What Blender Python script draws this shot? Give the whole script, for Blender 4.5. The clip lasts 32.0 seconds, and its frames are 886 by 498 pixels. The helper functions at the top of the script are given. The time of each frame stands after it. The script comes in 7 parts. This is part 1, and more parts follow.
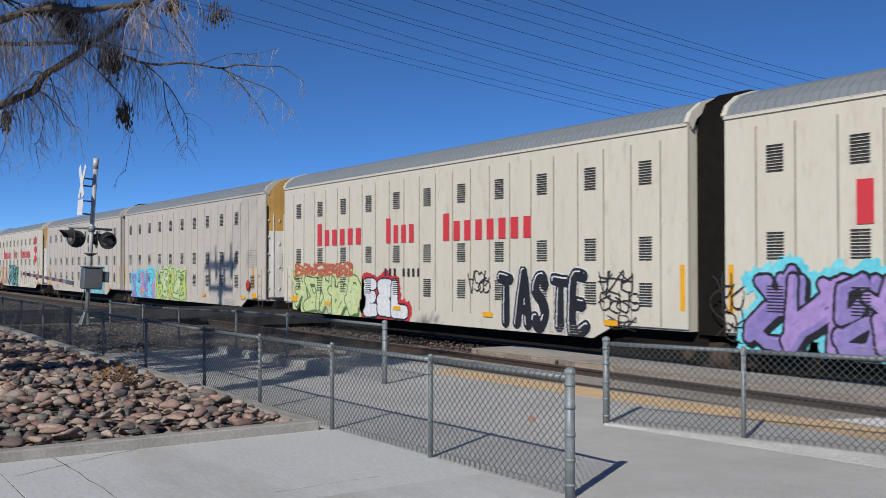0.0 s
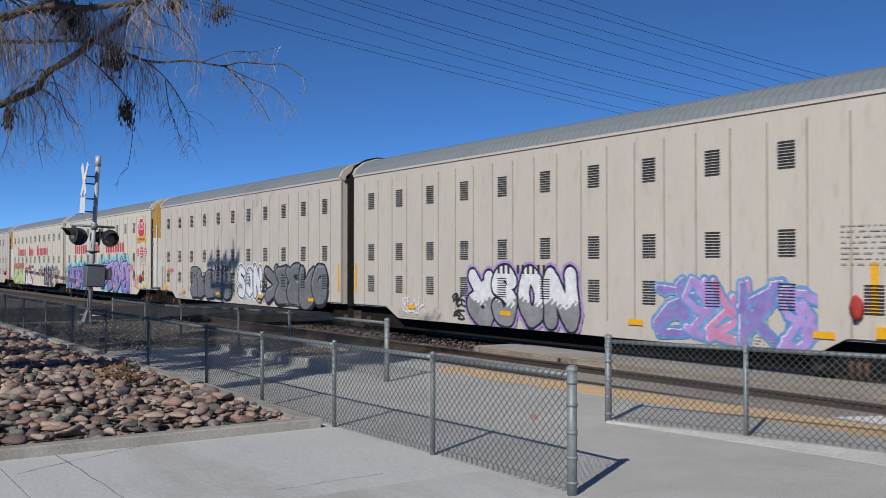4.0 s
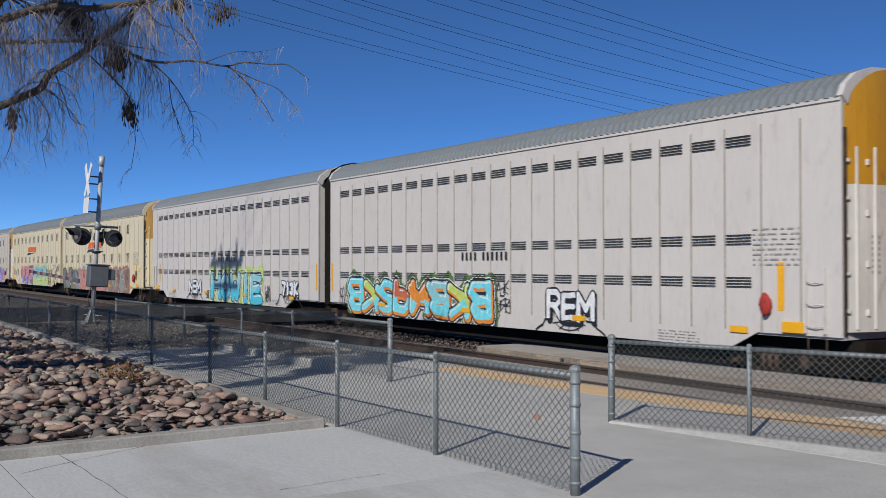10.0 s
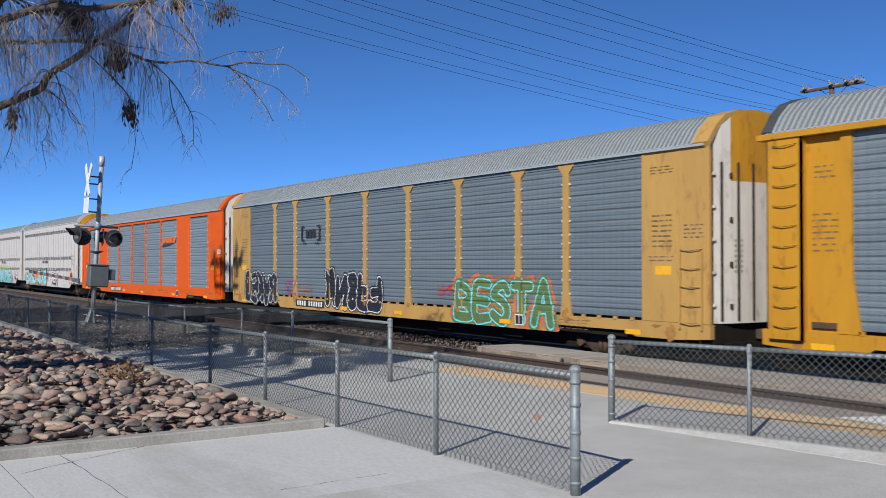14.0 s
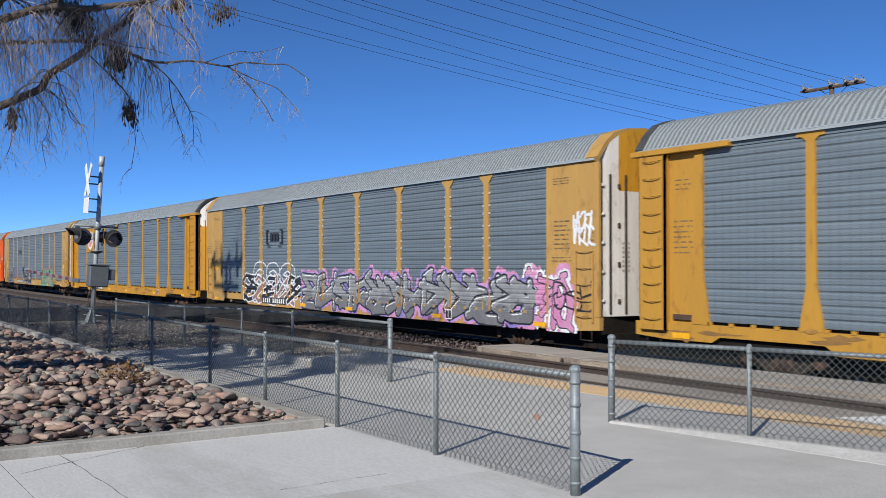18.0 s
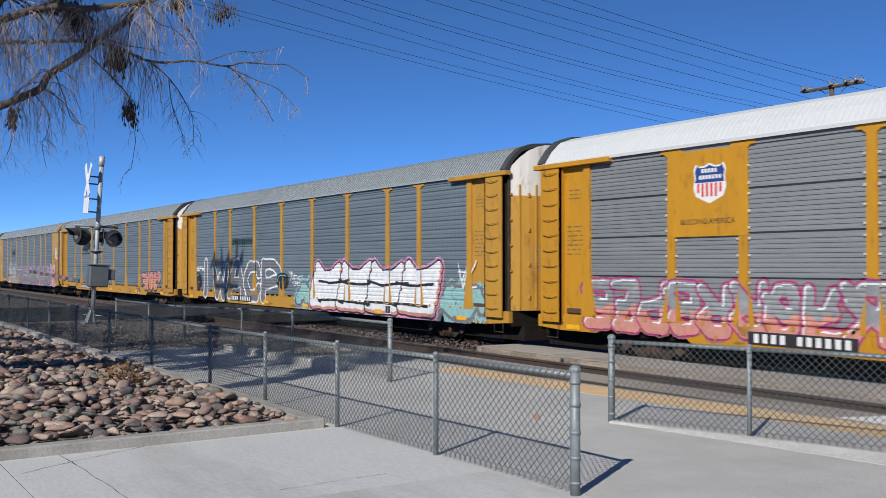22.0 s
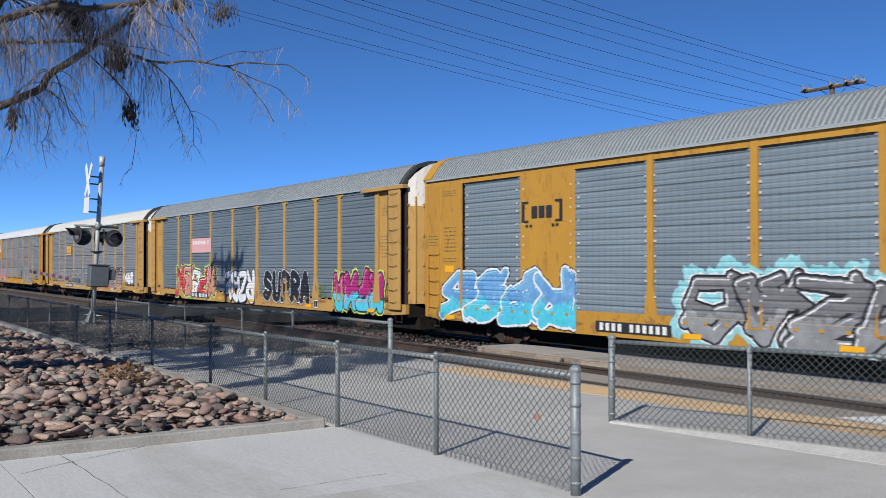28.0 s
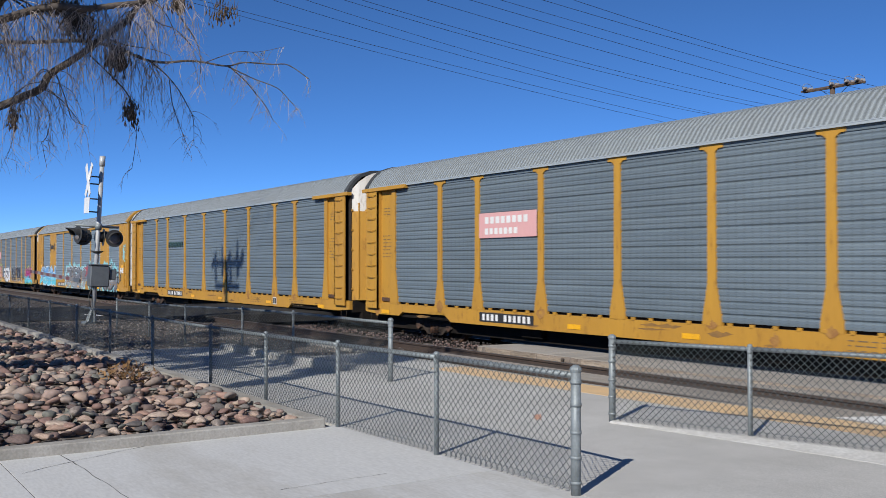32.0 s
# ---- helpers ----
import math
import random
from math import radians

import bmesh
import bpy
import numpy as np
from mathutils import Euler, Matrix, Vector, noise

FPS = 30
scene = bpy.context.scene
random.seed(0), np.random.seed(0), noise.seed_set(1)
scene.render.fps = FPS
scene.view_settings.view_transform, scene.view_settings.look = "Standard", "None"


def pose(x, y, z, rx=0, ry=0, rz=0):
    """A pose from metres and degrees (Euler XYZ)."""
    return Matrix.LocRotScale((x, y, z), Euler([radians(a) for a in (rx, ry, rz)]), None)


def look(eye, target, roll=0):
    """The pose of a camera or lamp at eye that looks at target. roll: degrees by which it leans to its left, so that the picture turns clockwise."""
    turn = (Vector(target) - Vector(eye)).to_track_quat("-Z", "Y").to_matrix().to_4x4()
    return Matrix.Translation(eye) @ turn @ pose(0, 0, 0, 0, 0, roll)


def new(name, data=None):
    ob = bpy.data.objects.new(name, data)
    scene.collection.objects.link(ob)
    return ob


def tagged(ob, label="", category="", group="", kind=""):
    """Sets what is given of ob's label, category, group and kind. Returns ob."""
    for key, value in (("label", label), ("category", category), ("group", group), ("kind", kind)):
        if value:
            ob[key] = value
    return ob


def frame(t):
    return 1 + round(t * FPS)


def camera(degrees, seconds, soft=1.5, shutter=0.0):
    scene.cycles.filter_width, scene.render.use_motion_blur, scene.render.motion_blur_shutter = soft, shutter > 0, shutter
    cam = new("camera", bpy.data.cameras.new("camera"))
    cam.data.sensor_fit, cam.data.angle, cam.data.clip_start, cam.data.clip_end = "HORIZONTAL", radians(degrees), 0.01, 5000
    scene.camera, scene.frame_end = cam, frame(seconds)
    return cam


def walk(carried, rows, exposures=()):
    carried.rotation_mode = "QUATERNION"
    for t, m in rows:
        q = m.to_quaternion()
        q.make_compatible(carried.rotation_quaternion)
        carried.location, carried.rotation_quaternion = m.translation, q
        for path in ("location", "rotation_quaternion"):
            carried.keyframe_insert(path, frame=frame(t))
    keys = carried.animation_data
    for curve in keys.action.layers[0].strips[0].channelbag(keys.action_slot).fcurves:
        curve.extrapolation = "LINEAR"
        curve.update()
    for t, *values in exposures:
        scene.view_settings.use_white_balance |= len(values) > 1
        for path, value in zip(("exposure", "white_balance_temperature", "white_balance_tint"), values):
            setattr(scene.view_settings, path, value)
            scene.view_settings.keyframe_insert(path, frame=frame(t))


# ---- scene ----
SPEED, CENTRE, EYE = 15.23, 17.36, 2.40      # train speed, far track's centre line, camera height over the far rail


def aim(dx, dy):
    """The camera's turn: dx to the right and dy upward, in thousandths of the lens's length."""
    return pose(0, 0, EYE, 90 + math.degrees(math.atan(0.01647)) + dy * 0.0573, 0, 90 - 33.31 - dx * 0.0573)


cam = camera(49.52, 32.0, 0.55, 0.12)
walk(cam, [(0, aim(5.6, 2.4)), (0.5, aim(5.6, 1.5)), (1, aim(5.2, 0.6)), (1.6, aim(5.2, 0.0)), (3, aim(4.7, 0)), (3.5, aim(4.0, 0)),
           (5.5, aim(2.1, 0)), (6.5, aim(1.3, 0.1)), (8, aim(0.6, 0)), (9.5, aim(0.2, 0)), (13, aim(0, 0.1)), (22, aim(0.1, 0.1)),
           (28, aim(-0.2, 0.1)), (32, aim(-0.5, 0.0))],
     [(0, -0.28), (0.7, -0.38), (2, -0.31), (4, -0.32), (9.6, -0.32), (11, -0.36), (12, -0.10), (13, 0.03), (14, 0.0), (17, 0.06), (19, 0.06), (21, 0.0), (22, -0.05), (25, -0.06), (28, 0.0), (32, 0.02)])

# ---- light ----
SUN = Vector((0.43, -0.725, 0.542))
world = bpy.data.worlds.new("sky")
scene.world = world
world.use_nodes = True
nt = world.node_tree
sky = nt.nodes.new("ShaderNodeTexSky")
sky.sky_type, sky.sun_disc = "NISHITA", False
sky.sun_elevation, sky.sun_rotation = math.asin(SUN.z), math.atan2(SUN.x, SUN.y)
sky.altitude, sky.air_density, sky.dust_density, sky.ozone_density = 8000, 1.0, 0.0, 6.0
nt.nodes["Background"].inputs[1].default_value = 0.135
tone = nt.nodes.new("ShaderNodeHueSaturation")
tone.inputs["Hue"].default_value, tone.inputs["Saturation"].default_value = 0.5, 1.08
nt.links.new(sky.outputs[0], tone.inputs["Color"])
nt.links.new(tone.outputs[0], nt.nodes["Background"].inputs[0])
sun = new("sun", bpy.data.lights.new("sun", "SUN"))
sun.data.energy, sun.data.angle, sun.data.color = 5.0, radians(0.53), (1.0, 0.965, 0.89)
sun.matrix_world = look(SUN * 50, (0, 0, 0))


# ---- materials ----
def material(name, colour, rough=0.6, metal=0.0, second=None, scale=3.0, grain=40.0, amount=0.5, bump=0.15, depth=0.01, stretch=(1, 1, 1), vary=0.0,
             third=None, island=False, speckle=1.0):
    """A surface with large stains (second colour), fine grain in its brightness, relief and, by vary, a change from object to object."""
    m = bpy.data.materials.new(name)
    m.use_nodes = True
    n, l = m.node_tree.nodes, m.node_tree.links
    b = n["Principled BSDF"]
    b.inputs["Metallic"].default_value = metal
    tc = n.new("ShaderNodeTexCoord")
    mp = n.new("ShaderNodeMapping")
    mp.inputs["Scale"].default_value = stretch
    l.new(tc.outputs["Object"], mp.inputs[0])
    shift = n.new("ShaderNodeVectorMath")
    info = n.new("ShaderNodeObjectInfo")
    sc = n.new("ShaderNodeVectorMath")
    sc.operation = "SCALE"
    sc.inputs[0].default_value = (31.0, 17.0, 23.0)
    l.new(info.outputs["Random"], sc.inputs["Scale"])
    l.new(mp.outputs[0], shift.inputs[0])
    l.new(sc.outputs[0], shift.inputs[1])
    big = n.new("ShaderNodeTexNoise")
    big.inputs["Scale"].default_value, big.inputs["Detail"].default_value, big.inputs["Roughness"].default_value = scale, 6, 0.65
    fine = n.new("ShaderNodeTexNoise")
    fine.inputs["Scale"].default_value, fine.inputs["Detail"].default_value = grain, 4
    l.new(shift.outputs[0], big.inputs["Vector"])
    l.new(shift.outputs[0], fine.inputs["Vector"])
    ramp = n.new("ShaderNodeValToRGB")
    ramp.color_ramp.elements[0].position, ramp.color_ramp.elements[1].position = 0.5 - 0.28 * (1.1 - amount), 0.5 + 0.28 * (1.1 - amount)
    second = second or tuple(c * 0.72 for c in colour)
    ramp.color_ramp.elements[0].color, ramp.color_ramp.elements[1].color = (*second, 1), (*colour, 1)
    if third:
        e = ramp.color_ramp.elements.new(0.5)
        e.color = (*third, 1)
    l.new(big.outputs["Fac"], ramp.inputs[0])
    hsv = n.new("ShaderNodeHueSaturation")
    value = n.new("ShaderNodeMapRange")
    value.inputs["From Min"].default_value, value.inputs["From Max"].default_value = 0.3, 0.7
    value.inputs["To Min"].default_value, value.inputs["To Max"].default_value = 1 - 0.14 * speckle, 1 + 0.12 * speckle
    l.new(fine.outputs["Fac"], value.inputs["Value"])
    last = value.outputs[0]
    if vary:
        src = info.outputs["Random"]
        if island:
            src = n.new("ShaderNodeNewGeometry").outputs["Random Per Island"]
        mr = n.new("ShaderNodeMapRange")
        mr.inputs["To Min"].default_value, mr.inputs["To Max"].default_value = 1 - vary, 1 + vary
        l.new(src, mr.inputs["Value"])
        mul = n.new("ShaderNodeMath")
        mul.operation = "MULTIPLY"
        l.new(last, mul.inputs[0])
        l.new(mr.outputs[0], mul.inputs[1])
        last = mul.outputs[0]
    l.new(last, hsv.inputs["Value"])
    l.new(ramp.outputs[0], hsv.inputs["Color"])
    l.new(hsv.outputs[0], b.inputs["Base Color"])
    rr = n.new("ShaderNodeMapRange")
    rr.inputs["To Min"].default_value, rr.inputs["To Max"].default_value = max(0.05, rough - 0.12), min(1.0, rough + 0.12)
    l.new(big.outputs["Fac"], rr.inputs["Value"])
    l.new(rr.outputs[0], b.inputs["Roughness"])
    if bump:
        bp = n.new("ShaderNodeBump")
        bp.inputs["Strength"].default_value, bp.inputs["Distance"].default_value = bump, depth
        l.new(fine.outputs["Fac"], bp.inputs["Height"])
        l.new(bp.outputs[0], b.inputs["Normal"])
    return m


def car_paint(name, colour, dirt=(0.12, 0.09, 0.06), grime=0.35, rough=0.5, streak=1.0, patchy=-0.4):
    """Weathered wagon paint: vertical rain streaks, rust spots and road dirt."""
    m = material(name, colour, rough, 0.0, tuple(c * (1 - grime) + d * grime for c, d in zip(colour, dirt)), 0.9, 12.0, patchy, 0.04, 0.004, (1.3, 1.3, 0.3 * streak), speckle=0.2)
    n, l = m.node_tree.nodes, m.node_tree.links
    base = n["Principled BSDF"].inputs["Base Color"]
    src = base.links[0].from_socket
    tc, mp, spots, cut, mix = n.new("ShaderNodeTexCoord"), n.new("ShaderNodeMapping"), n.new("ShaderNodeTexNoise"), n.new("ShaderNodeMapRange"), n.new("ShaderNodeMix")
    mp.inputs["Scale"].default_value = (1.0, 1.0, 0.35)
    spots.inputs["Scale"].default_value, spots.inputs["Detail"].default_value, spots.inputs["Roughness"].default_value = 4.5, 7, 0.72
    cut.inputs["From Min"].default_value, cut.inputs["From Max"].default_value, cut.inputs["To Max"].default_value = 0.55, 0.70, 0.30 if patchy < -0.1 else 0.62
    l.new(tc.outputs["Object"], mp.inputs[0])
    l.new(mp.outputs[0], spots.inputs["Vector"])
    l.new(spots.outputs["Fac"], cut.inputs["Value"])
    mix.data_type = "RGBA"
    l.new(cut.outputs[0], mix.inputs["Factor"])
    l.new(src, mix.inputs["A"])
    mix.inputs["B"].default_value = (dirt[0] * 0.75, dirt[1] * 0.7, dirt[2] * 0.7, 1)
    l.new(mix.outputs["Result"], base)
    return m


CONCRETE = material("concrete", (0.565, 0.565, 0.555), 0.85, 0, (0.35, 0.33, 0.295), 0.6, 30, 0.05, 0.12, 0.004, (0.45, 1.5, 1), speckle=0.6, third=(0.53, 0.53, 0.525))
KERB = material("kerb_concrete", (0.42, 0.40, 0.37), 0.9, 0, (0.25, 0.235, 0.21), 1.6, 45, 0.3, 0.3, 0.006)
WALKWAY = material("walkway_concrete", (0.52, 0.51, 0.49), 0.9, 0, (0.40, 0.39, 0.37), 0.9, 90, 0.35, 0.3, 0.004)
GROUND = material("dirt", (0.17, 0.145, 0.125), 0.95, 0, (0.09, 0.08, 0.07), 0.35, 14, 0.4, 0.6, 0.03)
ASPHALT = material("asphalt", (0.042, 0.041, 0.041), 0.85, 0, (0.028, 0.028, 0.028), 0.5, 70, 0.4, 0.4, 0.006)
BALLAST = material("ballast", (0.27, 0.215, 0.19), 0.95, 0, (0.10, 0.085, 0.08), 6.0, 22, 0.5, 1.0, 0.05)
STEEL = material("galvanised_steel", (0.26, 0.29, 0.30), 0.55, 0.3, (0.17, 0.19, 0.20), 9, 80, 0.3, 0.05, 0.001)
WIRE = material("weathered_wire", (0.105, 0.12, 0.125), 0.55, 0.35, (0.07, 0.08, 0.085), 9, 80, 0.3, 0.0)
RAIL = material("rusty_rail", (0.07, 0.047, 0.036), 0.8, 0.1, (0.04, 0.03, 0.026), 5, 50, 0.4, 0.2, 0.002)
RAILTOP = material("worn_rail_head", (0.20, 0.18, 0.165), 0.55, 0.5, (0.14, 0.125, 0.115), 3, 60, 0.3, 0.05, 0.001)
DARK = material("dirty_black_steel", (0.010, 0.0095, 0.009), 0.8, 0.0, (0.022, 0.017, 0.014), 3, 30, 0.4, 0.2, 0.004)
YELLOWSTRIP = material("tactile_yellow", (0.70, 0.47, 0.24), 0.8, 0, (0.56, 0.40, 0.24), 2.0, 50, 0.4, 0.3, 0.004)


def dull(*mats, level=0.12):
    """Dusty, matt surfaces hardly glint."""
    for m in mats:
        m.node_tree.nodes["Principled BSDF"].inputs["Specular IOR Level"].default_value = level


dull(DARK, GROUND, BALLAST, ASPHALT, KERB, WALKWAY, CONCRETE)


# ---- mesh helpers ----
def part(name, bm, material, parent=None, label="", smooth=False):
    """Links a bmesh (or a ready mesh) as one mesh object under a thing or a part."""
    if isinstance(bm, bmesh.types.BMesh):
        me = bpy.data.meshes.new(name)
        bm.to_mesh(me)
        bm.free()
        for m in (material if isinstance(material, (list, tuple)) else [material]):
            me.materials.append(m)
        if smooth:
            me.shade_smooth()
    else:
        me = bm
    ob = new(name, me)
    ob.parent = parent
    return tagged(ob, label)


def empty(name, m, label, category, group="", kind=""):
    ob = new(name)
    ob.empty_display_size = 0.2
    ob.matrix_world = m
    return tagged(ob, label, category, group, kind)


def box(bm, x0, x1, y0, y1, z0, z1, mat=0, bevel=0.0):
    """Adds a box, its edges softened by bevel."""
    r = bmesh.ops.create_cube(bm, size=1.0, matrix=Matrix.Translation(((x0 + x1) / 2, (y0 + y1) / 2, (z0 + z1) / 2)) @ Matrix.Diagonal((x1 - x0, y1 - y0, z1 - z0, 1)))
    faces = {f for v in r["verts"] for f in v.link_faces}
    for f in faces:
        f.material_index = mat
    if bevel:
        edges = list({e for f in faces for e in f.edges})
        b = bmesh.ops.bevel(bm, geom=edges, offset=bevel, segments=1, affect="EDGES", profile=0.5)
        for f in b["faces"]:
            f.material_index = mat
    return bm


def tube(bm, a, b, r0, r1=None, seg=8, mat=0, cap=True):
    """Adds a straight round bar from a to b."""
    a, b = Vector(a), Vector(b)
    r1 = r0 if r1 is None else r1
    d = b - a
    r = bmesh.ops.create_cone(bm, cap_ends=cap, segments=seg, radius1=r0, radius2=r1, depth=d.length,
                              matrix=Matrix.Translation((a + b) / 2) @ d.to_track_quat("Z", "Y").to_matrix().to_4x4())
    for f in {f for v in r["verts"] for f in v.link_faces}:
        f.material_index = mat
        f.smooth = len(f.verts) == 4
    return bm


def prism(bm, outline, axis, lo, hi, mat=0):
    """Adds a solid: an outline (2D points) drawn along an axis from lo to hi."""
    def at(p, q):
        return {"x": (q, p[0], p[1]), "y": (p[0], q, p[1]), "z": (p[0], p[1], q)}[axis]
    a = [bm.verts.new(at(p, lo)) for p in outline]
    b = [bm.verts.new(at(p, hi)) for p in outline]
    fs = [bm.faces.new(a), bm.faces.new(list(reversed(b)))]
    n = len(outline)
    for i in range(n):
        fs.append(bm.faces.new((a[i], b[i], b[(i + 1) % n], a[(i + 1) % n])))
    for f in fs:
        f.material_index = mat
    bmesh.ops.recalc_face_normals(bm, faces=fs)
    return bm


def ribbon(bm, profile, lo, hi, mat=0):
    """Adds an open sheet: a profile of (y, z) points drawn along x."""
    a = [bm.verts.new((lo, y, z)) for y, z in profile]
    b = [bm.verts.new((hi, y, z)) for y, z in profile]
    for i in range(len(profile) - 1):
        bm.faces.new((a[i], a[i + 1], b[i + 1], b[i])).material_index = mat
    return bm


def level(x):
    """The height of the ground on the near side of the tracks."""
    s = min(1.0, max(0.0, (x + 13.0) / 9.0))
    return 0.685 + 0.07 * s * s * (3 - 2 * s)


# ---- ground and setting ----
def heights(x, y):
    if y < 9.3:
        return level(x) - 0.06
    if y < 12.0:
        return 0.42
    if y < 12.95:
        return 0.24
    if y < 15.6:
        return 0.16
    return -0.18 if y < 40 else -0.30


def build_ground():
    xs = [-4000, -900, -300, -120, -70, -50, -40, -33, -28, -24, -20, -17, -15, -13, -11.5, -10, -8.5, -7, -5.5, -4, -2, 2, 8, 20, 60, 200, 900, 4000]
    ys = [-4000, -800, -150, -40, -12, -4, 0, 4.5, 7, 9.2, 9.4, 11.95, 12.35, 12.9, 15.5, 15.75, 19, 22, 45, 150, 800, 4000]
    bm = bmesh.new()
    grid = [[bm.verts.new((x, y, heights(x, y))) for y in ys] for x in xs]
    for i in range(len(xs) - 1):
        for j in range(len(ys) - 1):
            bm.faces.new((grid[i][j], grid[i + 1][j], grid[i + 1][j + 1], grid[i][j + 1]))
    tagged(part("ground", bm, GROUND), "bare brown dirt and gravel ground by the railway", "ground", kind="structure")


def sheet(name, x0, x1, y0, y1, top, thick, mat, steps=10):
    """A slab whose top follows top(x)."""
    bm = bmesh.new()
    rows = []
    for i in range(steps + 1):
        x = x0 + (x1 - x0) * i / steps
        rows.append([bm.verts.new(p) for p in ((x, y0, top(x)), (x, y1, top(x)), (x, y1, top(x) - thick), (x, y0, top(x) - thick))])
    for a, b in zip(rows, rows[1:]):
        for k in range(4):
            bm.faces.new((a[k], b[k], b[(k + 1) % 4], a[(k + 1) % 4]))
    bm.faces.new(rows[0])
    bm.faces.new(list(reversed(rows[-1])))
    bmesh.ops.recalc_face_normals(bm, faces=bm.faces)
    return part(name, bm, mat)


JOINT = material("dirty_joint_filler", (0.045, 0.04, 0.035), 0.95, 0, (0.02, 0.018, 0.016), 6, 40, 0.3, 0.3, 0.004)
dull(JOINT)


def build_pavement():
    pavement = empty("pavement", pose(0, 0, 0), "pale grey cast concrete paving with joints and cracks", "pavement", kind="structure")
    xs, ys = [-9.10, -6.27, -3.3, 0.2, 4, 9], [-9, -6, -3, -0.6, 1.35, 4.62]
    for i in range(len(xs) - 1):
        for j in range(len(ys) - 1):
            s = sheet("slab", xs[i] + 0.005, xs[i + 1] - 0.005, ys[j] + 0.005, ys[j + 1] - 0.005, level, 0.12, CONCRETE, 4)
            s.parent = pavement
    filler = sheet("joint_filler", -9.09, 8.99, -8.99, 4.61, lambda x: level(x) - 0.006, 0.05, JOINT, 20)
    filler.parent = pavement
    walkway = sheet("walkway", -16.5, 12, 4.63, 8.555, level, 0.12, WALKWAY, 24)
    tagged(walkway, "grey worn concrete walkway behind the fence", "walkway", kind="structure")
    strip = sheet("tactile_strip", -13.4, 14, 8.56, 9.18, lambda x: level(x) + 0.004, 0.14, YELLOWSTRIP, 24)
    verge = sheet("walkway_verge", -16.5, -13.41, 8.56, 9.18, level, 0.12, WALKWAY, 4)
    tagged(verge, "grey concrete verge at the walkway's end", "walkway", kind="structure")
    tagged(strip, "faded yellow tactile warning strip along the platform edge", "warning strip", kind="structure")
    edge = sheet("platform_edge", -19.5, 14, 9.185, 9.30, lambda x: level(x), 0.5, KERB, 24)
    tagged(edge, "grey concrete platform edge beside the rails", "platform edge", kind="structure")


ISLAND = material("worn_platform_concrete", (0.36, 0.33, 0.295), 0.95, 0, (0.25, 0.225, 0.195), 1.2, 60, 0.3, 0.3, 0.006, (0.4, 1, 1))
BROKEN = material("broken_concrete_edge", (0.27, 0.225, 0.185), 0.95, 0, (0.12, 0.095, 0.08), 3.5, 25, 0.5, 0.9, 0.03)


def build_island():
    bm = bmesh.new()
    rows = []
    rng = random.Random(31)
    plan = ((-19.2, 13.6, 14.0, 0.42, 0.42), (-18.2, 12.95, 14.02, 0.52, 0.52), (-17.2, 12.78, 14.03, 0.545, 0.54), (-12, 12.75, 14.05, 0.545, 0.53), (-9, 12.75, 14.08, 0.545, 0.53), (30, 12.75, 14.1, 0.545, 0.53))
    stations = []
    for a, b in zip(plan, plan[1:]):
        n = 2 if b[0] > 20 else max(2, int((b[0] - a[0]) / 0.12))
        for i in range(n):
            s = i / n
            p = [u + (v - u) * s for u, v in zip(a, b)]
            chip = rng.uniform(-0.02, 0.03) + (0.09 if rng.random() < 0.12 else 0)
            stations.append((p[0], p[1] + chip, p[2], p[3] - abs(chip) * 0.3, p[4]))
    stations.append(plan[-1])
    for x, y0, y1, z0, z1 in stations:
        pts = [(y0, 0.1), (y0 - 0.01, z0 - 0.10), (y0 + 0.02, z0 - 0.012), (y0 + 0.06, z0), (y1, z1), (y1, 0.0)]
        rows.append([bm.verts.new((x, py, pz)) for py, pz in pts])
    for a, b in zip(rows, rows[1:]):
        for k in range(5):
            bm.faces.new((a[k], b[k], b[k + 1], a[k + 1])).material_index = 1 if k < 2 else 0
    bm.faces.new(rows[0])
    bm.faces.new(rows[-1])
    bmesh.ops.recalc_face_normals(bm, faces=bm.faces)
    tagged(part("island_platform", bm, [ISLAND, BROKEN]), "low worn concrete platform between the two tracks", "platform", kind="structure")


RAIL_FORM = [(-0.075, -0.17), (0.075, -0.17), (0.075, -0.155), (0.012, -0.14), (0.012, -0.045), (0.036, -0.035), (0.036, 0), (-0.036, 0), (-0.036, -0.035),
             (-0.012, -0.045), (-0.012, -0.14), (-0.075, -0.155)]


def build_track(centre, top, name, label):
    track = empty(name, pose(0, centre, top), label, "railway track", kind="structure")
    for side in (-0.7175 - 0.036, 0.7175 + 0.036):
        bm = prism(bmesh.new(), [(side + a, b) for a, b in RAIL_FORM], "x", -400, 120)
        for f in bm.faces:
            f.material_index = 1 if f.normal.z > 0.9 and f.calc_center_median().z > -0.01 else 0
        part("rail", bm, [RAIL, RAILTOP], track)
    return track


build_ground()
build_pavement()
build_island()
build_track(10.83, 0.60, "near_track", "empty railway track with rusty rails beside the platform")
build_track(CENTRE, 0.0, "far_track", "railway track under the passing train")


# ---- planting bed ----
def build_bed():
    bed = empty("planting_bed_kerb", pose(0, 0, 0), "low grey concrete kerb round the bed of stones", "kerb", kind="structure")
    z0 = level(-9.2)
    part("kerb_front", box(bmesh.new(), -9.17, -9.01, -9, 4.46, z0 - 0.1, z0 + 0.10, 0, 0.012), KERB, bed)
    bm = bmesh.new()
    prism(bm, [(-9.172, 4.30), (-9.172, 4.46), (-14.5, 4.53), (-34, 4.54), (-34, 4.38), (-14.5, 4.37)], "z", z0 - 0.14, z0 + 0.095)
    part("kerb_side", bm, KERB, bed)


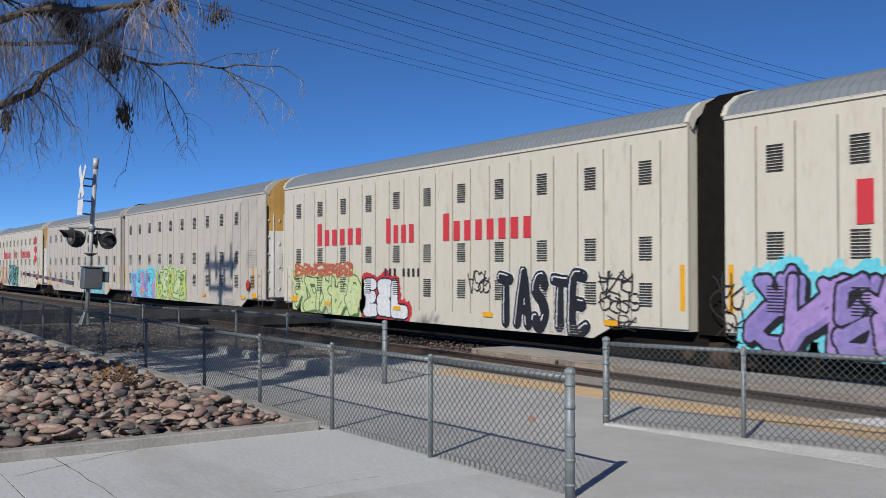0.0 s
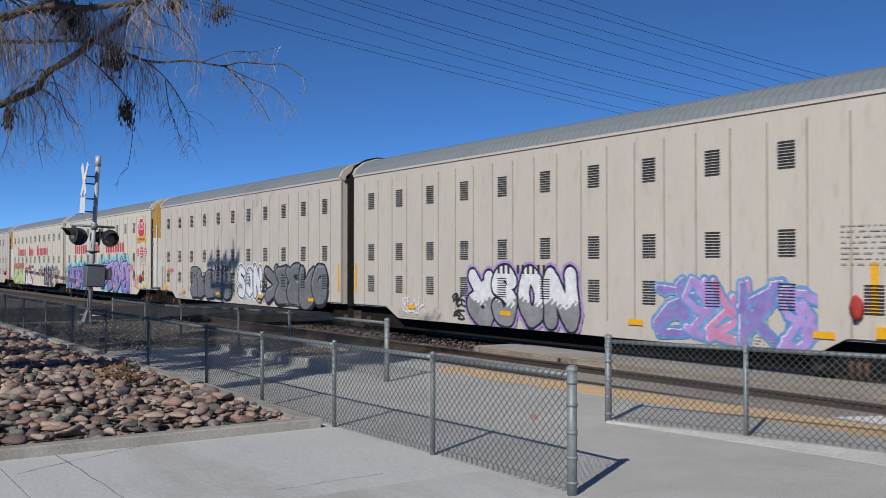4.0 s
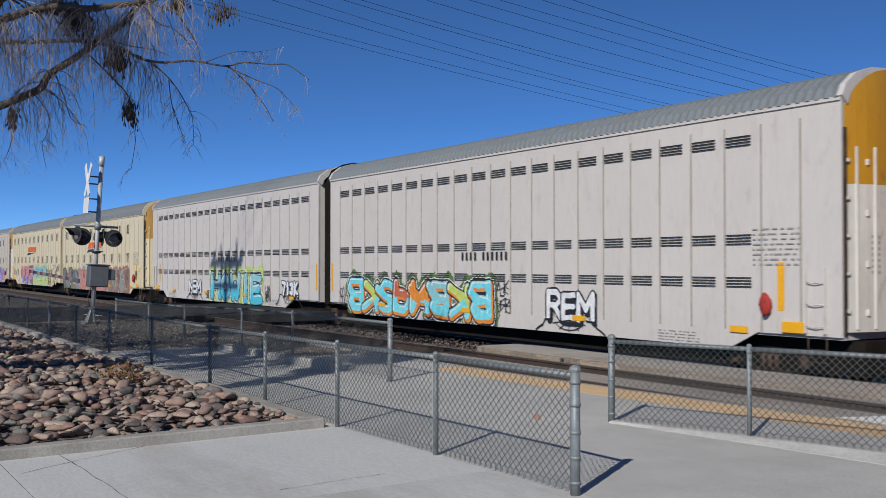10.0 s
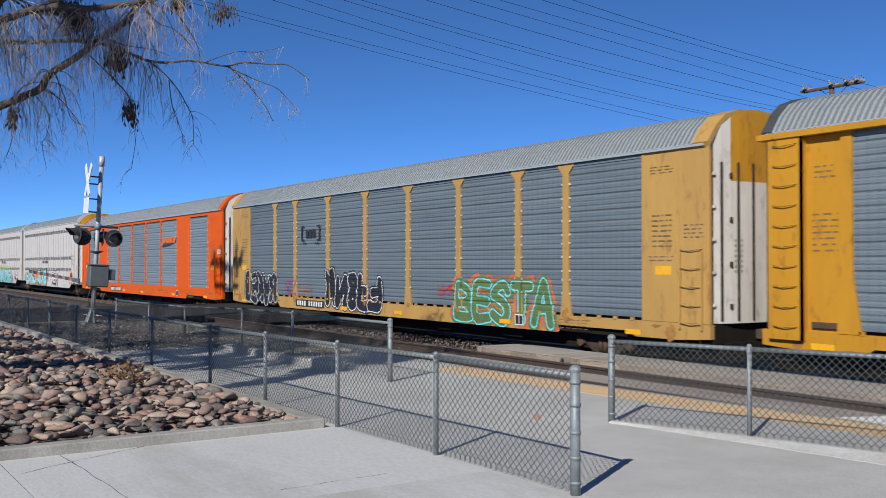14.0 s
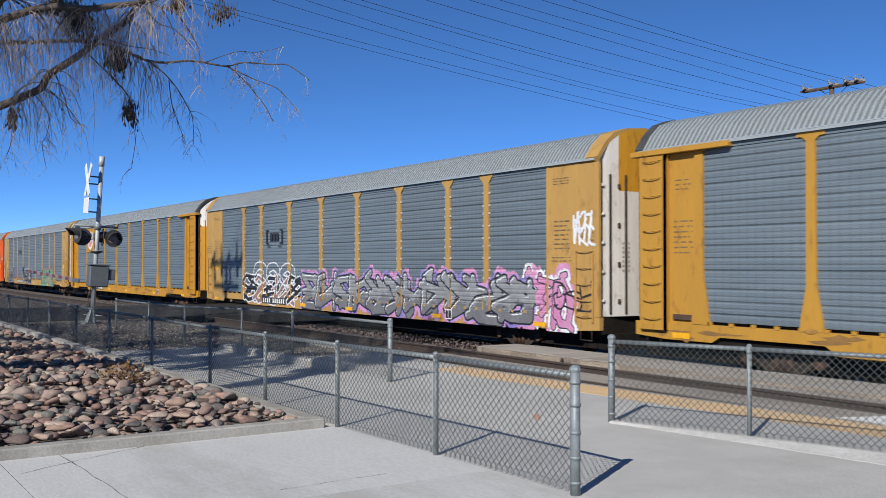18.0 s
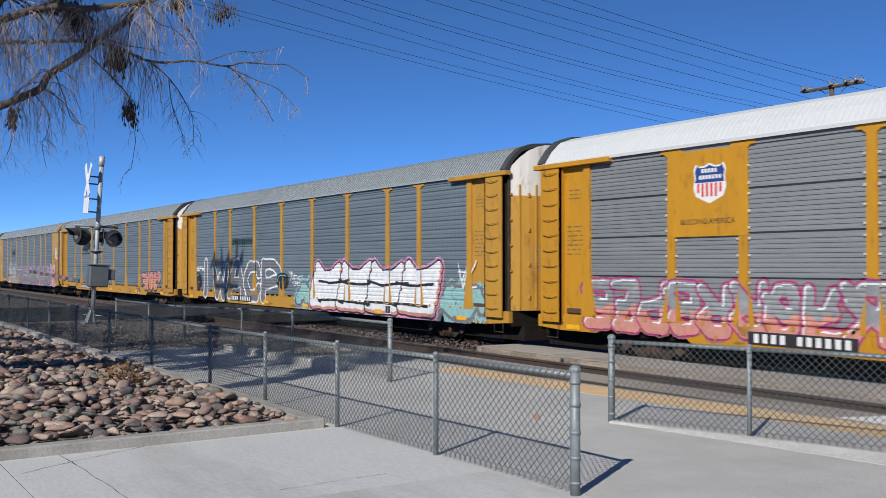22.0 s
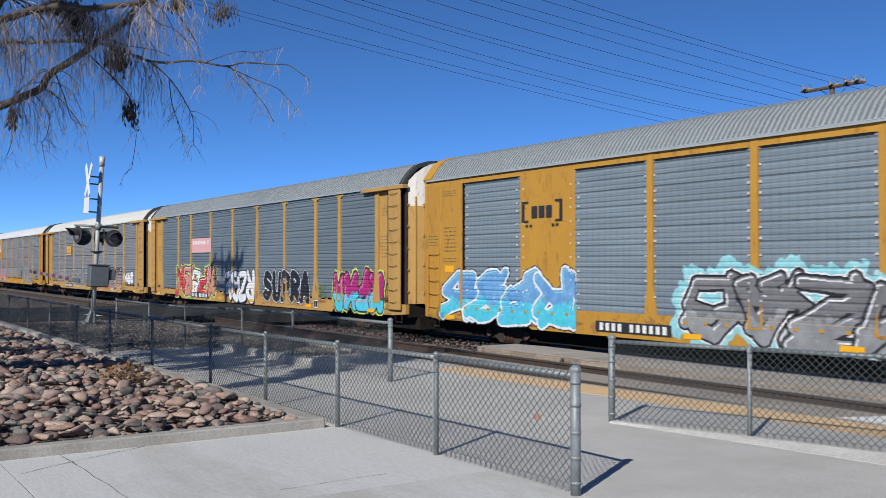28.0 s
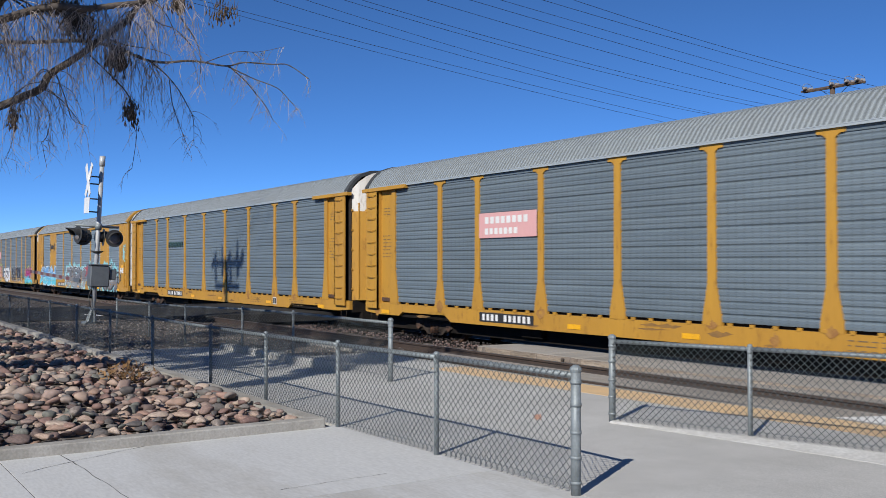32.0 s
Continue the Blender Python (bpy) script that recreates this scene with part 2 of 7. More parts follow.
build_bed()


# ---- fences ----
def chain_mesh(length, height, dx, dz, r):
    """Woven wire diamonds filling a rectangle in the x-z plane."""
    bm = bmesh.new()
    slope = dz / dx
    n = int((length + height / slope) / dx) + 2

    def wire(x0, sgn, side):
        lo, hi = 0.0, height
        a, b = x0, x0 + sgn * height / slope
        za, zb = 0.0, height
        for cut in (0.0, length):
            if (a - cut) * (b - cut) < 0:
                t = (cut - a) / (b - a)
                inside_a = 0 <= a <= length
                if inside_a:
                    b, zb = cut, za + (zb - za) * t
                else:
                    a, za = cut, za + (zb - za) * t
        if max(a, b) > length + 1e-4 or min(a, b) < -1e-4 or abs(zb - za) < 0.01:
            return
        tube(bm, (a, side, za), (b, side, zb), r, seg=4, cap=False)
    for i in range(-n, n):
        wire(i * dx, 1, r)
        wire(i * dx + dx / 2, -1, -r)
    for i in range(int(length / dx)):
        tube(bm, (i * dx + 0.01, 0, 0.0), (i * dx + dx / 2, 0, -0.022), r, seg=4, cap=False)
    me = bpy.data.meshes.new("wire_mesh")
    bm.to_mesh(me)
    bm.free()
    me.materials.append(WIRE)
    return me


MESHES = {}


def fence_post(parent, x, y, z, h, r, ball=False):
    bm = bmesh.new()
    tube(bm, (0, 0, -0.05), (0, 0, h), r, seg=12)
    bmesh.ops.create_uvsphere(bm, u_segments=10, v_segments=6, radius=r * (1.22 if ball else 1.1), matrix=Matrix.Translation((0, 0, h)) @ Matrix.Diagonal((1, 1, 0.8, 1)))
    p = part("post", bm, STEEL, parent)
    p.location = (x, y, z)
    for k in ((0.1, 0.3, 0.5, 0.72, 0.9) if ball else (0.93,)):
        band = part("band", tube(bmesh.new(), (0, 0, h * k - 0.012), (0, 0, h * k + 0.012), r * 1.14, seg=12), STEEL, p)
    return p


def fence(label, points, h=0.885, dx=0.073, ends=()):
    """points: plan points of the posts, with the ground's height."""
    x0, y0, z0 = points[0]
    f = empty("chain_link_fence", pose(x0, y0, z0), label, "fence", "chain-link fences")
    for i, (x, y, z) in enumerate(points):
        big = i in ends
        fence_post(f, x - x0, y - y0, z - z0, h + (0.012 if big else 0.0), 0.037 if big else 0.024, big)
    for (xa, ya, za), (xb, yb, zb) in zip(points, points[1:]):
        a, b = Vector((xa - x0, ya - y0, za - z0)), Vector((xb - x0, yb - y0, zb - z0))
        part("top_rail", tube(bmesh.new(), a + Vector((0, 0, h - 0.03)), b + Vector((0, 0, h - 0.03)), 0.021, seg=10), STEEL, f)
        part("tension_wire", tube(bmesh.new(), a + Vector((0, 0, 0.07)), b + Vector((0, 0, 0.07)), 0.003, seg=4), STEEL, f)
        d = b - a
        r = 0.0030 if max(xa, xb) > -12 else 0.0019
        key = round(d.length, 2), dx, r
        if key not in MESHES:
            MESHES[key] = chain_mesh(key[0] - 0.03, h - 0.045, dx, dx * 0.95, r)
        m = part("wire_mesh", MESHES[key], None, f)
        n = Vector((d.y, -d.x, 0)).normalized()
        m.location = a + Vector((0.0, 0, 0.045)) + d.normalized() * 0.015 + n * (0.028 if n.y < 0 else -0.028)
        m.rotation_euler = (0, -math.atan2(d.z, math.hypot(d.x, d.y)), math.atan2(d.y, d.x))
    return f


def on_ground(x, y):
    return (x, y, level(x))


fence("galvanised chain-link fence on the concrete paving and along the kerb", [on_ground(x, 4.585) for x in (-5.25, -7.09, -8.98, -10.88, -12.8, -15.5, -18.14, -20.8, -23.46, -26.1, -28.9, -31.5)], ends=(0,))
fence("galvanised chain-link fence on a low concrete kerb by the platform", [(-7.58, 7.13, 0.73), (-6.08, 7.50, 0.74), (-4.58, 7.87, 0.75), (-3.08, 8.24, 0.755), (-1.2, 8.50, 0.755)], ends=(0,))
fence("galvanised chain-link fence in the shade before the tracks", [(-12.25, 7.12, 0.69), (-15.7, 7.13, 0.69), (-18.1, 7.13, 0.67), (-20.9, 6.9, 0.62), (-23.6, 6.9, 0.60), (-26.6, 6.9, 0.60)], ends=(0,))


# ---- the train: surfaces ----
def placed(u):
    return pose(u, CENTRE, 0)


STEELGREY = material("galvanised_panel", (0.172, 0.214, 0.245), 0.5, 0.15, (0.125, 0.158, 0.185), 0.9, 60, 0.1, 0.08, 0.003, (0.35, 1, 3.0), 0.08)
BLUEGREY = material("bright_blue_grey_panel", (0.225, 0.275, 0.315), 0.5, 0.15, (0.165, 0.21, 0.245), 0.9, 60, 0.1, 0.08, 0.003, (0.35, 1, 3.0), 0.08)
NEWGREY = material("newer_galvanised_panel", (0.245, 0.255, 0.265), 0.5, 0.15, (0.185, 0.195, 0.20), 0.9, 60, 0.1, 0.08, 0.003, (0.35, 1, 3.0), 0.06)
ROOFGREY = material("galvanised_roof", (0.26, 0.29, 0.31), 0.5, 0.2, (0.215, 0.24, 0.26), 0.5, 70, -0.2, 0.05, 0.003)
ROOFZINC = material("bright_zinc_roof", (0.44, 0.485, 0.505), 0.42, 0.25, (0.37, 0.405, 0.42), 0.8, 70, -0.1, 0.05, 0.003)
# darker zinc for the rib valleys: shade between ribs as colour
ROOFFOLD = material("shaded_roof_fold", (0.17, 0.19, 0.20), 0.7, 0.0, (0.125, 0.14, 0.15), 2.5, 40, 0.2, 0.1, 0.003)
ROOFEND = material("dark_roof_flap", (0.06, 0.065, 0.07), 0.8, 0.0, (0.03, 0.032, 0.035), 2.5, 40, 0.2, 0.1, 0.003)
SEAM = material("dirty_seam", (0.36, 0.325, 0.28), 0.8, 0, (0.23, 0.205, 0.175), 2.0, 30, 0.3, 0.05, 0.003)
ROOFDARK = material("dull_zinc_roof", (0.31, 0.315, 0.32), 0.42, 0.45, (0.24, 0.245, 0.25), 0.5, 70, -0.2, 0.05, 0.003)
ROOFWHITE = material("white_roof", (0.57, 0.585, 0.59), 0.6, 0.0, (0.49, 0.505, 0.51), 0.5, 40, -0.3, 0.0, speckle=0.2)
ROOFCREAM = material("grey_white_roof", (0.58, 0.58, 0.54), 0.6, 0.0, (0.50, 0.50, 0.46), 0.5, 40, -0.3, 0.0, speckle=0.2)
YELLOW = car_paint("yellow_paint", (0.50, 0.268, 0.04), (0.20, 0.09, 0.04), 0.4, patchy=0.0)
TAN = car_paint("faded_yellow_paint", (0.485, 0.29, 0.085), (0.22, 0.12, 0.06), 0.4, patchy=0.0)
GOLD = car_paint("deep_yellow_paint", (0.54, 0.265, 0.018), (0.22, 0.09, 0.03), 0.45, patchy=0.0)
ORANGE = car_paint("orange_paint", (0.70, 0.100, 0.004), (0.30, 0.06, 0.015), 0.30, 0.58)
WHITE = car_paint("white_car_paint", (0.66, 0.62, 0.53), (0.34, 0.27, 0.20), 0.30)
DULLWHITE = car_paint("grey_white_car_paint", (0.57, 0.52, 0.46), (0.33, 0.28, 0.23), 0.32)
CREAM = car_paint("cream_car_paint", (0.68, 0.60, 0.42), (0.40, 0.30, 0.18), 0.26)
PALEGREY = car_paint("pale_grey_paint", (0.59, 0.555, 0.53), (0.40, 0.36, 0.33), 0.28)
DOORWHITE = car_paint("white_door_paint", (0.70, 0.69, 0.66), (0.26, 0.19, 0.13), 0.5, patchy=0.1)
TAPE = material("yellow_reflector", (0.85, 0.42, 0.01), 0.4, 0, (0.72, 0.36, 0.02), 4, 40, 0.3, 0.0)
BELLOWS = material("black_rubber_bellows", (0.007, 0.0065, 0.006), 0.8, 0, (0.013, 0.011, 0.009), 3, 30, 0.3, 0.2, 0.004)
DUSTY = material("dusty_cast_steel", (0.075, 0.057, 0.045), 0.9, 0, (0.03, 0.025, 0.022), 4, 30, 0.4, 0.3, 0.004)
RUST = material("rusty_steel", (0.13, 0.07, 0.045), 0.85, 0, (0.06, 0.045, 0.04), 4, 30, 0.4, 0.3, 0.004)
STAINRUST = material("rust_stained_paint", (0.24, 0.105, 0.035), 0.8, 0, (0.40, 0.21, 0.05), 5, 30, 0.3, 0.1, 0.002)
STAINGRIME = material("grimy_paint", (0.30, 0.155, 0.035), 0.8, 0, (0.17, 0.095, 0.04), 4, 30, 0.2, 0.1, 0.002)
STENCIL = material("faded_stencil_paint", (0.26, 0.25, 0.24), 0.6, 0, (0.36, 0.34, 0.32), 3, 30, 0.3, 0.0)
FADED = material("faded_dark_stencil_paint", (0.13, 0.085, 0.05), 0.7, 0, (0.22, 0.15, 0.07), 6, 30, 0.3, 0.0)
SLOT = material("dark_vent_slot", (0.045, 0.043, 0.04), 0.8, 0, (0.03, 0.028, 0.026), 4, 30, 0.3, 0.0)
REDBAG = material("red_cloth", (0.42, 0.035, 0.02), 0.8, 0, (0.25, 0.02, 0.02), 9, 60, 0.4, 0.3, 0.004)


def perforate(m, dx=0.21, dz=0.052):
    """Columns of small punched slits across a panel."""
    n, l = m.node_tree.nodes, m.node_tree.links
    base = n["Principled BSDF"].inputs["Base Color"]
    src = base.links[0].from_socket
    tc, sep = n.new("ShaderNodeTexCoord"), n.new("ShaderNodeSeparateXYZ")
    l.new(tc.outputs["Object"], sep.inputs[0])
    tests = []
    for axis, step, share in (("X", dx, 0.30), ("Z", dz, 0.38)):
        d, f, c = n.new("ShaderNodeMath"), n.new("ShaderNodeMath"), n.new("ShaderNodeMath")
        d.operation, f.operation, c.operation = "DIVIDE", "FRACT", "LESS_THAN"
        d.inputs[1].default_value, c.inputs[1].default_value = step, share
        l.new(sep.outputs[axis], d.inputs[0])
        l.new(d.outputs[0], f.inputs[0])
        l.new(f.outputs[0], c.inputs[0])
        tests.append(c)
    both, patch, mul, mix = n.new("ShaderNodeMath"), n.new("ShaderNodeTexNoise"), n.new("ShaderNodeMath"), n.new("ShaderNodeMix")
    both.operation = mul.operation = "MULTIPLY"
    patch.inputs["Scale"].default_value = 1.7
    faint = n.new("ShaderNodeMath")
    faint.operation, faint.inputs[1].default_value = "MULTIPLY", 0.55
    l.new(patch.outputs["Fac"], faint.inputs[0])
    l.new(tc.outputs["Object"], patch.inputs["Vector"])
    l.new(tests[0].outputs[0], both.inputs[0])
    l.new(tests[1].outputs[0], both.inputs[1])
    l.new(both.outputs[0], mul.inputs[0])
    l.new(faint.outputs[0], mul.inputs[1])
    mix.data_type = "RGBA"
    l.new(mul.outputs[0], mix.inputs["Factor"])
    l.new(src, mix.inputs["A"])
    mix.inputs["B"].default_value = (0.05, 0.055, 0.06, 1)
    l.new(mix.outputs["Result"], base)


perforate(STEELGREY)
perforate(BLUEGREY)
dull(BELLOWS, SLOT, RUST, DUSTY)
dull(ORANGE, YELLOW, TAN, GOLD, level=0.22)


def spray(name, colour, other=None):
    """Spray paint: two tones that blend into one another and a little overspray."""
    return material(name, colour, 0.45, 0.0, other or tuple(c * 0.7 for c in colour), 1.3, 7.0, 0.1, 0.03, 0.002)


BLACK = spray("black_spray", (0.012, 0.012, 0.014), (0.03, 0.03, 0.035))
SNOW = spray("white_spray", (0.78, 0.78, 0.78), (0.62, 0.64, 0.68))
GREYSPRAY = spray("dark_grey_spray", (0.19, 0.19, 0.195), (0.13, 0.13, 0.14))
PALECYAN = spray("pale_cyan_spray", (0.30, 0.56, 0.60), (0.20, 0.50, 0.55))
SILVER = spray("silver_spray", (0.33, 0.34, 0.35), (0.16, 0.165, 0.17))
PURPLE = spray("purple_spray", (0.19, 0.15, 0.42), (0.31, 0.25, 0.52))
LILAC = spray("lilac_spray", (0.42, 0.30, 0.62), (0.34, 0.22, 0.5))
CYAN = spray("cyan_spray", (0.08, 0.55, 0.68), (0.25, 0.68, 0.75))
AQUA = spray("aqua_spray", (0.22, 0.46, 0.49), (0.28, 0.44, 0.40))
LIME = spray("lime_spray", (0.42, 0.58, 0.16), (0.58, 0.62, 0.12))
PALELIME = spray("pale_green_spray", (0.52, 0.62, 0.24), (0.60, 0.66, 0.40))
OLIVE = spray("olive_green_spray", (0.07, 0.14, 0.045), (0.13, 0.20, 0.075))
RED = spray("red_spray", (0.60, 0.04, 0.04), (0.45, 0.03, 0.04))
RUSTRED = spray("rust_red_spray", (0.42, 0.10, 0.04), (0.55, 0.16, 0.08))
SALMON = spray("salmon_spray", (0.62, 0.26, 0.20), (0.45, 0.22, 0.18))
PINK = spray("pink_spray", (0.52, 0.17, 0.36), (0.60, 0.33, 0.47))
MAGENTA = spray("magenta_spray", (0.40, 0.02, 0.14), (0.30, 0.02, 0.16))
BLUE = spray("blue_spray", (0.06, 0.20, 0.48), (0.20, 0.42, 0.66))
SKYBLUE = spray("light_blue_spray", (0.10, 0.42, 0.68), (0.06, 0.55, 0.60))
ORANGESPRAY = spray("orange_spray", (0.72, 0.16, 0.03), (0.66, 0.30, 0.04))
BROWN = spray("brown_spray", (0.20, 0.13, 0.11), (0.32, 0.18, 0.14))
STRAW = spray("straw_spray", (0.66, 0.58, 0.22), (0.55, 0.45, 0.15))
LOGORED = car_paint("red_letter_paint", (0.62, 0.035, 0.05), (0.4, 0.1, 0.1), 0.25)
LOGOORANGE = car_paint("orange_letter_paint", (0.75, 0.14, 0.01), (0.45, 0.12, 0.05), 0.2)
LOGOBLACK = car_paint("black_letter_paint", (0.02, 0.02, 0.022), (0.10, 0.09, 0.08), 0.2)
LOGOGREEN = car_paint("dark_green_letter_paint", (0.03, 0.075, 0.06), (0.10, 0.10, 0.09), 0.2)
LOGOBLUE = car_paint("blue_letter_paint", (0.015, 0.05, 0.22), (0.10, 0.09, 0.12), 0.15)
LOGOWHITE = car_paint("white_letter_paint", (0.75, 0.75, 0.74), (0.40, 0.36, 0.32), 0.25)
LOGOPINK = car_paint("faded_red_board", (0.66, 0.33, 0.33), (0.62, 0.45, 0.42), 0.4)

TRAIN, WHEELS = [], []
SIDE = -1.5                                   # the train's near side, across the wagon


# ---- lettering bars, badges and spray-painted pieces, all flat on the near side ----
def flat(bm, pts, y, mat=0):
    """Adds one flat outline, (x, z) points, facing the near side."""
    f = bm.faces.new([bm.verts.new((px, y, pz)) for px, pz in pts])
    f.normal_update()
    if f.normal.y > 0:
        f.normal_flip()
    f.material_index = mat
    return f


def plate(bm, x0, x1, z0, z1, y, mat=0, lean=0.0):
    flat(bm, [(x0, z0), (x1, z0), (x1 + lean, z1), (x0 + lean, z1)], y, mat)


def bars(car, name, words, x0, x1, z0, z1, mat, y=None, lean=0.0, caps=0.0, label="", gap=0.22):
    """Words as plain bars: one bar a letter, a space between words; caps: by how much each first bar is taller."""
    bm = bmesh.new()
    count = sum(words) + 0.9 * (len(words) - 1)
    step = (x1 - x0) / count
    x = x0
    for w in words:
        for i in range(w):
            h = (z1 - z0) * (caps if caps and i == 0 else 0)
            plate(bm, x + step * gap / 2, x + step * (1 - gap / 2), z0, z1 + h, SIDE - 0.022 if y is None else y, 0, lean)
            x += step
        x += step * 0.9
    p = part(name, bm, mat, car, label)
    p["kind"] = "stuff"
    return p


def stencils(car, x0, x1, z0, z1, rows, seed, mat=LOGOBLACK, y=None):
    """Small data lettering, too small to read: rows of thin bars."""
    rng = random.Random(seed)
    bm = bmesh.new()
    h = (z1 - z0) / rows
    for r in range(rows):
        x = x0
        while x < x1 - 0.03:
            w = rng.uniform(0.05, 0.22)
            plate(bm, x, min(x1, x + w), z1 - (r + 0.50) * h, z1 - (r + 0.25) * h, SIDE - 0.022 if y is None else y)
            x += w + rng.uniform(0.03, 0.1)
    p = part("data_lettering", bm, mat, car)
    p["kind"] = "stuff"
    return p


def stroke(bm, pts, width, y, mat=0, taper=0.0):
    """Adds a flat ribbon along a line of (x, z) points with square ends."""
    n = len(pts)
    left, right = [], []
    for i, (x, z) in enumerate(pts):
        ax, az = pts[max(0, i - 1)]
        bx, bz = pts[min(n - 1, i + 1)]
        dx, dz = bx - ax, bz - az
        d = math.hypot(dx, dz) or 1
        w = width / 2 * (1 - taper * i / max(1, n - 1))
        ex = (width * 0.35 if i == n - 1 else -width * 0.35 if i == 0 else 0) * (1 - taper)
        x, z = x + dx / d * ex, z + dz / d * ex
        left.append(bm.verts.new((x - dz / d * w, y - 0.00004 * i, z + dx / d * w)))
        right.append(bm.verts.new((x + dz / d * w, y - 0.00004 * i, z - dx / d * w)))
    for i in range(n - 1):
        f = bm.faces.new((left[i], left[i + 1], right[i + 1], right[i]))
        f.normal_update()
        if f.normal.y > 0:
            f.normal_flip()
        f.material_index = mat


def arc(cx, cz, rx, rz, a0, a1, n=8):
    return [(cx + rx * math.cos(radians(a0 + (a1 - a0) * i / n)), cz + rz * math.sin(radians(a0 + (a1 - a0) * i / n))) for i in range(n + 1)]


# letter skeletons on a grid of eight by eight: strokes parted by a bar, points as column and row
GLYPHS = {"A": "00 38 58 80|13 73", "B": "00 08 58 76 54 04|54 82 70 00", "C": "76 68 28 05 03 20 60 72", "D": "00 08 48 75 73 40 00", "E": "78 08 00 80|04 64",
          "F": "88 08 00|04 64", "G": "76 58 28 05 03 20 60 74 44", "H": "00 08|80 88|04 84", "I": "40 48", "J": "02 20 50 73 78|38 88", "K": "00 08|78 04 80", "L": "08 00 80",
          "M": "00 08 43 88 80", "N": "00 08 80 88", "O": "40 12 16 48 76 72 40", "P": "00 08 58 86 74 03", "R": "00 08 58 86 54 04|34 80", "S": "77 58 28 06 25 54 72 50 20 01",
          "T": "08 88|48 40", "U": "08 02 20 60 82 88", "V": "08 40 88", "W": "08 20 45 60 88", "X": "00 88|08 80", "Y": "08 43 88|43 40", "Z": "08 88 00 80",
          "^": "08 45 88|06 86|04 84|02 82|00 80", "~": "06 24 43 64 86", "[": "72 12 10", "1": "26 48 40", "3": "07 48 76 44 72 40 01", "7": "08 88 30"}


def glyph(ch, rng, busy=False):
    """The strokes of a character; a star gives an invented sign, a letter's form turned over so that it spells nothing."""
    turned = ch == "*"
    text = GLYPHS[rng.choice("RKESNBFGPAZ") if turned else ch]
    lines = [[(int(p[0]) / 8, int(p[1]) / 8) for p in s.split()] for s in text.split("|")]
    if turned:
        way = rng.choice((0, 1, 1, 2))
        lines = [[(1 - x if way < 2 else x, 1 - z if way > 0 else z) for x, z in s] for s in lines]
        if rng.random() < 0.6:
            a = rng.choice((0.0, 0.25, 0.75, 1.0))
            lines.append([(a, rng.uniform(0.2, 0.5)), (0.5, rng.uniform(0.3, 0.7)), (1.15 - a * 1.3, rng.uniform(0.6, 1.05))])
    if turned and busy:
        a, b = rng.uniform(-0.1, 0.4), rng.uniform(0.6, 1.2)
        lines.append([(a, rng.uniform(-0.05, 0.3)), (b, rng.uniform(0.35, 0.8)), (b - 0.3, rng.uniform(0.8, 1.1))])
        lines.append([(b, rng.uniform(0.7, 1.0)), (b + 0.35, rng.uniform(0.4, 0.7)), (b + 0.1, rng.uniform(0.0, 0.3))])
    return lines


def rounded(pts):
    """A smooth line through the points."""
    out, n = [], len(pts)
    for i in range(n - 1):
        p = [pts[max(0, i - 1)], pts[i], pts[i + 1], pts[min(n - 1, i + 2)]]
        for k in range(4):
            t = k / 4
            out.append(tuple(0.5 * (2 * p[1][q] + (p[2][q] - p[0][q]) * t + (2 * p[0][q] - 5 * p[1][q] + 4 * p[2][q] - p[3][q]) * t * t
                                    + (3 * p[1][q] - p[0][q] - 3 * p[2][q] + p[3][q]) * t ** 3) for q in (0, 1)))
    return out + [pts[-1]]


def carrier_face(xs, zs):
    """Depth of the paint on a smooth wagon side: one plane."""
    return np.zeros(len(xs), int), lambda zone, z: SIDE - 0.021


def rack_face(car):
    """Depth of the paint on an autorack: over its sill, posts, closed panels and the ribs of its side panels."""
    kind, style = car["rack"], car["ribs"]
    posts = {"P": (-4.20, -1.32, 1.48, 4.30)}.get(kind, POST_LINES)
    shut = ((-8.98, -6.78), (7.02, 9.10)) if kind == "P" else ()
    base, top = (1.26, 4.79) if kind == "P" else (1.20, 4.85)
    prof = panel_profile(0, top - base, style)
    pz, py = [z + base for y, z in prof], [y for y, z in prof]

    def face(xs, zs):
        zone = np.zeros(len(xs), int)
        for p in posts:
            zone[abs(xs - p) < 0.13] = 1
        for a, b in shut:
            zone[(xs > a) & (xs < b)] = 2
        zone[abs(xs) > 11.75] = 2

        def depth(zone, z):
            if z < 1.14:
                return SIDE - 0.0195
            if zone == 1:
                return SIDE - 0.029
            if zone == 2 or z < base + 0.01:
                return SIDE - 0.016
            return SIDE + 0.011 + float(np.interp(z, pz, py))
        return zone, depth
    return face


def shifted(field, dz, dx):
    """The field moved by whole cells, its border repeated."""
    a, b = abs(dz), abs(dx)
    wide = np.pad(field, ((a, a), (b, b)), mode="edge")
    return wide[a - dz:a - dz + field.shape[0], b - dx:b - dx + field.shape[1]]


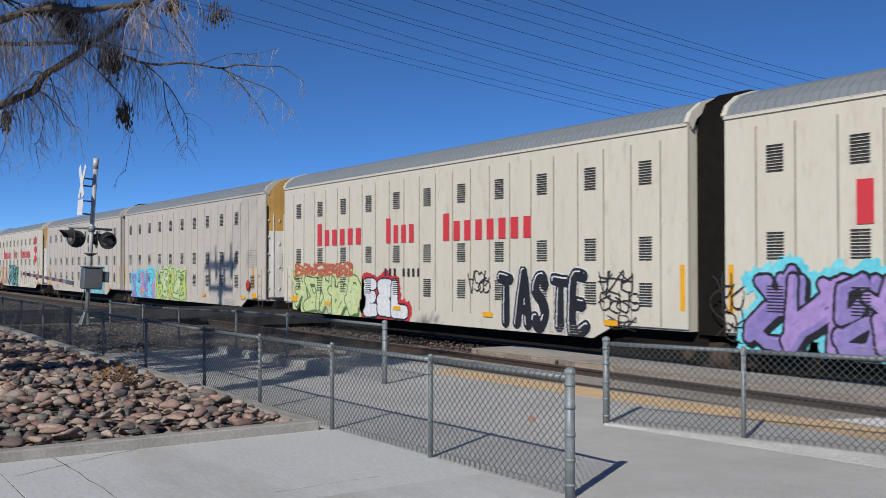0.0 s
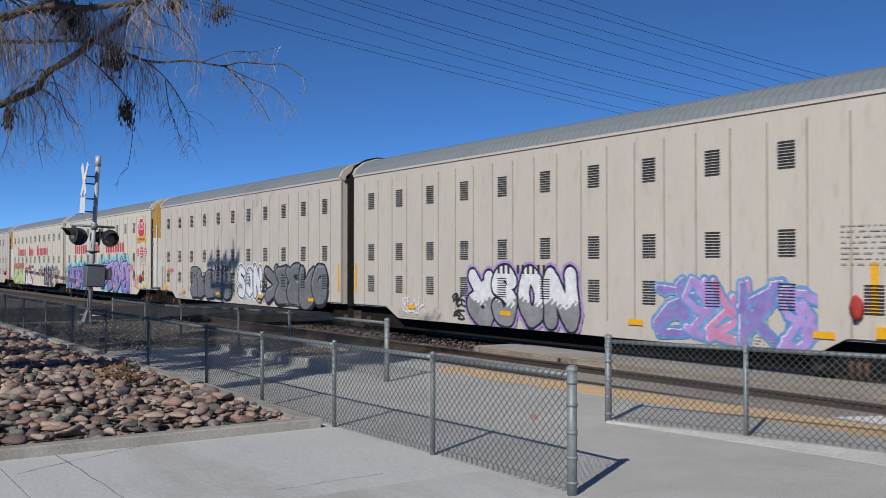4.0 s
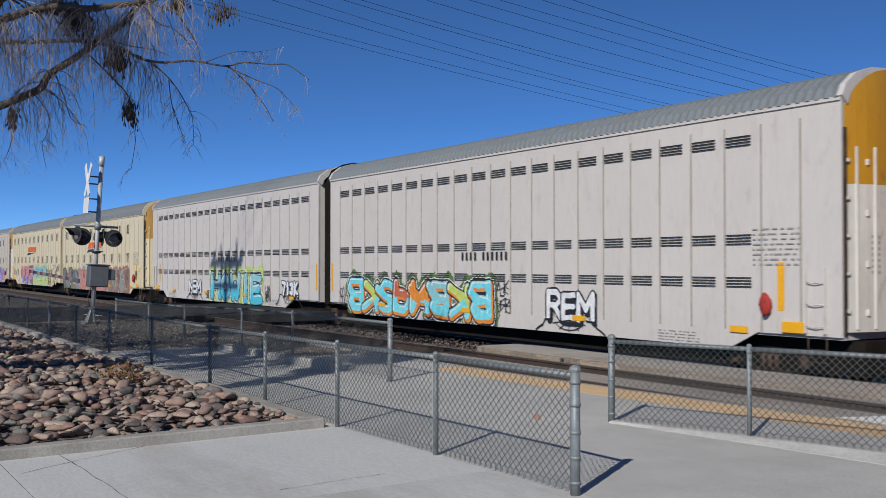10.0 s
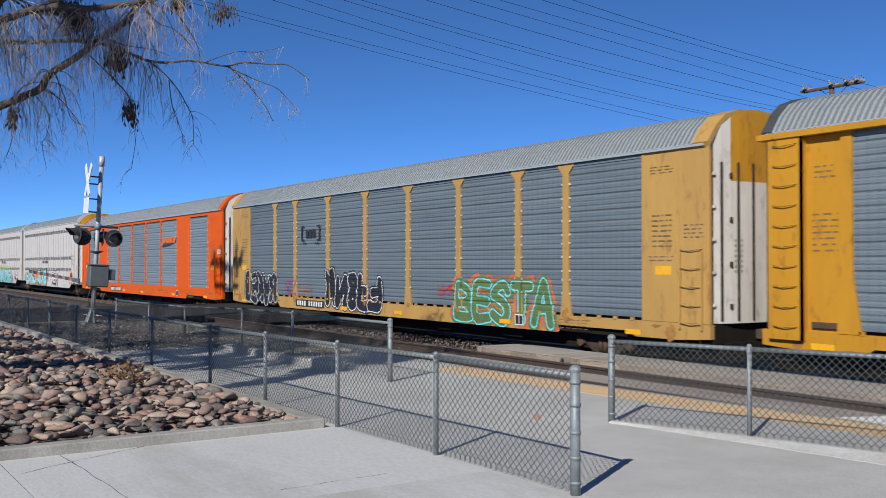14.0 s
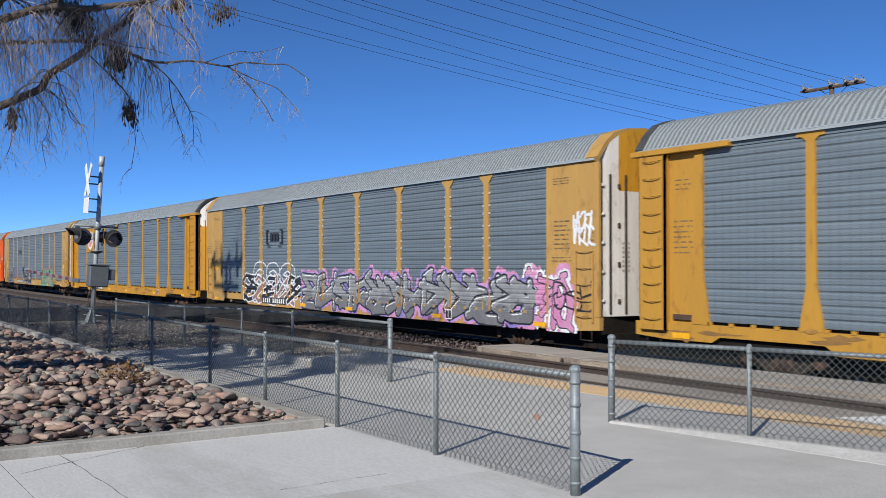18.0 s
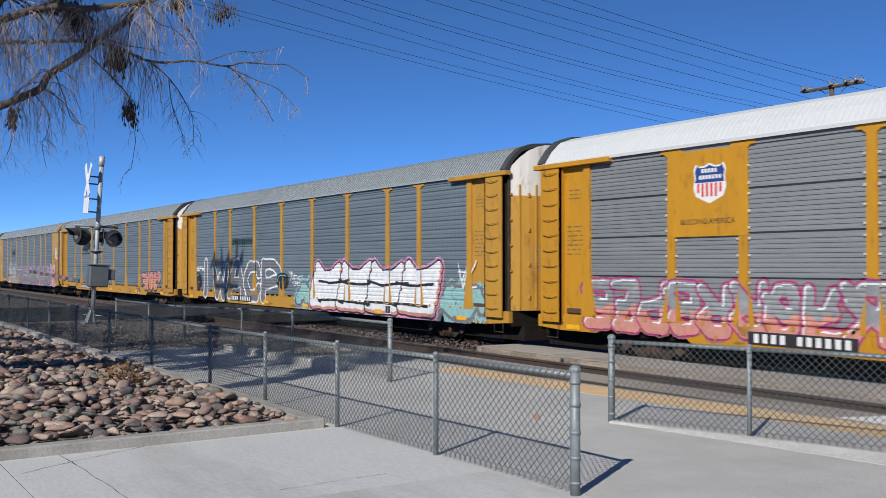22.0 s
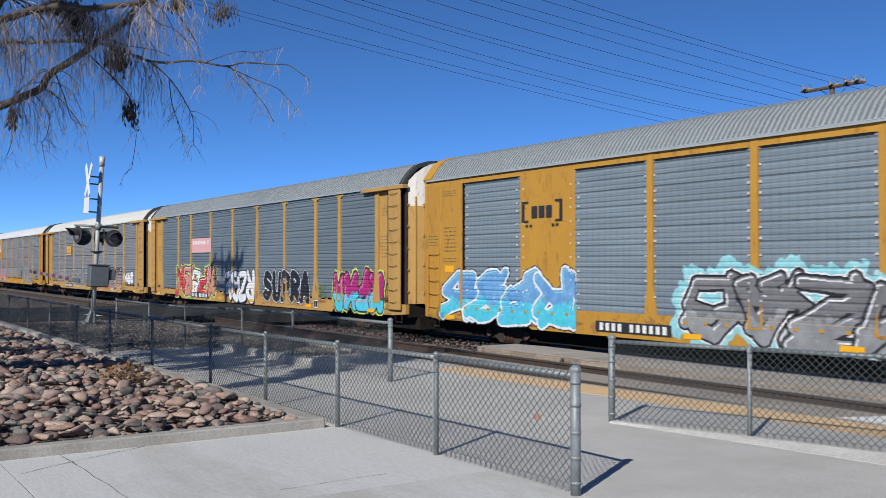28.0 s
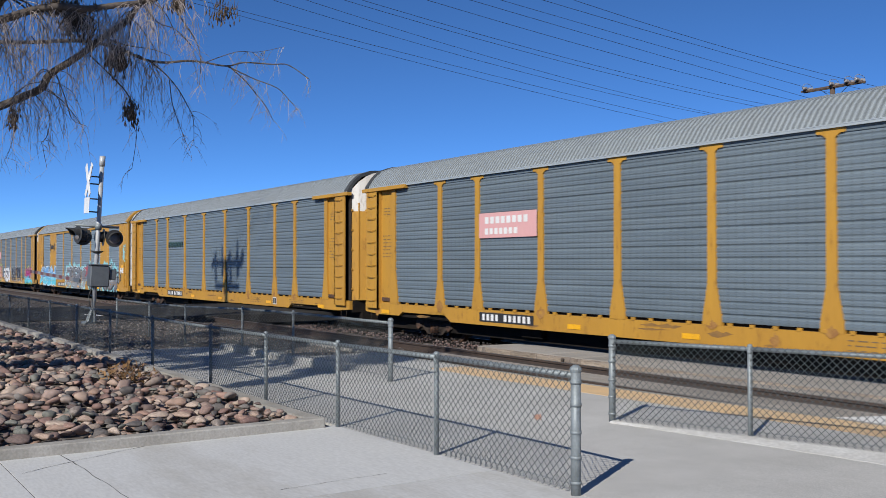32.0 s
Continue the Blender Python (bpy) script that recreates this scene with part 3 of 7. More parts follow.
def piece(car, word, x0, x1, z0, z1, fills, line=None, halo=None, cloud=None, style="block", seed=1, weight=0.2, edge=0.05, glint=None, shade=None, drop=None, blend=None,
          lean=0.0, lap=0.12, worn=0.0, low=0.70, label="sprayed graffiti lettering", res=0.017, rim=0.07, puff=0.16, layer=0):
    """Sprayed lettering laid out cell by cell: cloud, cast edge, halo, then each letter's outline, fill, blend and glint."""
    rng = random.Random(seed)
    face = rack_face(car) if "rack" in car else carrier_face
    m = edge * 2 + (rim if halo else 0) + (puff * 1.6 if cloud else 0) + 0.05
    xs, zs = np.arange(x0 - m, x1 + m, res), np.arange(max(low, z0 - m), z1 + m, res)
    X, Z = np.meshgrid(xs, zs)
    wave = sum(np.sin(X * rng.uniform(3, 9) + Z * rng.uniform(-8, 8) + rng.uniform(0, 6)) for _ in range(5)) / 3
    fine = sum(np.sin(X * rng.uniform(14, 40) + Z * rng.uniform(-40, 40) + rng.uniform(0, 6)) for _ in range(6)) / 3
    n, h = len(word), z1 - z0
    pitch = (x1 - x0) / n
    half = weight / 2 if style == "tag" else min(weight * h * (0.30 if style == "wild" else 0.44), pitch * (0.13 if style == "wild" else 0.20))
    fields = []
    for i, ch in enumerate(word):
        if ch == " ":
            continue
        a, b = x0 + pitch * (i - lap / 2) + half, x0 + pitch * (i + 1 + lap / 2) - half
        hs, dz = h * rng.uniform(0.9, 1.0), h * rng.uniform(0, 0.06)
        tilt = lean + (rng.uniform(-0.1, 0.1) if style in ("wild", "tag") else 0)
        D = np.full(X.shape, 9.0)
        for s in glyph(ch, rng, style == "wild"):
            loose = {"wild": 0.10, "tag": 0.12, "bubble": 0.05}.get(style, 0.02)
            pts = [(px + rng.uniform(-loose, loose), pz + rng.uniform(-loose, loose)) for px, pz in s]
            if style == "wild" and rng.random() < 0.7:
                (ex, ez), (fx, fz) = pts[-1], pts[-2]
                pts.append((ex + rng.uniform(0.05, 0.3), ez + rng.uniform(-0.12, 0.2)))
            if style in ("bubble", "tag"):
                pts = rounded(pts)
            pts = [(a + (b - a) * px + tilt * h * (pz - 0.5), z0 + dz + half + (hs - 2 * half) * pz) for px, pz in pts]
            for (ax, az), (bx, bz) in zip(pts, pts[1:]):
                ux, uz = bx - ax, bz - az
                t = np.clip(((X - ax) * ux + (Z - az) * uz) / (ux * ux + uz * uz + 1e-9), 0, 1)
                # bars of the angular hands are cut square, so that their corners stay sharp
                if style in ("bubble", "tag"):
                    d = np.hypot(X - ax - ux * t, Z - az - uz * t)
                else:
                    d = np.maximum(abs(X - ax - ux * t) * 0.9 + abs(Z - az - uz * t) * 0.35, abs(Z - az - uz * t) * 0.9 + abs(X - ax - ux * t) * 0.35)
                np.minimum(D, d, out=D)
        swell = 1.0 if style == "tag" else 1 + 0.25 * (0.5 - (Z - z0) / h) + 0.10 * wave
        fields.append(D - half * swell)
    mats = []

    def slot(mat):
        if mat not in mats:
            mats.append(mat)
        return mats.index(mat)
    total = np.minimum.reduce(fields)
    idx = np.full(X.shape, -1)
    k = max(1, round(0.06 / res))
    if cloud:
        for q, mat in enumerate(cloud if isinstance(cloud, (list, tuple)) else (cloud,)):
            idx[total < puff * (1 + 0.5 * wave + 0.22 * fine) - 0.35 * puff * q * (1 + 2 * wave)] = slot(mat)
    if drop:
        idx[shifted(total, -k, k) < edge] = slot(drop)
    if halo:
        idx[total < edge + rim + 0.015 * fine] = slot(halo)
    for i, D in enumerate(fields):
        if line:
            idx[D < edge] = slot(line)
        inside = D < 0
        idx[inside] = slot(fills[i % len(fills)]) if fills else -1
        if blend:
            idx[inside & (Z < z0 + h * (0.42 + 0.10 * wave + 0.05 * fine))] = slot(blend)
        if shade:
            idx[inside & (shifted(D, k, -k) > -half * 0.15)] = slot(shade)
        if glint:
            idx[(D < -half * 0.25) & (D > -half * 0.5) & (shifted(D, -k, k) - D > 0.055)] = slot(glint)
    if worn:
        idx[fine + 0.6 * wave > 1.7 - 2.0 * worn] = -1
    zone, depth = face(xs, zs)
    verts, faces, index = [], [], []
    for r in range(len(zs) - 1):
        row = idx[r]
        cuts = np.flatnonzero((row[1:] != row[:-1]) | (zone[1:] != zone[:-1])) + 1
        for a, b in zip((0, *cuts), (*cuts, len(row) - 1)):
            if row[a] < 0 or b <= a:
                continue
            za, zb = zs[r], zs[r + 1]
            ya, yb = depth(zone[a], za) - 0.0025 * layer, depth(zone[a], zb) - 0.0025 * layer
            v = len(verts)
            verts += [(xs[a], ya, za), (xs[b], ya, za), (xs[b], yb, zb), (xs[a], yb, zb)]
            faces.append((v, v + 1, v + 2, v + 3))
            index.append(row[a])
    me = bpy.data.meshes.new("graffiti")
    me.from_pydata(verts, [], faces)
    for q in mats:
        me.materials.append(q)
    me.polygons.foreach_set("material_index", index)
    me.update()
    p = part("graffiti", me, None, car, label)
    p["kind"] = "stuff"
    return p


def tag(car, word, x0, x1, z0, z1, mat, seed, weight=0.035, **more):
    """A thin quick hand-sprayed tag."""
    return piece(car, word, x0, x1, z0, z1, [mat], style="tag", seed=seed, weight=weight, edge=0.0, lap=0.3, layer=3, label="thin sprayed scribble", **more)


def web(car, cx, z0, z1, w, mat):
    """Sprayed spider legs and web under a piece."""
    bm = bmesh.new()
    y, tick = SIDE - 0.023, 0
    for s in (-1, 1):
        tick += 1
        stroke(bm, [(cx + s * w * 0.5, z1), (cx + s * w * 0.72, z1 - 0.02), (cx + s * w * 0.78, (z0 + z1) / 2), (cx + s * w * 0.9, z0 + 0.08), (cx + s * w, z0)], 0.05, y - 0.0003 * tick)
    for q in range(5):
        tick += 1
        a = radians(200 + 35 * q)
        stroke(bm, [(cx, z1), (cx + w * 0.5 * math.cos(a), z1 + (z1 - z0) * math.sin(a))], 0.025, y - 0.0003 * tick)
    for q in (0.5, 0.85):
        tick += 1
        stroke(bm, arc(cx, z1, w * 0.5 * q, (z1 - z0) * q, 195, 345, 8), 0.025, y - 0.0003 * tick)
    part("graffiti", bm, mat, car, "sprayed spider web")


# ---- running gear ----
def shared(name, bm, mats, smooth=False):
    me = bpy.data.meshes.new(name)
    bm.to_mesh(me)
    bm.free()
    for m in mats:
        me.materials.append(m)
    if smooth:
        me.shade_smooth()
    return me


def wheel_mesh():
    bm = bmesh.new()
    tube(bm, (0, -0.065, 0), (0, 0.065, 0), 0.457, seg=24)
    tube(bm, (0, 0.065, 0), (0, 0.095, 0), 0.485, seg=24)
    tube(bm, (0, -0.10, 0), (0, -0.065, 0), 0.13, seg=12)
    tube(bm, (0, -0.075, 0), (0, -0.066, 0), 0.36, 0.33, seg=20, mat=1)
    return shared("wheel", bm, [RUST, DARK])


def sideframe_mesh():
    bm = bmesh.new()
    outline = [(-1.12, 0.52), (-1.05, 0.66), (-0.55, 0.74), (0, 0.80), (0.55, 0.74), (1.05, 0.66), (1.12, 0.52), (0.72, 0.44), (0.42, 0.22), (-0.42, 0.22), (-0.72, 0.44)]
    prism(bm, outline, "y", -0.07, 0.07)
    for x in (-0.86, 0.86):
        box(bm, x - 0.16, x + 0.16, -0.12, 0.08, 0.42, 0.62, 0, 0.02)
        tube(bm, (x, -0.15, 0.47), (x, -0.08, 0.47), 0.11, seg=10, mat=1)
    for x in (-0.16, 0, 0.16):
        tube(bm, (x, -0.08, 0.27), (x, -0.08, 0.60), 0.055, seg=8, mat=1)
    return shared("side_frame", bm, [DUSTY, RUST])


WHEEL, FRAME = wheel_mesh(), sideframe_mesh()
BOLSTER = shared("bolster", box(bmesh.new(), -0.2, 0.2, -1.0, 1.0, 0.45, 0.75, 0, 0.03), [DARK])


def truck(car, x):
    t = part("truck", BOLSTER, None, car, "black wheel truck caked with road dirt")
    t.location = (x, 0, 0)
    for y in (-1.0, 1.0):
        f = part("side_frame", FRAME, None, t)
        f.location = (0, y, 0)
        if y > 0:
            f.rotation_euler = (0, 0, math.pi)
        for dx in (-0.86, 0.86):
            w = part("wheel", WHEEL, None, t)
            w.location = (dx, y * 0.752, 0.457)
            if y < 0:
                WHEELS.append((w, dx, x, car))
            if y > 0:
                w.rotation_euler = (0, 0, math.pi)


STIRRUP = []


def stirrup(car, x):
    """A bent step iron hanging under the corner of a wagon."""
    if not STIRRUP:
        bm = bmesh.new()
        for a, b in (((-0.2, 0, 0.45), (-0.2, 0, 0.02)), ((0.2, 0, 0.45), (0.2, 0, 0.02)), ((-0.21, 0, 0.0), (0.21, 0, 0.0)), ((-0.2, 0, 0.24), (0.2, 0, 0.24))):
            tube(bm, a, b, 0.016, seg=6)
        STIRRUP.append(shared("stirrup_step", bm, [DUSTY]))
    p = part("stirrup_step", STIRRUP[0], None, car)
    p.location = (x, SIDE + 0.03, 0.55)


def coupler(car, x, way):
    bm = bmesh.new()
    box(bm, min(x, x + way * 0.75), max(x, x + way * 0.75), -0.11, 0.11, 0.78, 1.0, 0, 0.02)
    box(bm, x + way * 0.62 - 0.16, x + way * 0.62 + 0.16, -0.2, 0.2, 0.72, 1.06, 0, 0.05)
    part("coupler", bm, RUST, car)


# ---- roofs ----
def roof_mesh(name, profile, x0, x1, pitch, rise, mat, fold=None):
    """An arched roof whose sheet is folded into ribs across the wagon."""
    n = int((x1 - x0) / pitch)
    pitch = (x1 - x0) / n
    ny = len(profile)
    normals = []
    for i in range(ny):
        (ay, az), (by, bz) = profile[max(0, i - 1)], profile[min(ny - 1, i + 1)]
        d = math.hypot(by - ay, bz - az)
        normals.append((-(bz - az) / d, (by - ay) / d))
    verts, faces = [], []
    stations = [(x0 + pitch * (k + f), h) for k in range(n) for f, h in (((0.0, 0), (0.34, 0), (0.48, 1), (0.84, 1)) if rise > 0.02 else ((0.0, 0), (0.14, 0), (0.2, 1), (0.94, 1)))] + [(x1, 0)]
    for x, h in stations:
        for (y, z), (ny_, nz_) in zip(profile, normals):
            verts.append((x, y + ny_ * rise * h, z + nz_ * rise * h))
    for i in range(len(stations) - 1):
        for j in range(ny - 1):
            a = i * ny + j
            faces.append((a, a + ny, a + ny + 1, a + 1))
    me = bpy.data.meshes.new(name)
    me.from_pydata(verts, [], faces)
    me.materials.append(mat)
    # paint shade into each rib's valley and falling slope
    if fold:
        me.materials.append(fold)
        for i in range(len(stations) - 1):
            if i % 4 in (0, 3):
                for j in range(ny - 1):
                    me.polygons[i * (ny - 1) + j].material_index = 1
    me.update()
    return me


STD_ROOF = [(-1.55, 4.97), (-1.50, 5.05), (-1.30, 5.33), (-1.02, 5.58), (-0.6, 5.72), (0, 5.77), (0.6, 5.72), (1.02, 5.58), (1.30, 5.33), (1.50, 5.05), (1.55, 4.97)]
MAX_ROOF = [(-1.53, 5.50), (-1.42, 5.72), (-1.1, 5.96), (-0.6, 6.11), (0, 6.15), (0.6, 6.11), (1.1, 5.96), (1.42, 5.72), (1.53, 5.50)]
ROUND_ROOF = [(-1.53, 5.30), (-1.50, 5.52), (-1.38, 5.74), (-1.16, 5.93), (-0.8, 6.07), (-0.4, 6.13), (0, 6.15), (0.4, 6.13), (0.8, 6.07), (1.16, 5.93), (1.38, 5.74), (1.50, 5.52), (1.53, 5.30)]
ROOFS = {}


def roof(car, key, profile, half0, half1, pitch, rise, mat, label="", fold=None):
    k = key, round(half0, 2), round(half1, 2)
    if k not in ROOFS:
        ROOFS[k] = roof_mesh("roof", profile, half0, half1, pitch, rise, mat, fold)
    return part("roof", ROOFS[k], None, car, label)


# ---- tall car carriers in pairs, joined by bellows ----
def slots_mesh(w, h, rows):
    bm = bmesh.new()
    step = h / rows
    for r in range(rows):
        z = -h / 2 + step * (r + 0.5)
        for c in range(2 if w < 0.5 else 3):
            n = 2 if w < 0.5 else 3
            a = -w / 2 + c * w / n
            box(bm, a + 0.008, a + w / n - 0.008, -0.004, 0.032, z - step * 0.18, z + step * 0.16, 0)
    return bm


VENTS = {"tall": shared("vent", slots_mesh(0.40, 0.56, 9), [SLOT]), "wide": shared("vent", slots_mesh(0.64, 0.24, 4), [SLOT])}
RUNGS = {}


def rung_mesh(mat):
    """A grab iron, bent a little downwards in its middle."""
    if mat.name not in RUNGS:
        bm = bmesh.new()
        pts = [(-0.21, 0, 0.03), (-0.19, -0.06, 0.02), (0, -0.065, -0.01), (0.19, -0.06, 0.02), (0.21, 0, 0.03)]
        for a, b in zip(pts, pts[1:]):
            tube(bm, a, b, 0.012, seg=6)
        RUNGS[mat.name] = shared("rung", bm, [mat])
    return RUNGS[mat.name]


def ladder(car, x, z0, z1, mat, step=0.42, w=0.42):
    bm = bmesh.new()
    for s in (-w / 2, w / 2):
        box(bm, x + s - 0.02, x + s + 0.02, SIDE - 0.07, SIDE - 0.02, z0, z1, 0, 0.006)
    rails = part("ladder", bm, mat, car)
    for i in range(int((z1 - z0) / step) + 1):
        r = part("rung", rung_mesh(mat), None, rails)
        r.location = (x, SIDE, z0 + 0.12 + i * step)
        r.scale = (w / 0.42, 1, 1)
    return rails


def bellows(car, x, base):
    """The dark folded cover over the joint between two halves."""
    bm = bmesh.new()
    prof = [(-1.26, 0.95), (-1.26, 5.42), (-1.0, 5.98), (-0.5, 6.22), (0.5, 6.22), (1.0, 5.98), (1.26, 5.42), (1.26, 0.95)]
    rows = []
    for i in range(17):
        s = 0.0 if i % 2 else 0.06
        rows.append([bm.verts.new((x - 0.44 + i * 0.055, py * (1 - s), pz * (1 - s * 0.4))) for py, pz in prof])
    for a, b in zip(rows, rows[1:]):
        for k in range(len(prof) - 1):
            f = bm.faces.new((a[k], b[k], b[k + 1], a[k + 1]))
            f.material_index = 1 if 1 <= k <= 5 and rows.index(a) % 4 < 1 else 0
    part("bellows", bm, [BELLOWS, ROOFGREY], car, "folded black rubber bellows")


def end_door(car, x, way, low, high, split, z1, depth=0.30, trim=None):
    """A rounded wagon end with its two door leaves; split: the height where the upper paint begins."""
    ys = [-1.42 + 2.84 * i / 12 for i in range(13)]
    for leaf in (0, 1):
        bm = bmesh.new()
        cols = ys[:7] if leaf == 0 else ys[6:]
        grid = []
        for y in cols:
            b = depth * (1 - (abs(y) / 1.42) ** 3)
            top = z1 - 0.68 * (abs(y) / 1.42) ** 3.3
            grid.append([bm.verts.new((x + way * b, y, z)) for z in (1.15, split, split + 0.001, top)])
        for a, b in zip(grid, grid[1:]):
            for k in range(3):
                f = bm.faces.new((a[k], b[k], b[k + 1], a[k + 1]))
                f.material_index = 2 if trim and a[0].co.y < -1.0 else 0 if k == 0 else 1
        bmesh.ops.recalc_face_normals(bm, faces=bm.faces)
        d = part("end_door", bm, [low, high, trim or low], car)
        bm = bmesh.new()
        for y in ((-1.18, -0.75, -0.3) if leaf == 0 else (0.3, 0.75, 1.18)):
            b = depth * (1 - (abs(y) / 1.42) ** 3)
            box(bm, x + way * b - 0.03, x + way * b + 0.03, y - 0.025, y + 0.025, 1.2, 4.6, 0, 0.006)
        part("door_rib", bm, DUSTY if trim else low, d)
        bm = bmesh.new()
        for y in ((-0.95,) if leaf == 0 else (0.95,)):
            b = depth * (1 - (abs(y) / 1.42) ** 3)
            for z in (1.45, 2.35, 3.3, 4.25):
                box(bm, x + way * b - 0.04, x + way * b + 0.04, y - 0.03, y + 0.03, z, z + 0.12, 0, 0.01)
        part("door_latch", bm, DUSTY if trim else low, d)
        bm = bmesh.new()
        for r in range(7):
            z = 2.9 - r * 0.11
            for q in range(3):
                y = (-0.86 if leaf == 0 else 0.62) + q * 0.085
                b = depth * (1 - (abs(y) / 1.42) ** 3) + 0.012
                bm.faces.new([bm.verts.new(p) for p in ((x + way * b, y, z), (x + way * b, y + 0.06, z), (x + way * b, y + 0.06, z + 0.05), (x + way * b, y, z + 0.05))])
        part("data_lettering", bm, STENCIL, d)["kind"] = "stuff"
        bm = bmesh.new()
        y = -1.43 if leaf == 0 else 1.43
        box(bm, *sorted((x - way * 0.01, x + way * 0.05)), y - 0.03, y + 0.03, 1.1, 4.95, 0, 0.006)
        part("corner_seal", bm, DUSTY, d)
        bm = bmesh.new()
        y = -1.38 if leaf == 0 else 1.38
        for z in (1.5, 2.2, 2.9, 3.6, 4.3):
            box(bm, x - 0.02, x + way * 0.08, y - 0.035, y + 0.035, z, z + 0.07, 0, 0.008)
        part("hinge", bm, low, d)


def carrier(index, paint, label, style="tall", roof_kind=("flat", MAX_ROOF, 0.2, 0.008, ROOFGREY), top=5.5, door=(DOORWHITE, TAN)):
    """One half of a paired car carrier: even index has its closed end to the train's rear, odd to its front."""
    u = 142.5 - 22.33 * (12 - index) + 11.165
    mirror = -1 if index % 2 else 1
    car = empty("car_carrier_wagon", placed(u), label, "rail wagon", "tall car carrier wagons of the train")
    TRAIN.append((car, u))
    end, joint = -10.22 * mirror, 10.66 * mirror            # closed end, bellows end
    lo, hi = min(end, joint), max(end, joint)
    # side walls with raised ends over the wheels
    out = [(end, 1.05), (end + 1.9 * mirror, 1.05), (end + 2.6 * mirror, 0.69), (joint - 3.0 * mirror, 0.69), (joint - 2.2 * mirror, 1.05), (joint, 1.05), (joint, top), (end, top)]
    for y in (SIDE, -SIDE - 0.05):
        part("side_wall", prism(bmesh.new(), out, "y", y, y + 0.05), paint, car)
    part("core", box(bmesh.new(), lo + 0.02, hi - 0.02, -1.44, 1.44, 1.0, top), paint, car)
    # centre sill widened into a black block that stands for the shade below
    part("centre_sill", box(bmesh.new(), lo - 0.2, hi + 0.2, -1.1, 1.1, 0.32, 0.98), DARK, car)
    # pressed stiffeners between the vents
    for k in range(23):
        x = (-8.88 - 0.4575 - 0.915 + 0.915 * k) * mirror
        if x > hi - 0.2 or x < lo + 0.2:
            continue
        bm = bmesh.new()
        prism(bm, [(x - 0.03, SIDE + 0.01), (x - 0.012, SIDE - 0.016), (x + 0.012, SIDE - 0.016), (x + 0.03, SIDE + 0.01)], "z", 1.08, top - 0.28)
        part("stiffener", bm, SEAM, car)
    if style == "tall":
        rows, first, count, step, kind = (4.55, 2.83, 1.78), -8.88, 11, 1.83, "tall"
    else:
        rows, first, count, step, kind = (4.93, 2.92, 2.05), -8.78, 21, 0.915, "wide"
    for z in rows:
        for k in range(count):
            x = (first + step * k) * mirror
            if mirror < 0 and k == 0 and z > 2:
                continue
            v = part("vent", VENTS[kind], None, car)
            v.location = (x, SIDE - 0.030, z)
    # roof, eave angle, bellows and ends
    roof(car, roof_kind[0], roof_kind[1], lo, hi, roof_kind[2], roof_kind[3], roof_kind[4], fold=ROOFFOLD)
    part("eave", box(bmesh.new(), lo, hi, SIDE - 0.035, SIDE + 0.02, roof_kind[1][0][1] - 0.05, roof_kind[1][0][1] + 0.02), paint, car)
    for x, deep in ((lo, 0.12), (hi, 0.12)):
        bm = bmesh.new()
        ring = [(y * 1.012, z + 0.035) for y, z in roof_kind[1]]
        prism(bm, ring + [(y * 0.9, z - 0.12) for y, z in reversed(roof_kind[1])], "x", x - deep / 2, x + deep / 2)
        part("roof_rim", bm, paint, car)
    if mirror > 0:
        bellows(car, hi + 0.44, 0)
        truck(car, 11.165)
    end_door(car, end, -mirror, door[0], door[1], 3.9, 6.1, 0.22)
    coupler(car, end - 0.05 * mirror, -mirror)
    truck(car, -8.3 * mirror)
    # closed-end ladder, warning tape and reflectors
    lx = end + 0.55 * mirror
    stirrup(car, lx)
    ladder(car, lx, 1.1, 2.35, paint)
    tape = bmesh.new()
    plate(tape, *sorted((end + 1.42 * mirror, end + 1.26 * mirror)), 1.5, 2.45, SIDE - 0.006)
    part("warning_tape", tape, TAPE, car)
    tape = bmesh.new()
    plate(tape, *sorted((joint - 0.22 * mirror, joint - 0.08 * mirror)), 1.45, 2.45, SIDE - 0.006)
    part("warning_tape", tape, TAPE, car)
    box_ = bmesh.new()
    box(box_, *sorted((end + 0.75 * mirror, end + 1.3 * mirror)), SIDE - 0.05, SIDE, 1.08, 1.3, 0, 0.01)
    part("step_plate", box_, TAPE, car)
    if mirror < 0:
        bm = bmesh.new()
        bmesh.ops.create_icosphere(bm, subdivisions=2, radius=1.0, matrix=Matrix.Translation((end - 1.65, SIDE - 0.08, 1.62)) @ Matrix.Diagonal((0.15, 0.08, 0.24, 1)))
        for v in bm.verts:
            v.co += 0.05 * noise.noise_vector(v.co * 5)
        part("brake_wheel_cover", bm, REDBAG, car, "red cloth hanging on the brake gear", True)
        stencils(car, end - 2.0, end - 0.9, 2.35, 3.15, 8, index, STENCIL)
    for k in range(4):
        bm = bmesh.new()
        x = lo + 3.6 + k * 4.9
        plate(bm, x, x + 0.46, 1.02, 1.15, SIDE - 0.036)
        part("reflector", bm, TAPE, car)
    stencils(car, lo + 3.0, lo + 4.2, 0.72, 1.0, 4, index + 40, STENCIL)
    stencils(car, hi - 4.6, hi - 3.4, 0.72, 0.98, 4, index + 60, STENCIL)
    return car


# ---- autorack wagons ----
POST_LINES = (-9.08, -7.12, -4.27, -1.42, 1.42, 4.27, 7.12, 9.08)


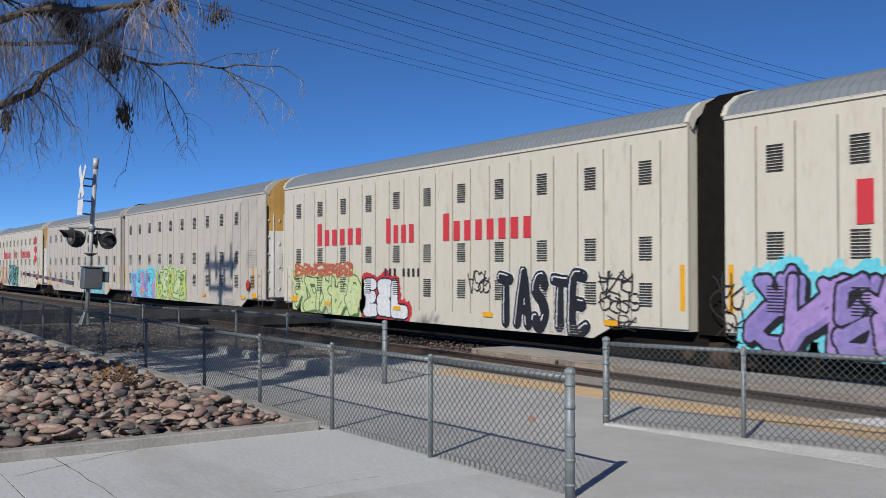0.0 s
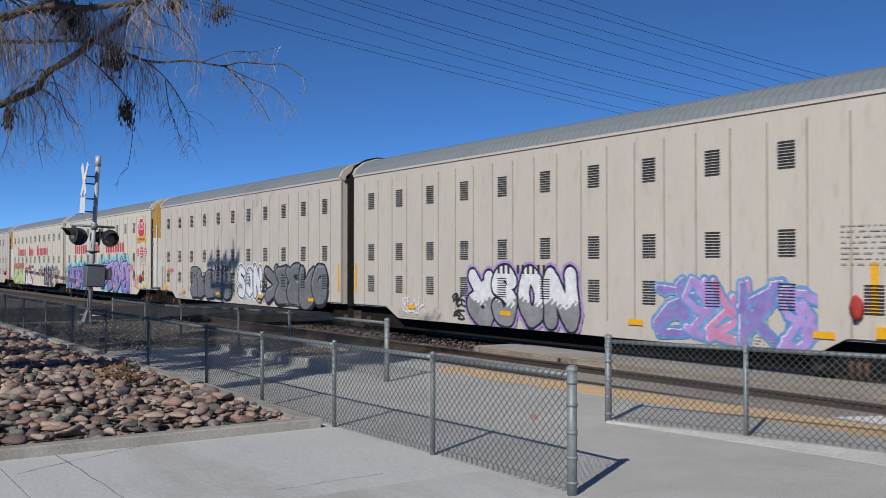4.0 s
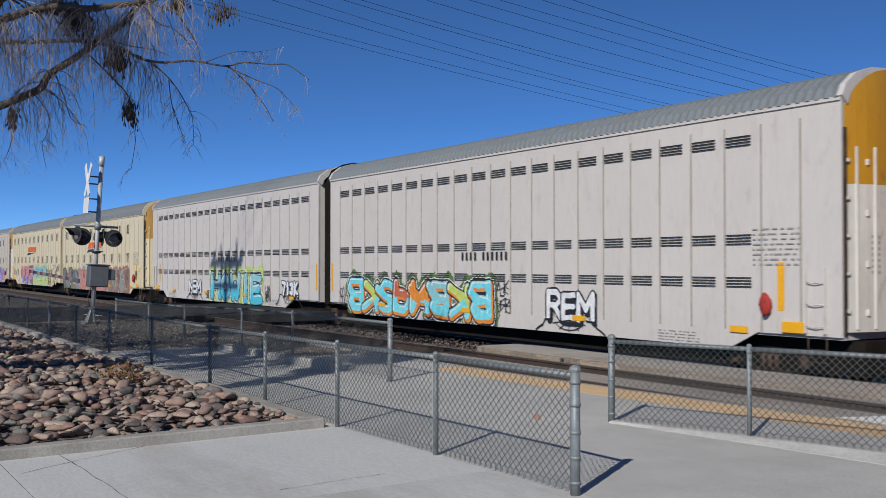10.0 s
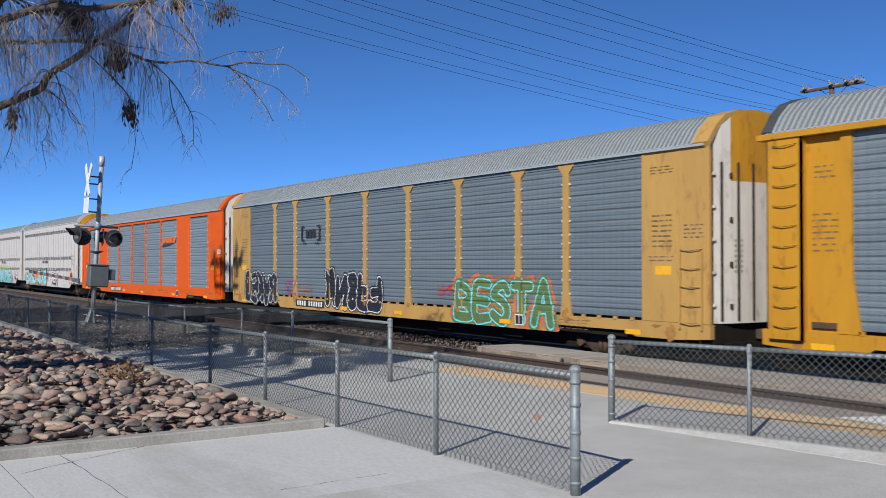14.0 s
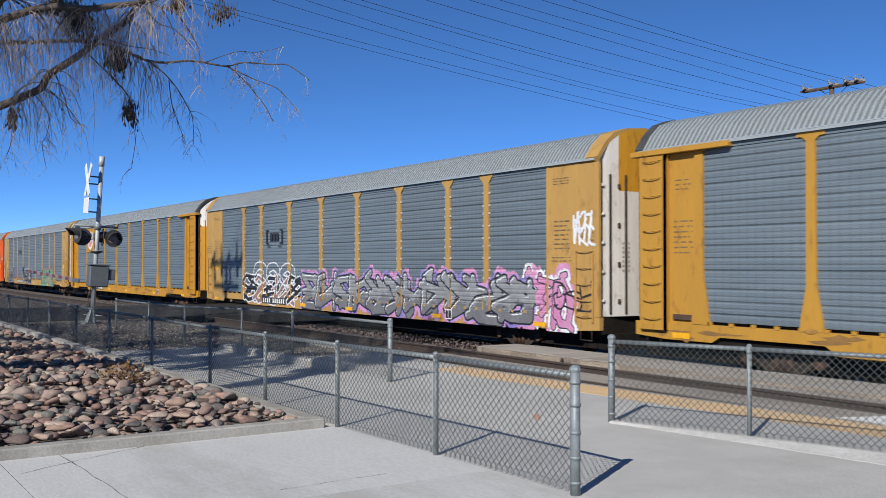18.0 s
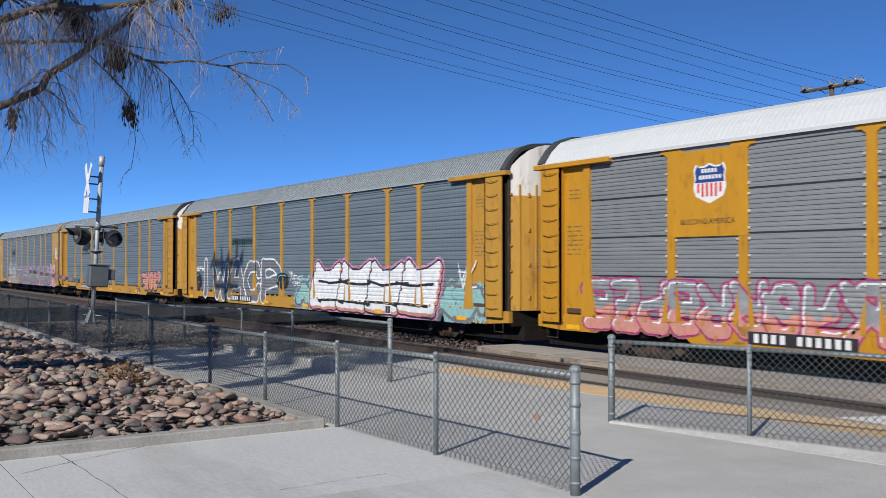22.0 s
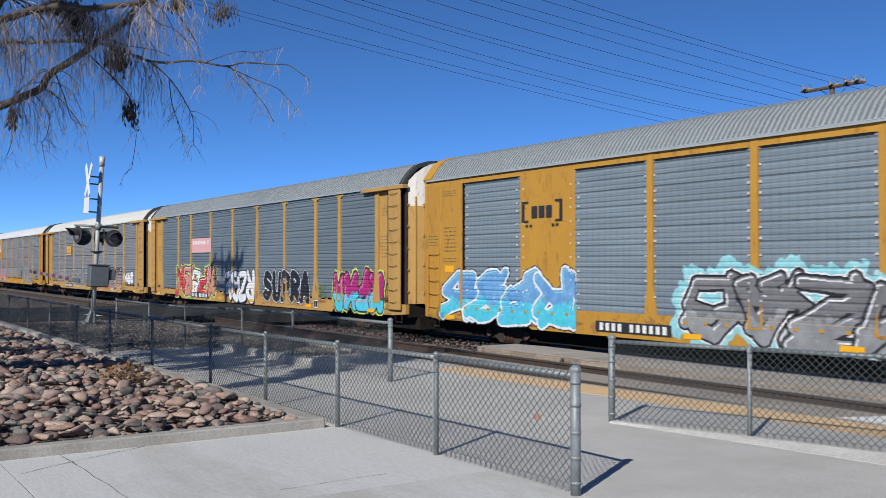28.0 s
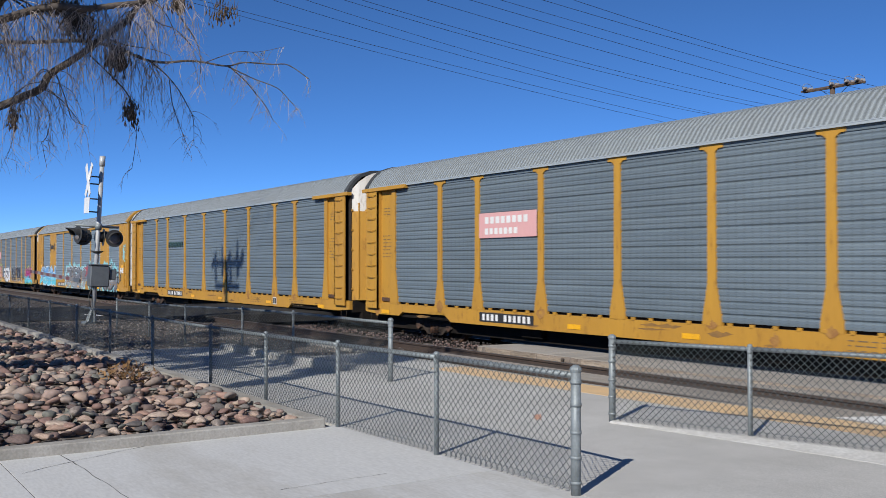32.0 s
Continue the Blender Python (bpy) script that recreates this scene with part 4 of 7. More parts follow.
def panel_profile(z0, z1, style):
    """Depth and height along a corrugated side panel, its ribs running lengthwise; 'tiers' is four stacked panels of close ribs."""
    prof = [(0.0, z0)]
    if style == "tiers":
        for tier in range(4):
            a, b = z0 + (z1 - z0) * tier / 4, z0 + (z1 - z0) * (tier + 1) / 4
            prof += [(0.045, a + 0.002), (0.045, a + 0.04), (-0.008, a + 0.045)]
            n = 9
            for i in range(n):
                s = a + 0.05 + (b - a - 0.06) * i / n
                d = (b - a - 0.06) / n
                prof += [(-0.008, s), (-0.008, s + d * 0.45), (0.008, s + d * 0.62), (0.008, s + d * 0.9)]
    else:
        z = z0 + 0.05
        i = 0
        while z < z1 - 0.16:
            deep = (0.026, 0.009, 0.018, 0.007, 0.022, 0.011, 0.006)[i % 7]
            d = (0.150, 0.118, 0.145, 0.110, 0.152, 0.125, 0.115)[i % 7]
            prof += [(-0.008, z), (-0.008, z + d * 0.40), (-0.008 + deep, z + d * 0.62), (-0.008 + deep, z + d * 0.74), (-0.010, z + d * 0.97)]
            z += d
            i += 1
    prof.append((0.0, z1))
    return prof


def panel_mesh(w, z0, z1, style, mat):
    return shared("side_panel", ribbon(bmesh.new(), panel_profile(z0, z1, style), -w / 2, w / 2), [mat])


PANELS = {}


def panel(car, x0, x1, z0, z1, style, mat):
    key = round(x1 - x0, 2), round(z1 - z0, 2), style, mat.name
    if key not in PANELS:
        PANELS[key] = panel_mesh(x1 - x0, 0, z1 - z0, style, mat)
    p = part("side_panel", PANELS[key], None, car)
    p.location = ((x0 + x1) / 2, SIDE + 0.02, z0)
    return p


def post_mesh(kind, paint, top=4.91):
    bm = bmesh.new()
    w = 0.115
    if kind == "T":
        out = [(-0.26, 1.13), (0.26, 1.13), (0.24, 1.35), (w, 2.0), (w - 0.015, top - 0.14), (0.2, top - 0.06), (0.31, top - 0.06), (0.31, top + 0.05), (-0.31, top + 0.05), (-0.31, top - 0.06),
               (-0.2, top - 0.06), (-w + 0.015, top - 0.14), (-w, 2.0), (-0.24, 1.35)]
    elif kind == "Y":
        out = [(-0.2, 1.13), (0.2, 1.13), (0.17, 1.4), (w, 1.75), (w, top - 0.22), (0.30, top - 0.03), (0.30, top + 0.03), (-0.30, top + 0.03), (-0.30, top - 0.03), (-w, top - 0.22), (-w, 1.75), (-0.17, 1.4)]
    else:
        out = [(-0.2, 1.1), (0.2, 1.1), (0.15, 1.5), (0.09, 1.9), (0.09, top + 0.05), (-0.09, top + 0.05), (-0.09, 1.9), (-0.15, 1.5)]
    prism(bm, out, "y", SIDE - 0.025, SIDE + 0.06)
    return shared("post", bm, [paint])


BOLTS = {}


def bolts(car, x, paint):
    """Pale bolt plates down both edges of a post."""
    if paint.name not in BOLTS:
        bm = bmesh.new()
        for z in (1.34, 1.68, 2.03, 2.25, 2.60, 2.94, 3.16, 3.50, 3.85, 4.07, 4.42):
            for s in (-0.145, 0.145):
                box(bm, s - 0.018, s + 0.018, SIDE - 0.022, SIDE + 0.01, z - 0.024, z + 0.024)
        BOLTS[paint.name] = shared("bolt_plate_row", bm, [paint])
    b = part("bolt_plate_row", BOLTS[paint.name], None, car)
    b["kind"] = "stuff"
    b.location = (x, 0, 0)
    b["kind"] = "stuff"


POSTS = {}
CENTRES = [0.10, 0.23, 0.33, 0.40, 0.40, 0.39, 0.43, 0.41, 0.33, 0.27, 0.05, 0.0]   # small slack in the couplings


def autorack(k, label, kind="T", paint=YELLOW, panel_style="old", panels=STEELGREY, roof_mat=ROOFZINC, ends=("ladder", "ladder"), cap=DOORWHITE, door=(DOORWHITE, GOLD), chord=None):
    u = 156.75 + 28.67 * k + CENTRES[min(k, 11)]
    car = empty("autorack_wagon", placed(u), label, "rail wagon", "autorack wagons of the train")
    TRAIN.append((car, u))
    car["rack"], car["ribs"] = kind, panel_style
    half = 13.72
    # flat-car underframe
    bm = bmesh.new()
    prism(bm, [(-half, 0.82), (-half + 0.9, 0.76), (-11.5, 0.76), (-11.3, 0.88), (-8.8, 0.88), (-8.5, 0.70), (8.5, 0.70), (8.8, 0.88), (11.3, 0.88), (11.5, 0.76), (half - 0.9, 0.76), (half, 0.82), (half, 1.13), (-half, 1.13)], "y", SIDE - 0.015, SIDE + 0.12)
    part("side_sill", bm, paint, car)
    part("deck", box(bmesh.new(), -half, half, SIDE + 0.1, 1.5, 0.72, 1.13), DARK, car)
    # far wider than a sill: black filling for the shaded underside
    part("centre_sill", box(bmesh.new(), -half - 0.1, half + 0.1, -1.05, 1.05, 0.32, 0.73), DARK, car)
    for x in (-5.5, -1.0, 2.5, 6.0):
        part("brake_reservoir", box(bmesh.new(), x, x + 0.9, -1.2, -0.5, 0.42, 0.75, 0, 0.03), DARK, car)
    bm = bmesh.new()
    for i in range(42):
        x = -11.6 + i * 0.56
        box(bm, x, x + 0.1, SIDE - 0.03, SIDE + 0.02, 1.12, 1.19)
    part("sill_clip_row", bm, paint, car)["kind"] = "stuff"
    part("core", box(bmesh.new(), -half + 0.12, half - 0.12, SIDE + 0.10, 1.46, 1.1, 5.04), DARK, car)
    part("far_wall", box(bmesh.new(), -half, half, 1.46, 1.5, 1.1, 5.04), panels, car)
    # panels and posts
    xs = list(POST_LINES)
    edge = 11.75
    if kind == "P":
        bays = [(-11.62, -8.98), (-6.78, -4.30), (-4.10, -1.42), (-1.22, 1.38), (1.58, 4.18), (4.42, 7.02), (9.10, 11.76)]
        for a, b in bays:
            panel(car, a, b, 1.26, 4.79, panel_style, panels)
            part("panel_slot", box(bmesh.new(), a + 0.05, b - 0.08, SIDE - 0.016, SIDE + 0.02, 4.75, 4.785), DARK, car)
        for x in (-11.62, -8.98, -6.78, 7.02, 9.10, 11.76):
            bolts(car, x, DOORWHITE)
        for a, b in ((-8.98, -6.78), (7.02, 9.10)):
            part("closed_panel", box(bmesh.new(), a, b, SIDE - 0.012, SIDE + 0.06, 1.13, 4.90, 0, 0.01), paint, car)
            bm = bmesh.new()
            for r in range(9):
                for c in (0.25, 1.05, 1.85):
                    box(bm, a + c - 0.02, a + c + 0.02, SIDE - 0.024, SIDE, 1.5 + r * 0.4, 1.535 + r * 0.4)
            part("rivets", bm, paint, car)
        posts = [-4.20, -1.32, 1.48, 4.30]
        part("lower_chord", box(bmesh.new(), -half, half, SIDE - 0.01, SIDE + 0.05, 1.13, 1.27), paint, car)
        part("upper_chord", box(bmesh.new(), -half, half, SIDE - 0.012, SIDE + 0.05, 4.78, 4.98), paint, car)
        key = "P", paint.name
    else:
        lines = [-edge, *xs, edge]
        for a, b in zip(lines, lines[1:]):
            panel(car, a + 0.02, b - 0.02, 1.20, 4.85, panel_style, panels)
        posts = xs
        key = kind, paint.name
        part("upper_chord", box(bmesh.new(), -half, half, SIDE - 0.004, SIDE + 0.05, 4.85, 4.98), chord or panels, car)
    if key not in POSTS:
        POSTS[key] = post_mesh(kind, paint)
    stains = random.Random(k * 17 + 3)
    for x in (*posts, -12.9, -6.0, 3.0, 12.6):
        if stains.random() < 0.75:
            w, h = stains.uniform(0.10, 0.24), stains.uniform(0.08, 0.32)
            foot = 1.13 if x in posts else 0.90
            bm = bmesh.new()
            flat(bm, [(x + w * q * stains.uniform(0.75, 1), foot + h * v * stains.uniform(0.7, 1.1)) for q, v in ((-1, 0), (-0.3, -0.7), (0.4, -0.6), (1, 0), (0.7, 0.6), (0.25, 0.7), (0.1, 1), (-0.2, 0.6), (-0.7, 0.5))], SIDE - 0.0275 if x in posts else SIDE - 0.0178)
            part("rust_stain", bm, STAINRUST, car, "brown rust stain")
    for i in range(16):
        x, w, h = stains.uniform(-13, 13), stains.uniform(0.12, 0.55), stains.uniform(0.05, 0.2)
        foot = stains.choice((0.80, 0.95, 1.04))
        bm = bmesh.new()
        flat(bm, [(x + w * q, foot + h * v * stains.uniform(0.4, 1.0)) for q, v in ((-1, 0), (-0.6, -0.4), (-0.1, -0.5), (0.4, -0.3), (1, 0.1), (0.5, 0.4), (0.2, 0.25), (-0.2, 0.5), (-0.6, 0.2))], SIDE - 0.0172 - 0.00008 * i)
        part("grime_stain", bm, STAINGRIME, car, "dark grime stain")
    for x in posts:
        p = part("post", POSTS[key], None, car)
        p.location = (x, 0, 0)
        if kind != "T" or panel_style == "tiers":
            bolts(car, x, DOORWHITE)
    # wagon ends
    for s, style in ((-1, ends[0]), (1, ends[1])):
        def span(a, b):
            return sorted((s * a, s * b))
        if style == "ladder":
            bm = bmesh.new()
            box(bm, *span(10.95, 13.75), SIDE - 0.16, SIDE + 0.05, 4.85, 4.97, 0, 0.01)
            part("end_beam", bm, paint, car)
            part("end_panel", box(bmesh.new(), *span(11.95, 12.75), SIDE + 0.04, SIDE + 0.09, 1.13, 4.92), paint, car)
            bm = bmesh.new()
            prism(bm, [(s * 11.55, 1.13), (s * 12.05, 1.13), (s * 11.95, 2.2), (s * 11.95, 4.92), (s * 11.72, 4.92), (s * 11.72, 2.2)], "y", SIDE - 0.03, SIDE + 0.14)
            part("end_post", bm, paint, car)
            bm = bmesh.new()
            box(bm, *span(12.72, 13.50), SIDE - 0.12, SIDE - 0.06, 0.95, 4.90, 0, 0.008)
            box(bm, *span(12.72, 12.78), SIDE - 0.12, SIDE + 0.12, 0.95, 4.90, 0, 0.008)
            col = part("ladder_column", bm, paint, car)
            for i in range(10):
                r = part("rung", rung_mesh(paint), None, col)
                r.location = (s * 13.1, SIDE - 0.11, 1.2 + i * 0.39)
                r.scale = (1.25, 1, 1)
            bm = bmesh.new()
            box(bm, *span(12.05, 12.6), SIDE - 0.02, SIDE + 0.12, 1.2, 1.32, 0, 0.01)
            part("end_step", bm, RUST, car)
            stencils(car, min(span(12.05, 12.6)), max(span(12.05, 12.6)), 2.6, 3.4, 7, k * 3 + s, FADED, SIDE + 0.034)
            stencils(car, min(span(12.1, 12.55)), max(span(12.1, 12.55)), 4.0, 4.3, 3, k * 5 + s, FADED, SIDE + 0.034)
            part("end_wall", box(bmesh.new(), *span(13.5, 13.6), SIDE + 0.12, 1.5, 1.1, 5.0), paint, car)
            end_door(car, s * 13.6, s, paint, cap, 4.3, 5.72, 0.42)
            bm = bmesh.new()
            prism(bm, [(y * 1.03, z + 0.055) for y, z in STD_ROOF] + [(y * 0.985, z - 0.05) for y, z in reversed(STD_ROOF)], "x", *span(13.42, 13.66))
            part("roof_end_flap", bm, ROOFEND, car, "dark worn flap over the roof end")
        else:
            bm = bmesh.new()
            box(bm, *span(edge, 13.72), SIDE - 0.010, SIDE + 0.06, 1.13, 5.02, 0, 0.012)
            ep = part("end_panel", bm, paint, car)
            bm = bmesh.new()
            box(bm, *span(edge - 0.02, edge + 0.06), SIDE - 0.024, SIDE + 0.02, 1.13, 4.98, 0, 0.004)
            box(bm, *span(12.85, 12.89), SIDE - 0.02, SIDE + 0.02, 1.13, 4.98, 0, 0.004)
            box(bm, *span(13.64, 13.72), SIDE - 0.03, SIDE + 0.02, 1.13, 5.0, 0, 0.004)
            part("seam", bm, paint, ep)
            ladder(car, s * 13.2, 1.0, 2.7, paint, 0.4, 0.62)
            stencils(car, min(span(12.05, 12.65)), max(span(12.05, 12.65)), 2.75, 3.55, 7, k * 3 + s, FADED)
            stencils(car, min(span(12.0, 12.7)), max(span(12.0, 12.7)), 4.42, 4.62, 3, k + s, FADED)
            stencils(car, min(span(11.95, 12.7)), max(span(11.95, 12.7)), 2.45, 2.62, 2, k * 2 + s, FADED)
            stencils(car, min(span(13.0, 13.55)), max(span(13.0, 13.55)), 2.95, 3.3, 4, k * 7 + s, FADED)
            bm = bmesh.new()
            plate(bm, *span(12.15, 12.62), 2.18, 2.38, SIDE - 0.016)
            part("notice", bm, TAPE, car)
            end_door(car, s * 13.66, s, door[0], door[1], 4.2, 5.75, 0.20, DOORWHITE)
            bm = bmesh.new()
            ring = [(y * 1.026, z + 0.048) for y, z in STD_ROOF]
            prism(bm, ring + [(y * 0.985, z - 0.06) for y, z in reversed(STD_ROOF)], "x", *span(13.30, 13.74))
            part("roof_hood", bm, paint, car)
        coupler(car, s * 13.75, s)
        stirrup(car, s * 13.2)
        truck(car, s * 10.05)
    trim = 13.31 if ends[0] == "flush" else 13.62
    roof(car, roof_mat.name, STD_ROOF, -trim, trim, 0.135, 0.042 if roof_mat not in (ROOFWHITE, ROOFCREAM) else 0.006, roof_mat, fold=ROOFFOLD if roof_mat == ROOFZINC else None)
    part("roof_edge", box(bmesh.new(), -13.6, 13.6, SIDE - 0.075, SIDE - 0.03, 4.94, 5.01), roof_mat, car)
    # number plate with its characters as plain bars
    bm = bmesh.new()
    at = {"P": -6.0}.get(kind, -7.0)
    plate(bm, at, at + 2.45, 0.80, 1.06, SIDE - 0.028)
    part("number_plate", bm, LOGOBLACK, car, "black plate with white characters")
    bars(car, "plate_characters", (4, 6), at + 0.1, at + 2.35, 0.84, 1.02, LOGOWHITE, SIDE - 0.031, gap=0.42)
    for i, x in enumerate((-12.6, -3.2, 0.6, 6.3, 11.2)):
        bm = bmesh.new()
        plate(bm, x, x + 0.5, 0.80, 0.92, SIDE - 0.030)
        part("reflector", bm, TAPE, car)
    stencils(car, 4.6, 5.7, 0.78, 1.05, 3, k, FADED, SIDE - 0.021)
    stencils(car, 8.6, 9.9, 0.78, 1.05, 4, k + 9, FADED, SIDE - 0.021)
    bm = bmesh.new()
    plate(bm, 7.0, 7.36, 0.79, 1.08, SIDE - 0.0285, 0)
    for i in (0, 1):
        plate(bm, 7.03 + 0.16 * i, 7.17 + 0.16 * i, 0.82, 1.05, SIDE - 0.031, 1)
    part("tag_reader_plate", bm, [LOGOWHITE, LOGOBLACK], car)
    return car


OUT = SIDE - 0.034      # plane of what is painted across posts and panels


def bracket_badge(car, x0, x1, z0, z1, mat, y):
    """Heavy bars between two square brackets, with dots below."""
    bm = bmesh.new()
    h, w = z1 - z0, x1 - x0
    for a, s in ((x0, 1), (x1, -1)):
        plate(bm, *sorted((a, a + s * 0.07 * w)), z0, z1, y)
        for z in (z0, z1 - 0.1 * h):
            plate(bm, *sorted((a + s * 0.071 * w, a + s * 0.17 * w)), z, z + 0.1 * h, y)
    for i in range(3):
        plate(bm, x0 + w * (0.25 + 0.18 * i), x0 + w * (0.39 + 0.18 * i), z0 + 0.2 * h, z0 + 0.75 * h, y)
    for i in (0.1, 0.2, 0.75, 0.85):
        plate(bm, x0 + w * i, x0 + w * (i + 0.06), z0 - 0.22 * h, z0 - 0.1 * h, y)
    part("badge", bm, mat, car, "bracketed badge of plain bars")


def shield(car, x0, x1, z0, z1, y):
    """A shield with a blue head and red and white stripes."""
    w, h, cx = x1 - x0, z1 - z0, (x0 + x1) / 2
    def out(s):
        half = [(0, 1.0), (0.16, 0.93), (0.34, 0.93), (0.42, 0.99), (0.5, 0.84), (0.46, 0.66), (0.5, 0.40), (0.42, 0.18), (0.2, 0.08), (0, 0.0)]
        pts = half + [(-a, b) for a, b in reversed(half[1:-1])]
        return [(cx + a * w * s, z0 + h / 2 + (b - 0.5) * h * s) for a, b in pts]
    bm = bmesh.new()
    flat(bm, out(1.0), y, 0)
    flat(bm, [(px, min(max(pz, z0 + 0.52 * h), z1)) for px, pz in out(0.9)], y - 0.003, 1)
    for i in range(6):
        a = cx - 0.38 * w + i * 0.135 * w
        plate(bm, a, a + 0.07 * w, z0 + (0.17 if 0 < i < 5 else 0.27) * h, z0 + 0.50 * h, y - 0.0035, 2)
    for r in range(2):
        for i in range(5 + r * 2):
            a = cx - (0.24 + r * 0.07) * w + i * 0.098 * w
            plate(bm, a, a + 0.07 * w, z0 + (0.76 - 0.16 * r) * h, z0 + (0.86 - 0.16 * r) * h, y - 0.006, 0)
    part("badge", bm, [LOGOWHITE, LOGOBLUE, LOGORED], car, "shield badge in blue, red and white")


def slanted_badge(car, x0, x1, z0, z1, y=None):
    """Four slanted orange bars over a long black wedge."""
    y = SIDE - 0.022 if y is None else y
    bm = bmesh.new()
    w, h = x1 - x0, z1 - z0
    for i in range(4):
        a = x0 + w * (0.06 + 0.225 * i)
        plate(bm, a, a + 0.185 * w, z0 + h * 0.42, z1, y, 0, 0.06 * w)
    flat(bm, [(x0, z0), (x0 + w * 0.05, z0 + h * 0.30), (x1 - w * 0.04, z0 + h * 0.32), (x0 + w * 0.55, z0 + h * 0.20)], y, 1)
    part("badge", bm, [LOGOORANGE, LOGOBLACK], car, "orange slanted badge over a black wedge")


# the pairs of tall carriers, rear of the train last
RIBBED = ("ribbed", ROUND_ROOF, 0.29, 0.05, ROOFDARK)
lettered = "white car carrier wagon with vents, red lettering and graffiti"
plain = "dirty white car carrier wagon with rows of vents and graffiti"


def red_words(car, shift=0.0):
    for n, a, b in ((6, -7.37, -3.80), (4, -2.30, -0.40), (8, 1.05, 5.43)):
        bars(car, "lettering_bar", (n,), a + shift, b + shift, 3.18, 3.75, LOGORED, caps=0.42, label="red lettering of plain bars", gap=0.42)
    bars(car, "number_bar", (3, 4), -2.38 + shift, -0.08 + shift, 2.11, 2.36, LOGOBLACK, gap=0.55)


def words(car, text, x, z, size, mat, y):
    """Lettering that can be read, painted flat on the near side."""
    t = bpy.data.curves.new("stencil", "FONT")
    t.body, t.size, t.align_x = text, size, "CENTER"
    ob = new("stencil", t)
    ob.matrix_world = pose(x, y, z, 90)
    ob.parent = car
    t.materials.append(mat)
    return ob


c = carrier(0, DULLWHITE, plain)
piece(c, "*****", -3, 5, 0.8, 2.4, [PURPLE, CYAN], BLACK, seed=3, res=0.04)
c = carrier(1, WHITE, lettered)
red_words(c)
piece(c, "****", -9, -5.5, 0.8, 2.4, [PALELIME, SALMON], RED, seed=4, res=0.04)
piece(c, "****", -5, 0, 0.75, 2.5, [BLACK, OLIVE], CYAN, seed=5, res=0.04, style="wild")
bm = bmesh.new()
for i in range(3):
    flat(bm, arc(7.6, 4.6 - i * 0.75, 0.5, 0.34, 0, 315, 7), SIDE - 0.022)
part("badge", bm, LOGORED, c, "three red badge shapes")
c = carrier(2, DULLWHITE, plain)
piece(c, "****", 2.4, 6.8, 0.75, 2.3, [CYAN, AQUA], SKYBLUE, halo=CYAN, seed=6, res=0.035, style="wild")
c = carrier(3, DULLWHITE, plain)
piece(c, "******", -9.0, -4.4, 0.72, 2.1, [PURPLE, CYAN, PINK], BLUE, seed=7, style="wild", glint=SNOW, cloud=CYAN, res=0.03)
piece(c, "*****", -4.3, 0.2, 0.70, 2.2, [LIME, PALELIME], OLIVE, seed=8, style="wild", glint=CYAN, cloud=PALELIME, res=0.03, layer=1)
bars(c, "number_bar", (3, 5), -3.4, -1.5, 2.25, 2.45, LOGOBLACK, gap=0.55)
c = carrier(4, WHITE, lettered)
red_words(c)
piece(c, "*****", -9.3, -3.95, 0.75, 2.15, [PALELIME], OLIVE, cloud=[PALELIME, PALELIME], seed=9, style="wild", edge=0.05, weight=0.26, drop=OLIVE, res=0.022)
piece(c, "*******", -9.2, -4.6, 2.05, 2.55, [RUSTRED], None, seed=10, style="wild", weight=0.3, worn=0.25, res=0.025, layer=1)
piece(c, "E*L", -3.7, -0.9, 0.76, 2.0, [SNOW], BLACK, cloud=RED, halo=RED, seed=11, edge=0.05, weight=0.34, lap=0.05, res=0.022, rim=0.10)
piece(c, "TASTE", 3.85, 7.55, 0.72, 2.3, [BLACK], BLACK, seed=12, style="bubble", weight=0.42, edge=0.03, halo=SNOW, rim=0.022, glint=SNOW, lap=0.02)
tag(c, "****", 2.5, 3.5, 1.7, 2.3, LOGOBLACK, 13)
tag(c, "***", 7.9, 9.0, 1.85, 2.3, LOGOBLACK, 14)
tag(c, "****", 7.9, 9.2, 1.35, 1.8, LOGOBLACK, 214)
tag(c, "***", 8.2, 9.1, 0.95, 1.3, LOGOBLACK, 215, 0.025)
c = carrier(5, WHITE, "white car carrier wagon with red lettering, octagonal badge and graffiti")
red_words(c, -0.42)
piece(c, "******", -9.9, -4.7, 0.76, 2.25, [PURPLE, LILAC], BLACK, cloud=[CYAN, CYAN], seed=15, style="wild", weight=0.3, edge=0.055, glint=LILAC, shade=PURPLE, drop=BLACK, lap=0.35, puff=0.2)
piece(c, "******", -0.7, 5.7, 0.82, 2.55, [LILAC], BLACK, cloud=[CYAN, PALECYAN], seed=16, style="wild", weight=0.32, edge=0.06, glint=SNOW, blend=PURPLE, drop=BLACK, lap=0.4, puff=0.24)
tag(c, "***", -11.0, -10.2, 1.5, 2.3, LOGOBLACK, 17)
tag(c, "***", -10.9, -10.2, 0.9, 1.5, LOGOBLACK, 317)
tag(c, "****", -4.5, -3.05, 2.0, 2.5, LOGOBLACK, 18)
tag(c, "****", 6.2, 7.3, 1.95, 2.5, RED, 19, 0.025)
tag(c, "****", 6.9, 7.95, 1.1, 1.8, RED, 20, 0.025)
tag(c, "***", -1.8, -1.1, 0.95, 1.6, RED, 21, 0.022)
bm = bmesh.new()
flat(bm, [(8.55 + 0.80 * math.cos(radians(22.5 + 45 * i)), 4.45 + 0.76 * math.sin(radians(22.5 + 45 * i))) for i in range(8)], SIDE - 0.022, 2)
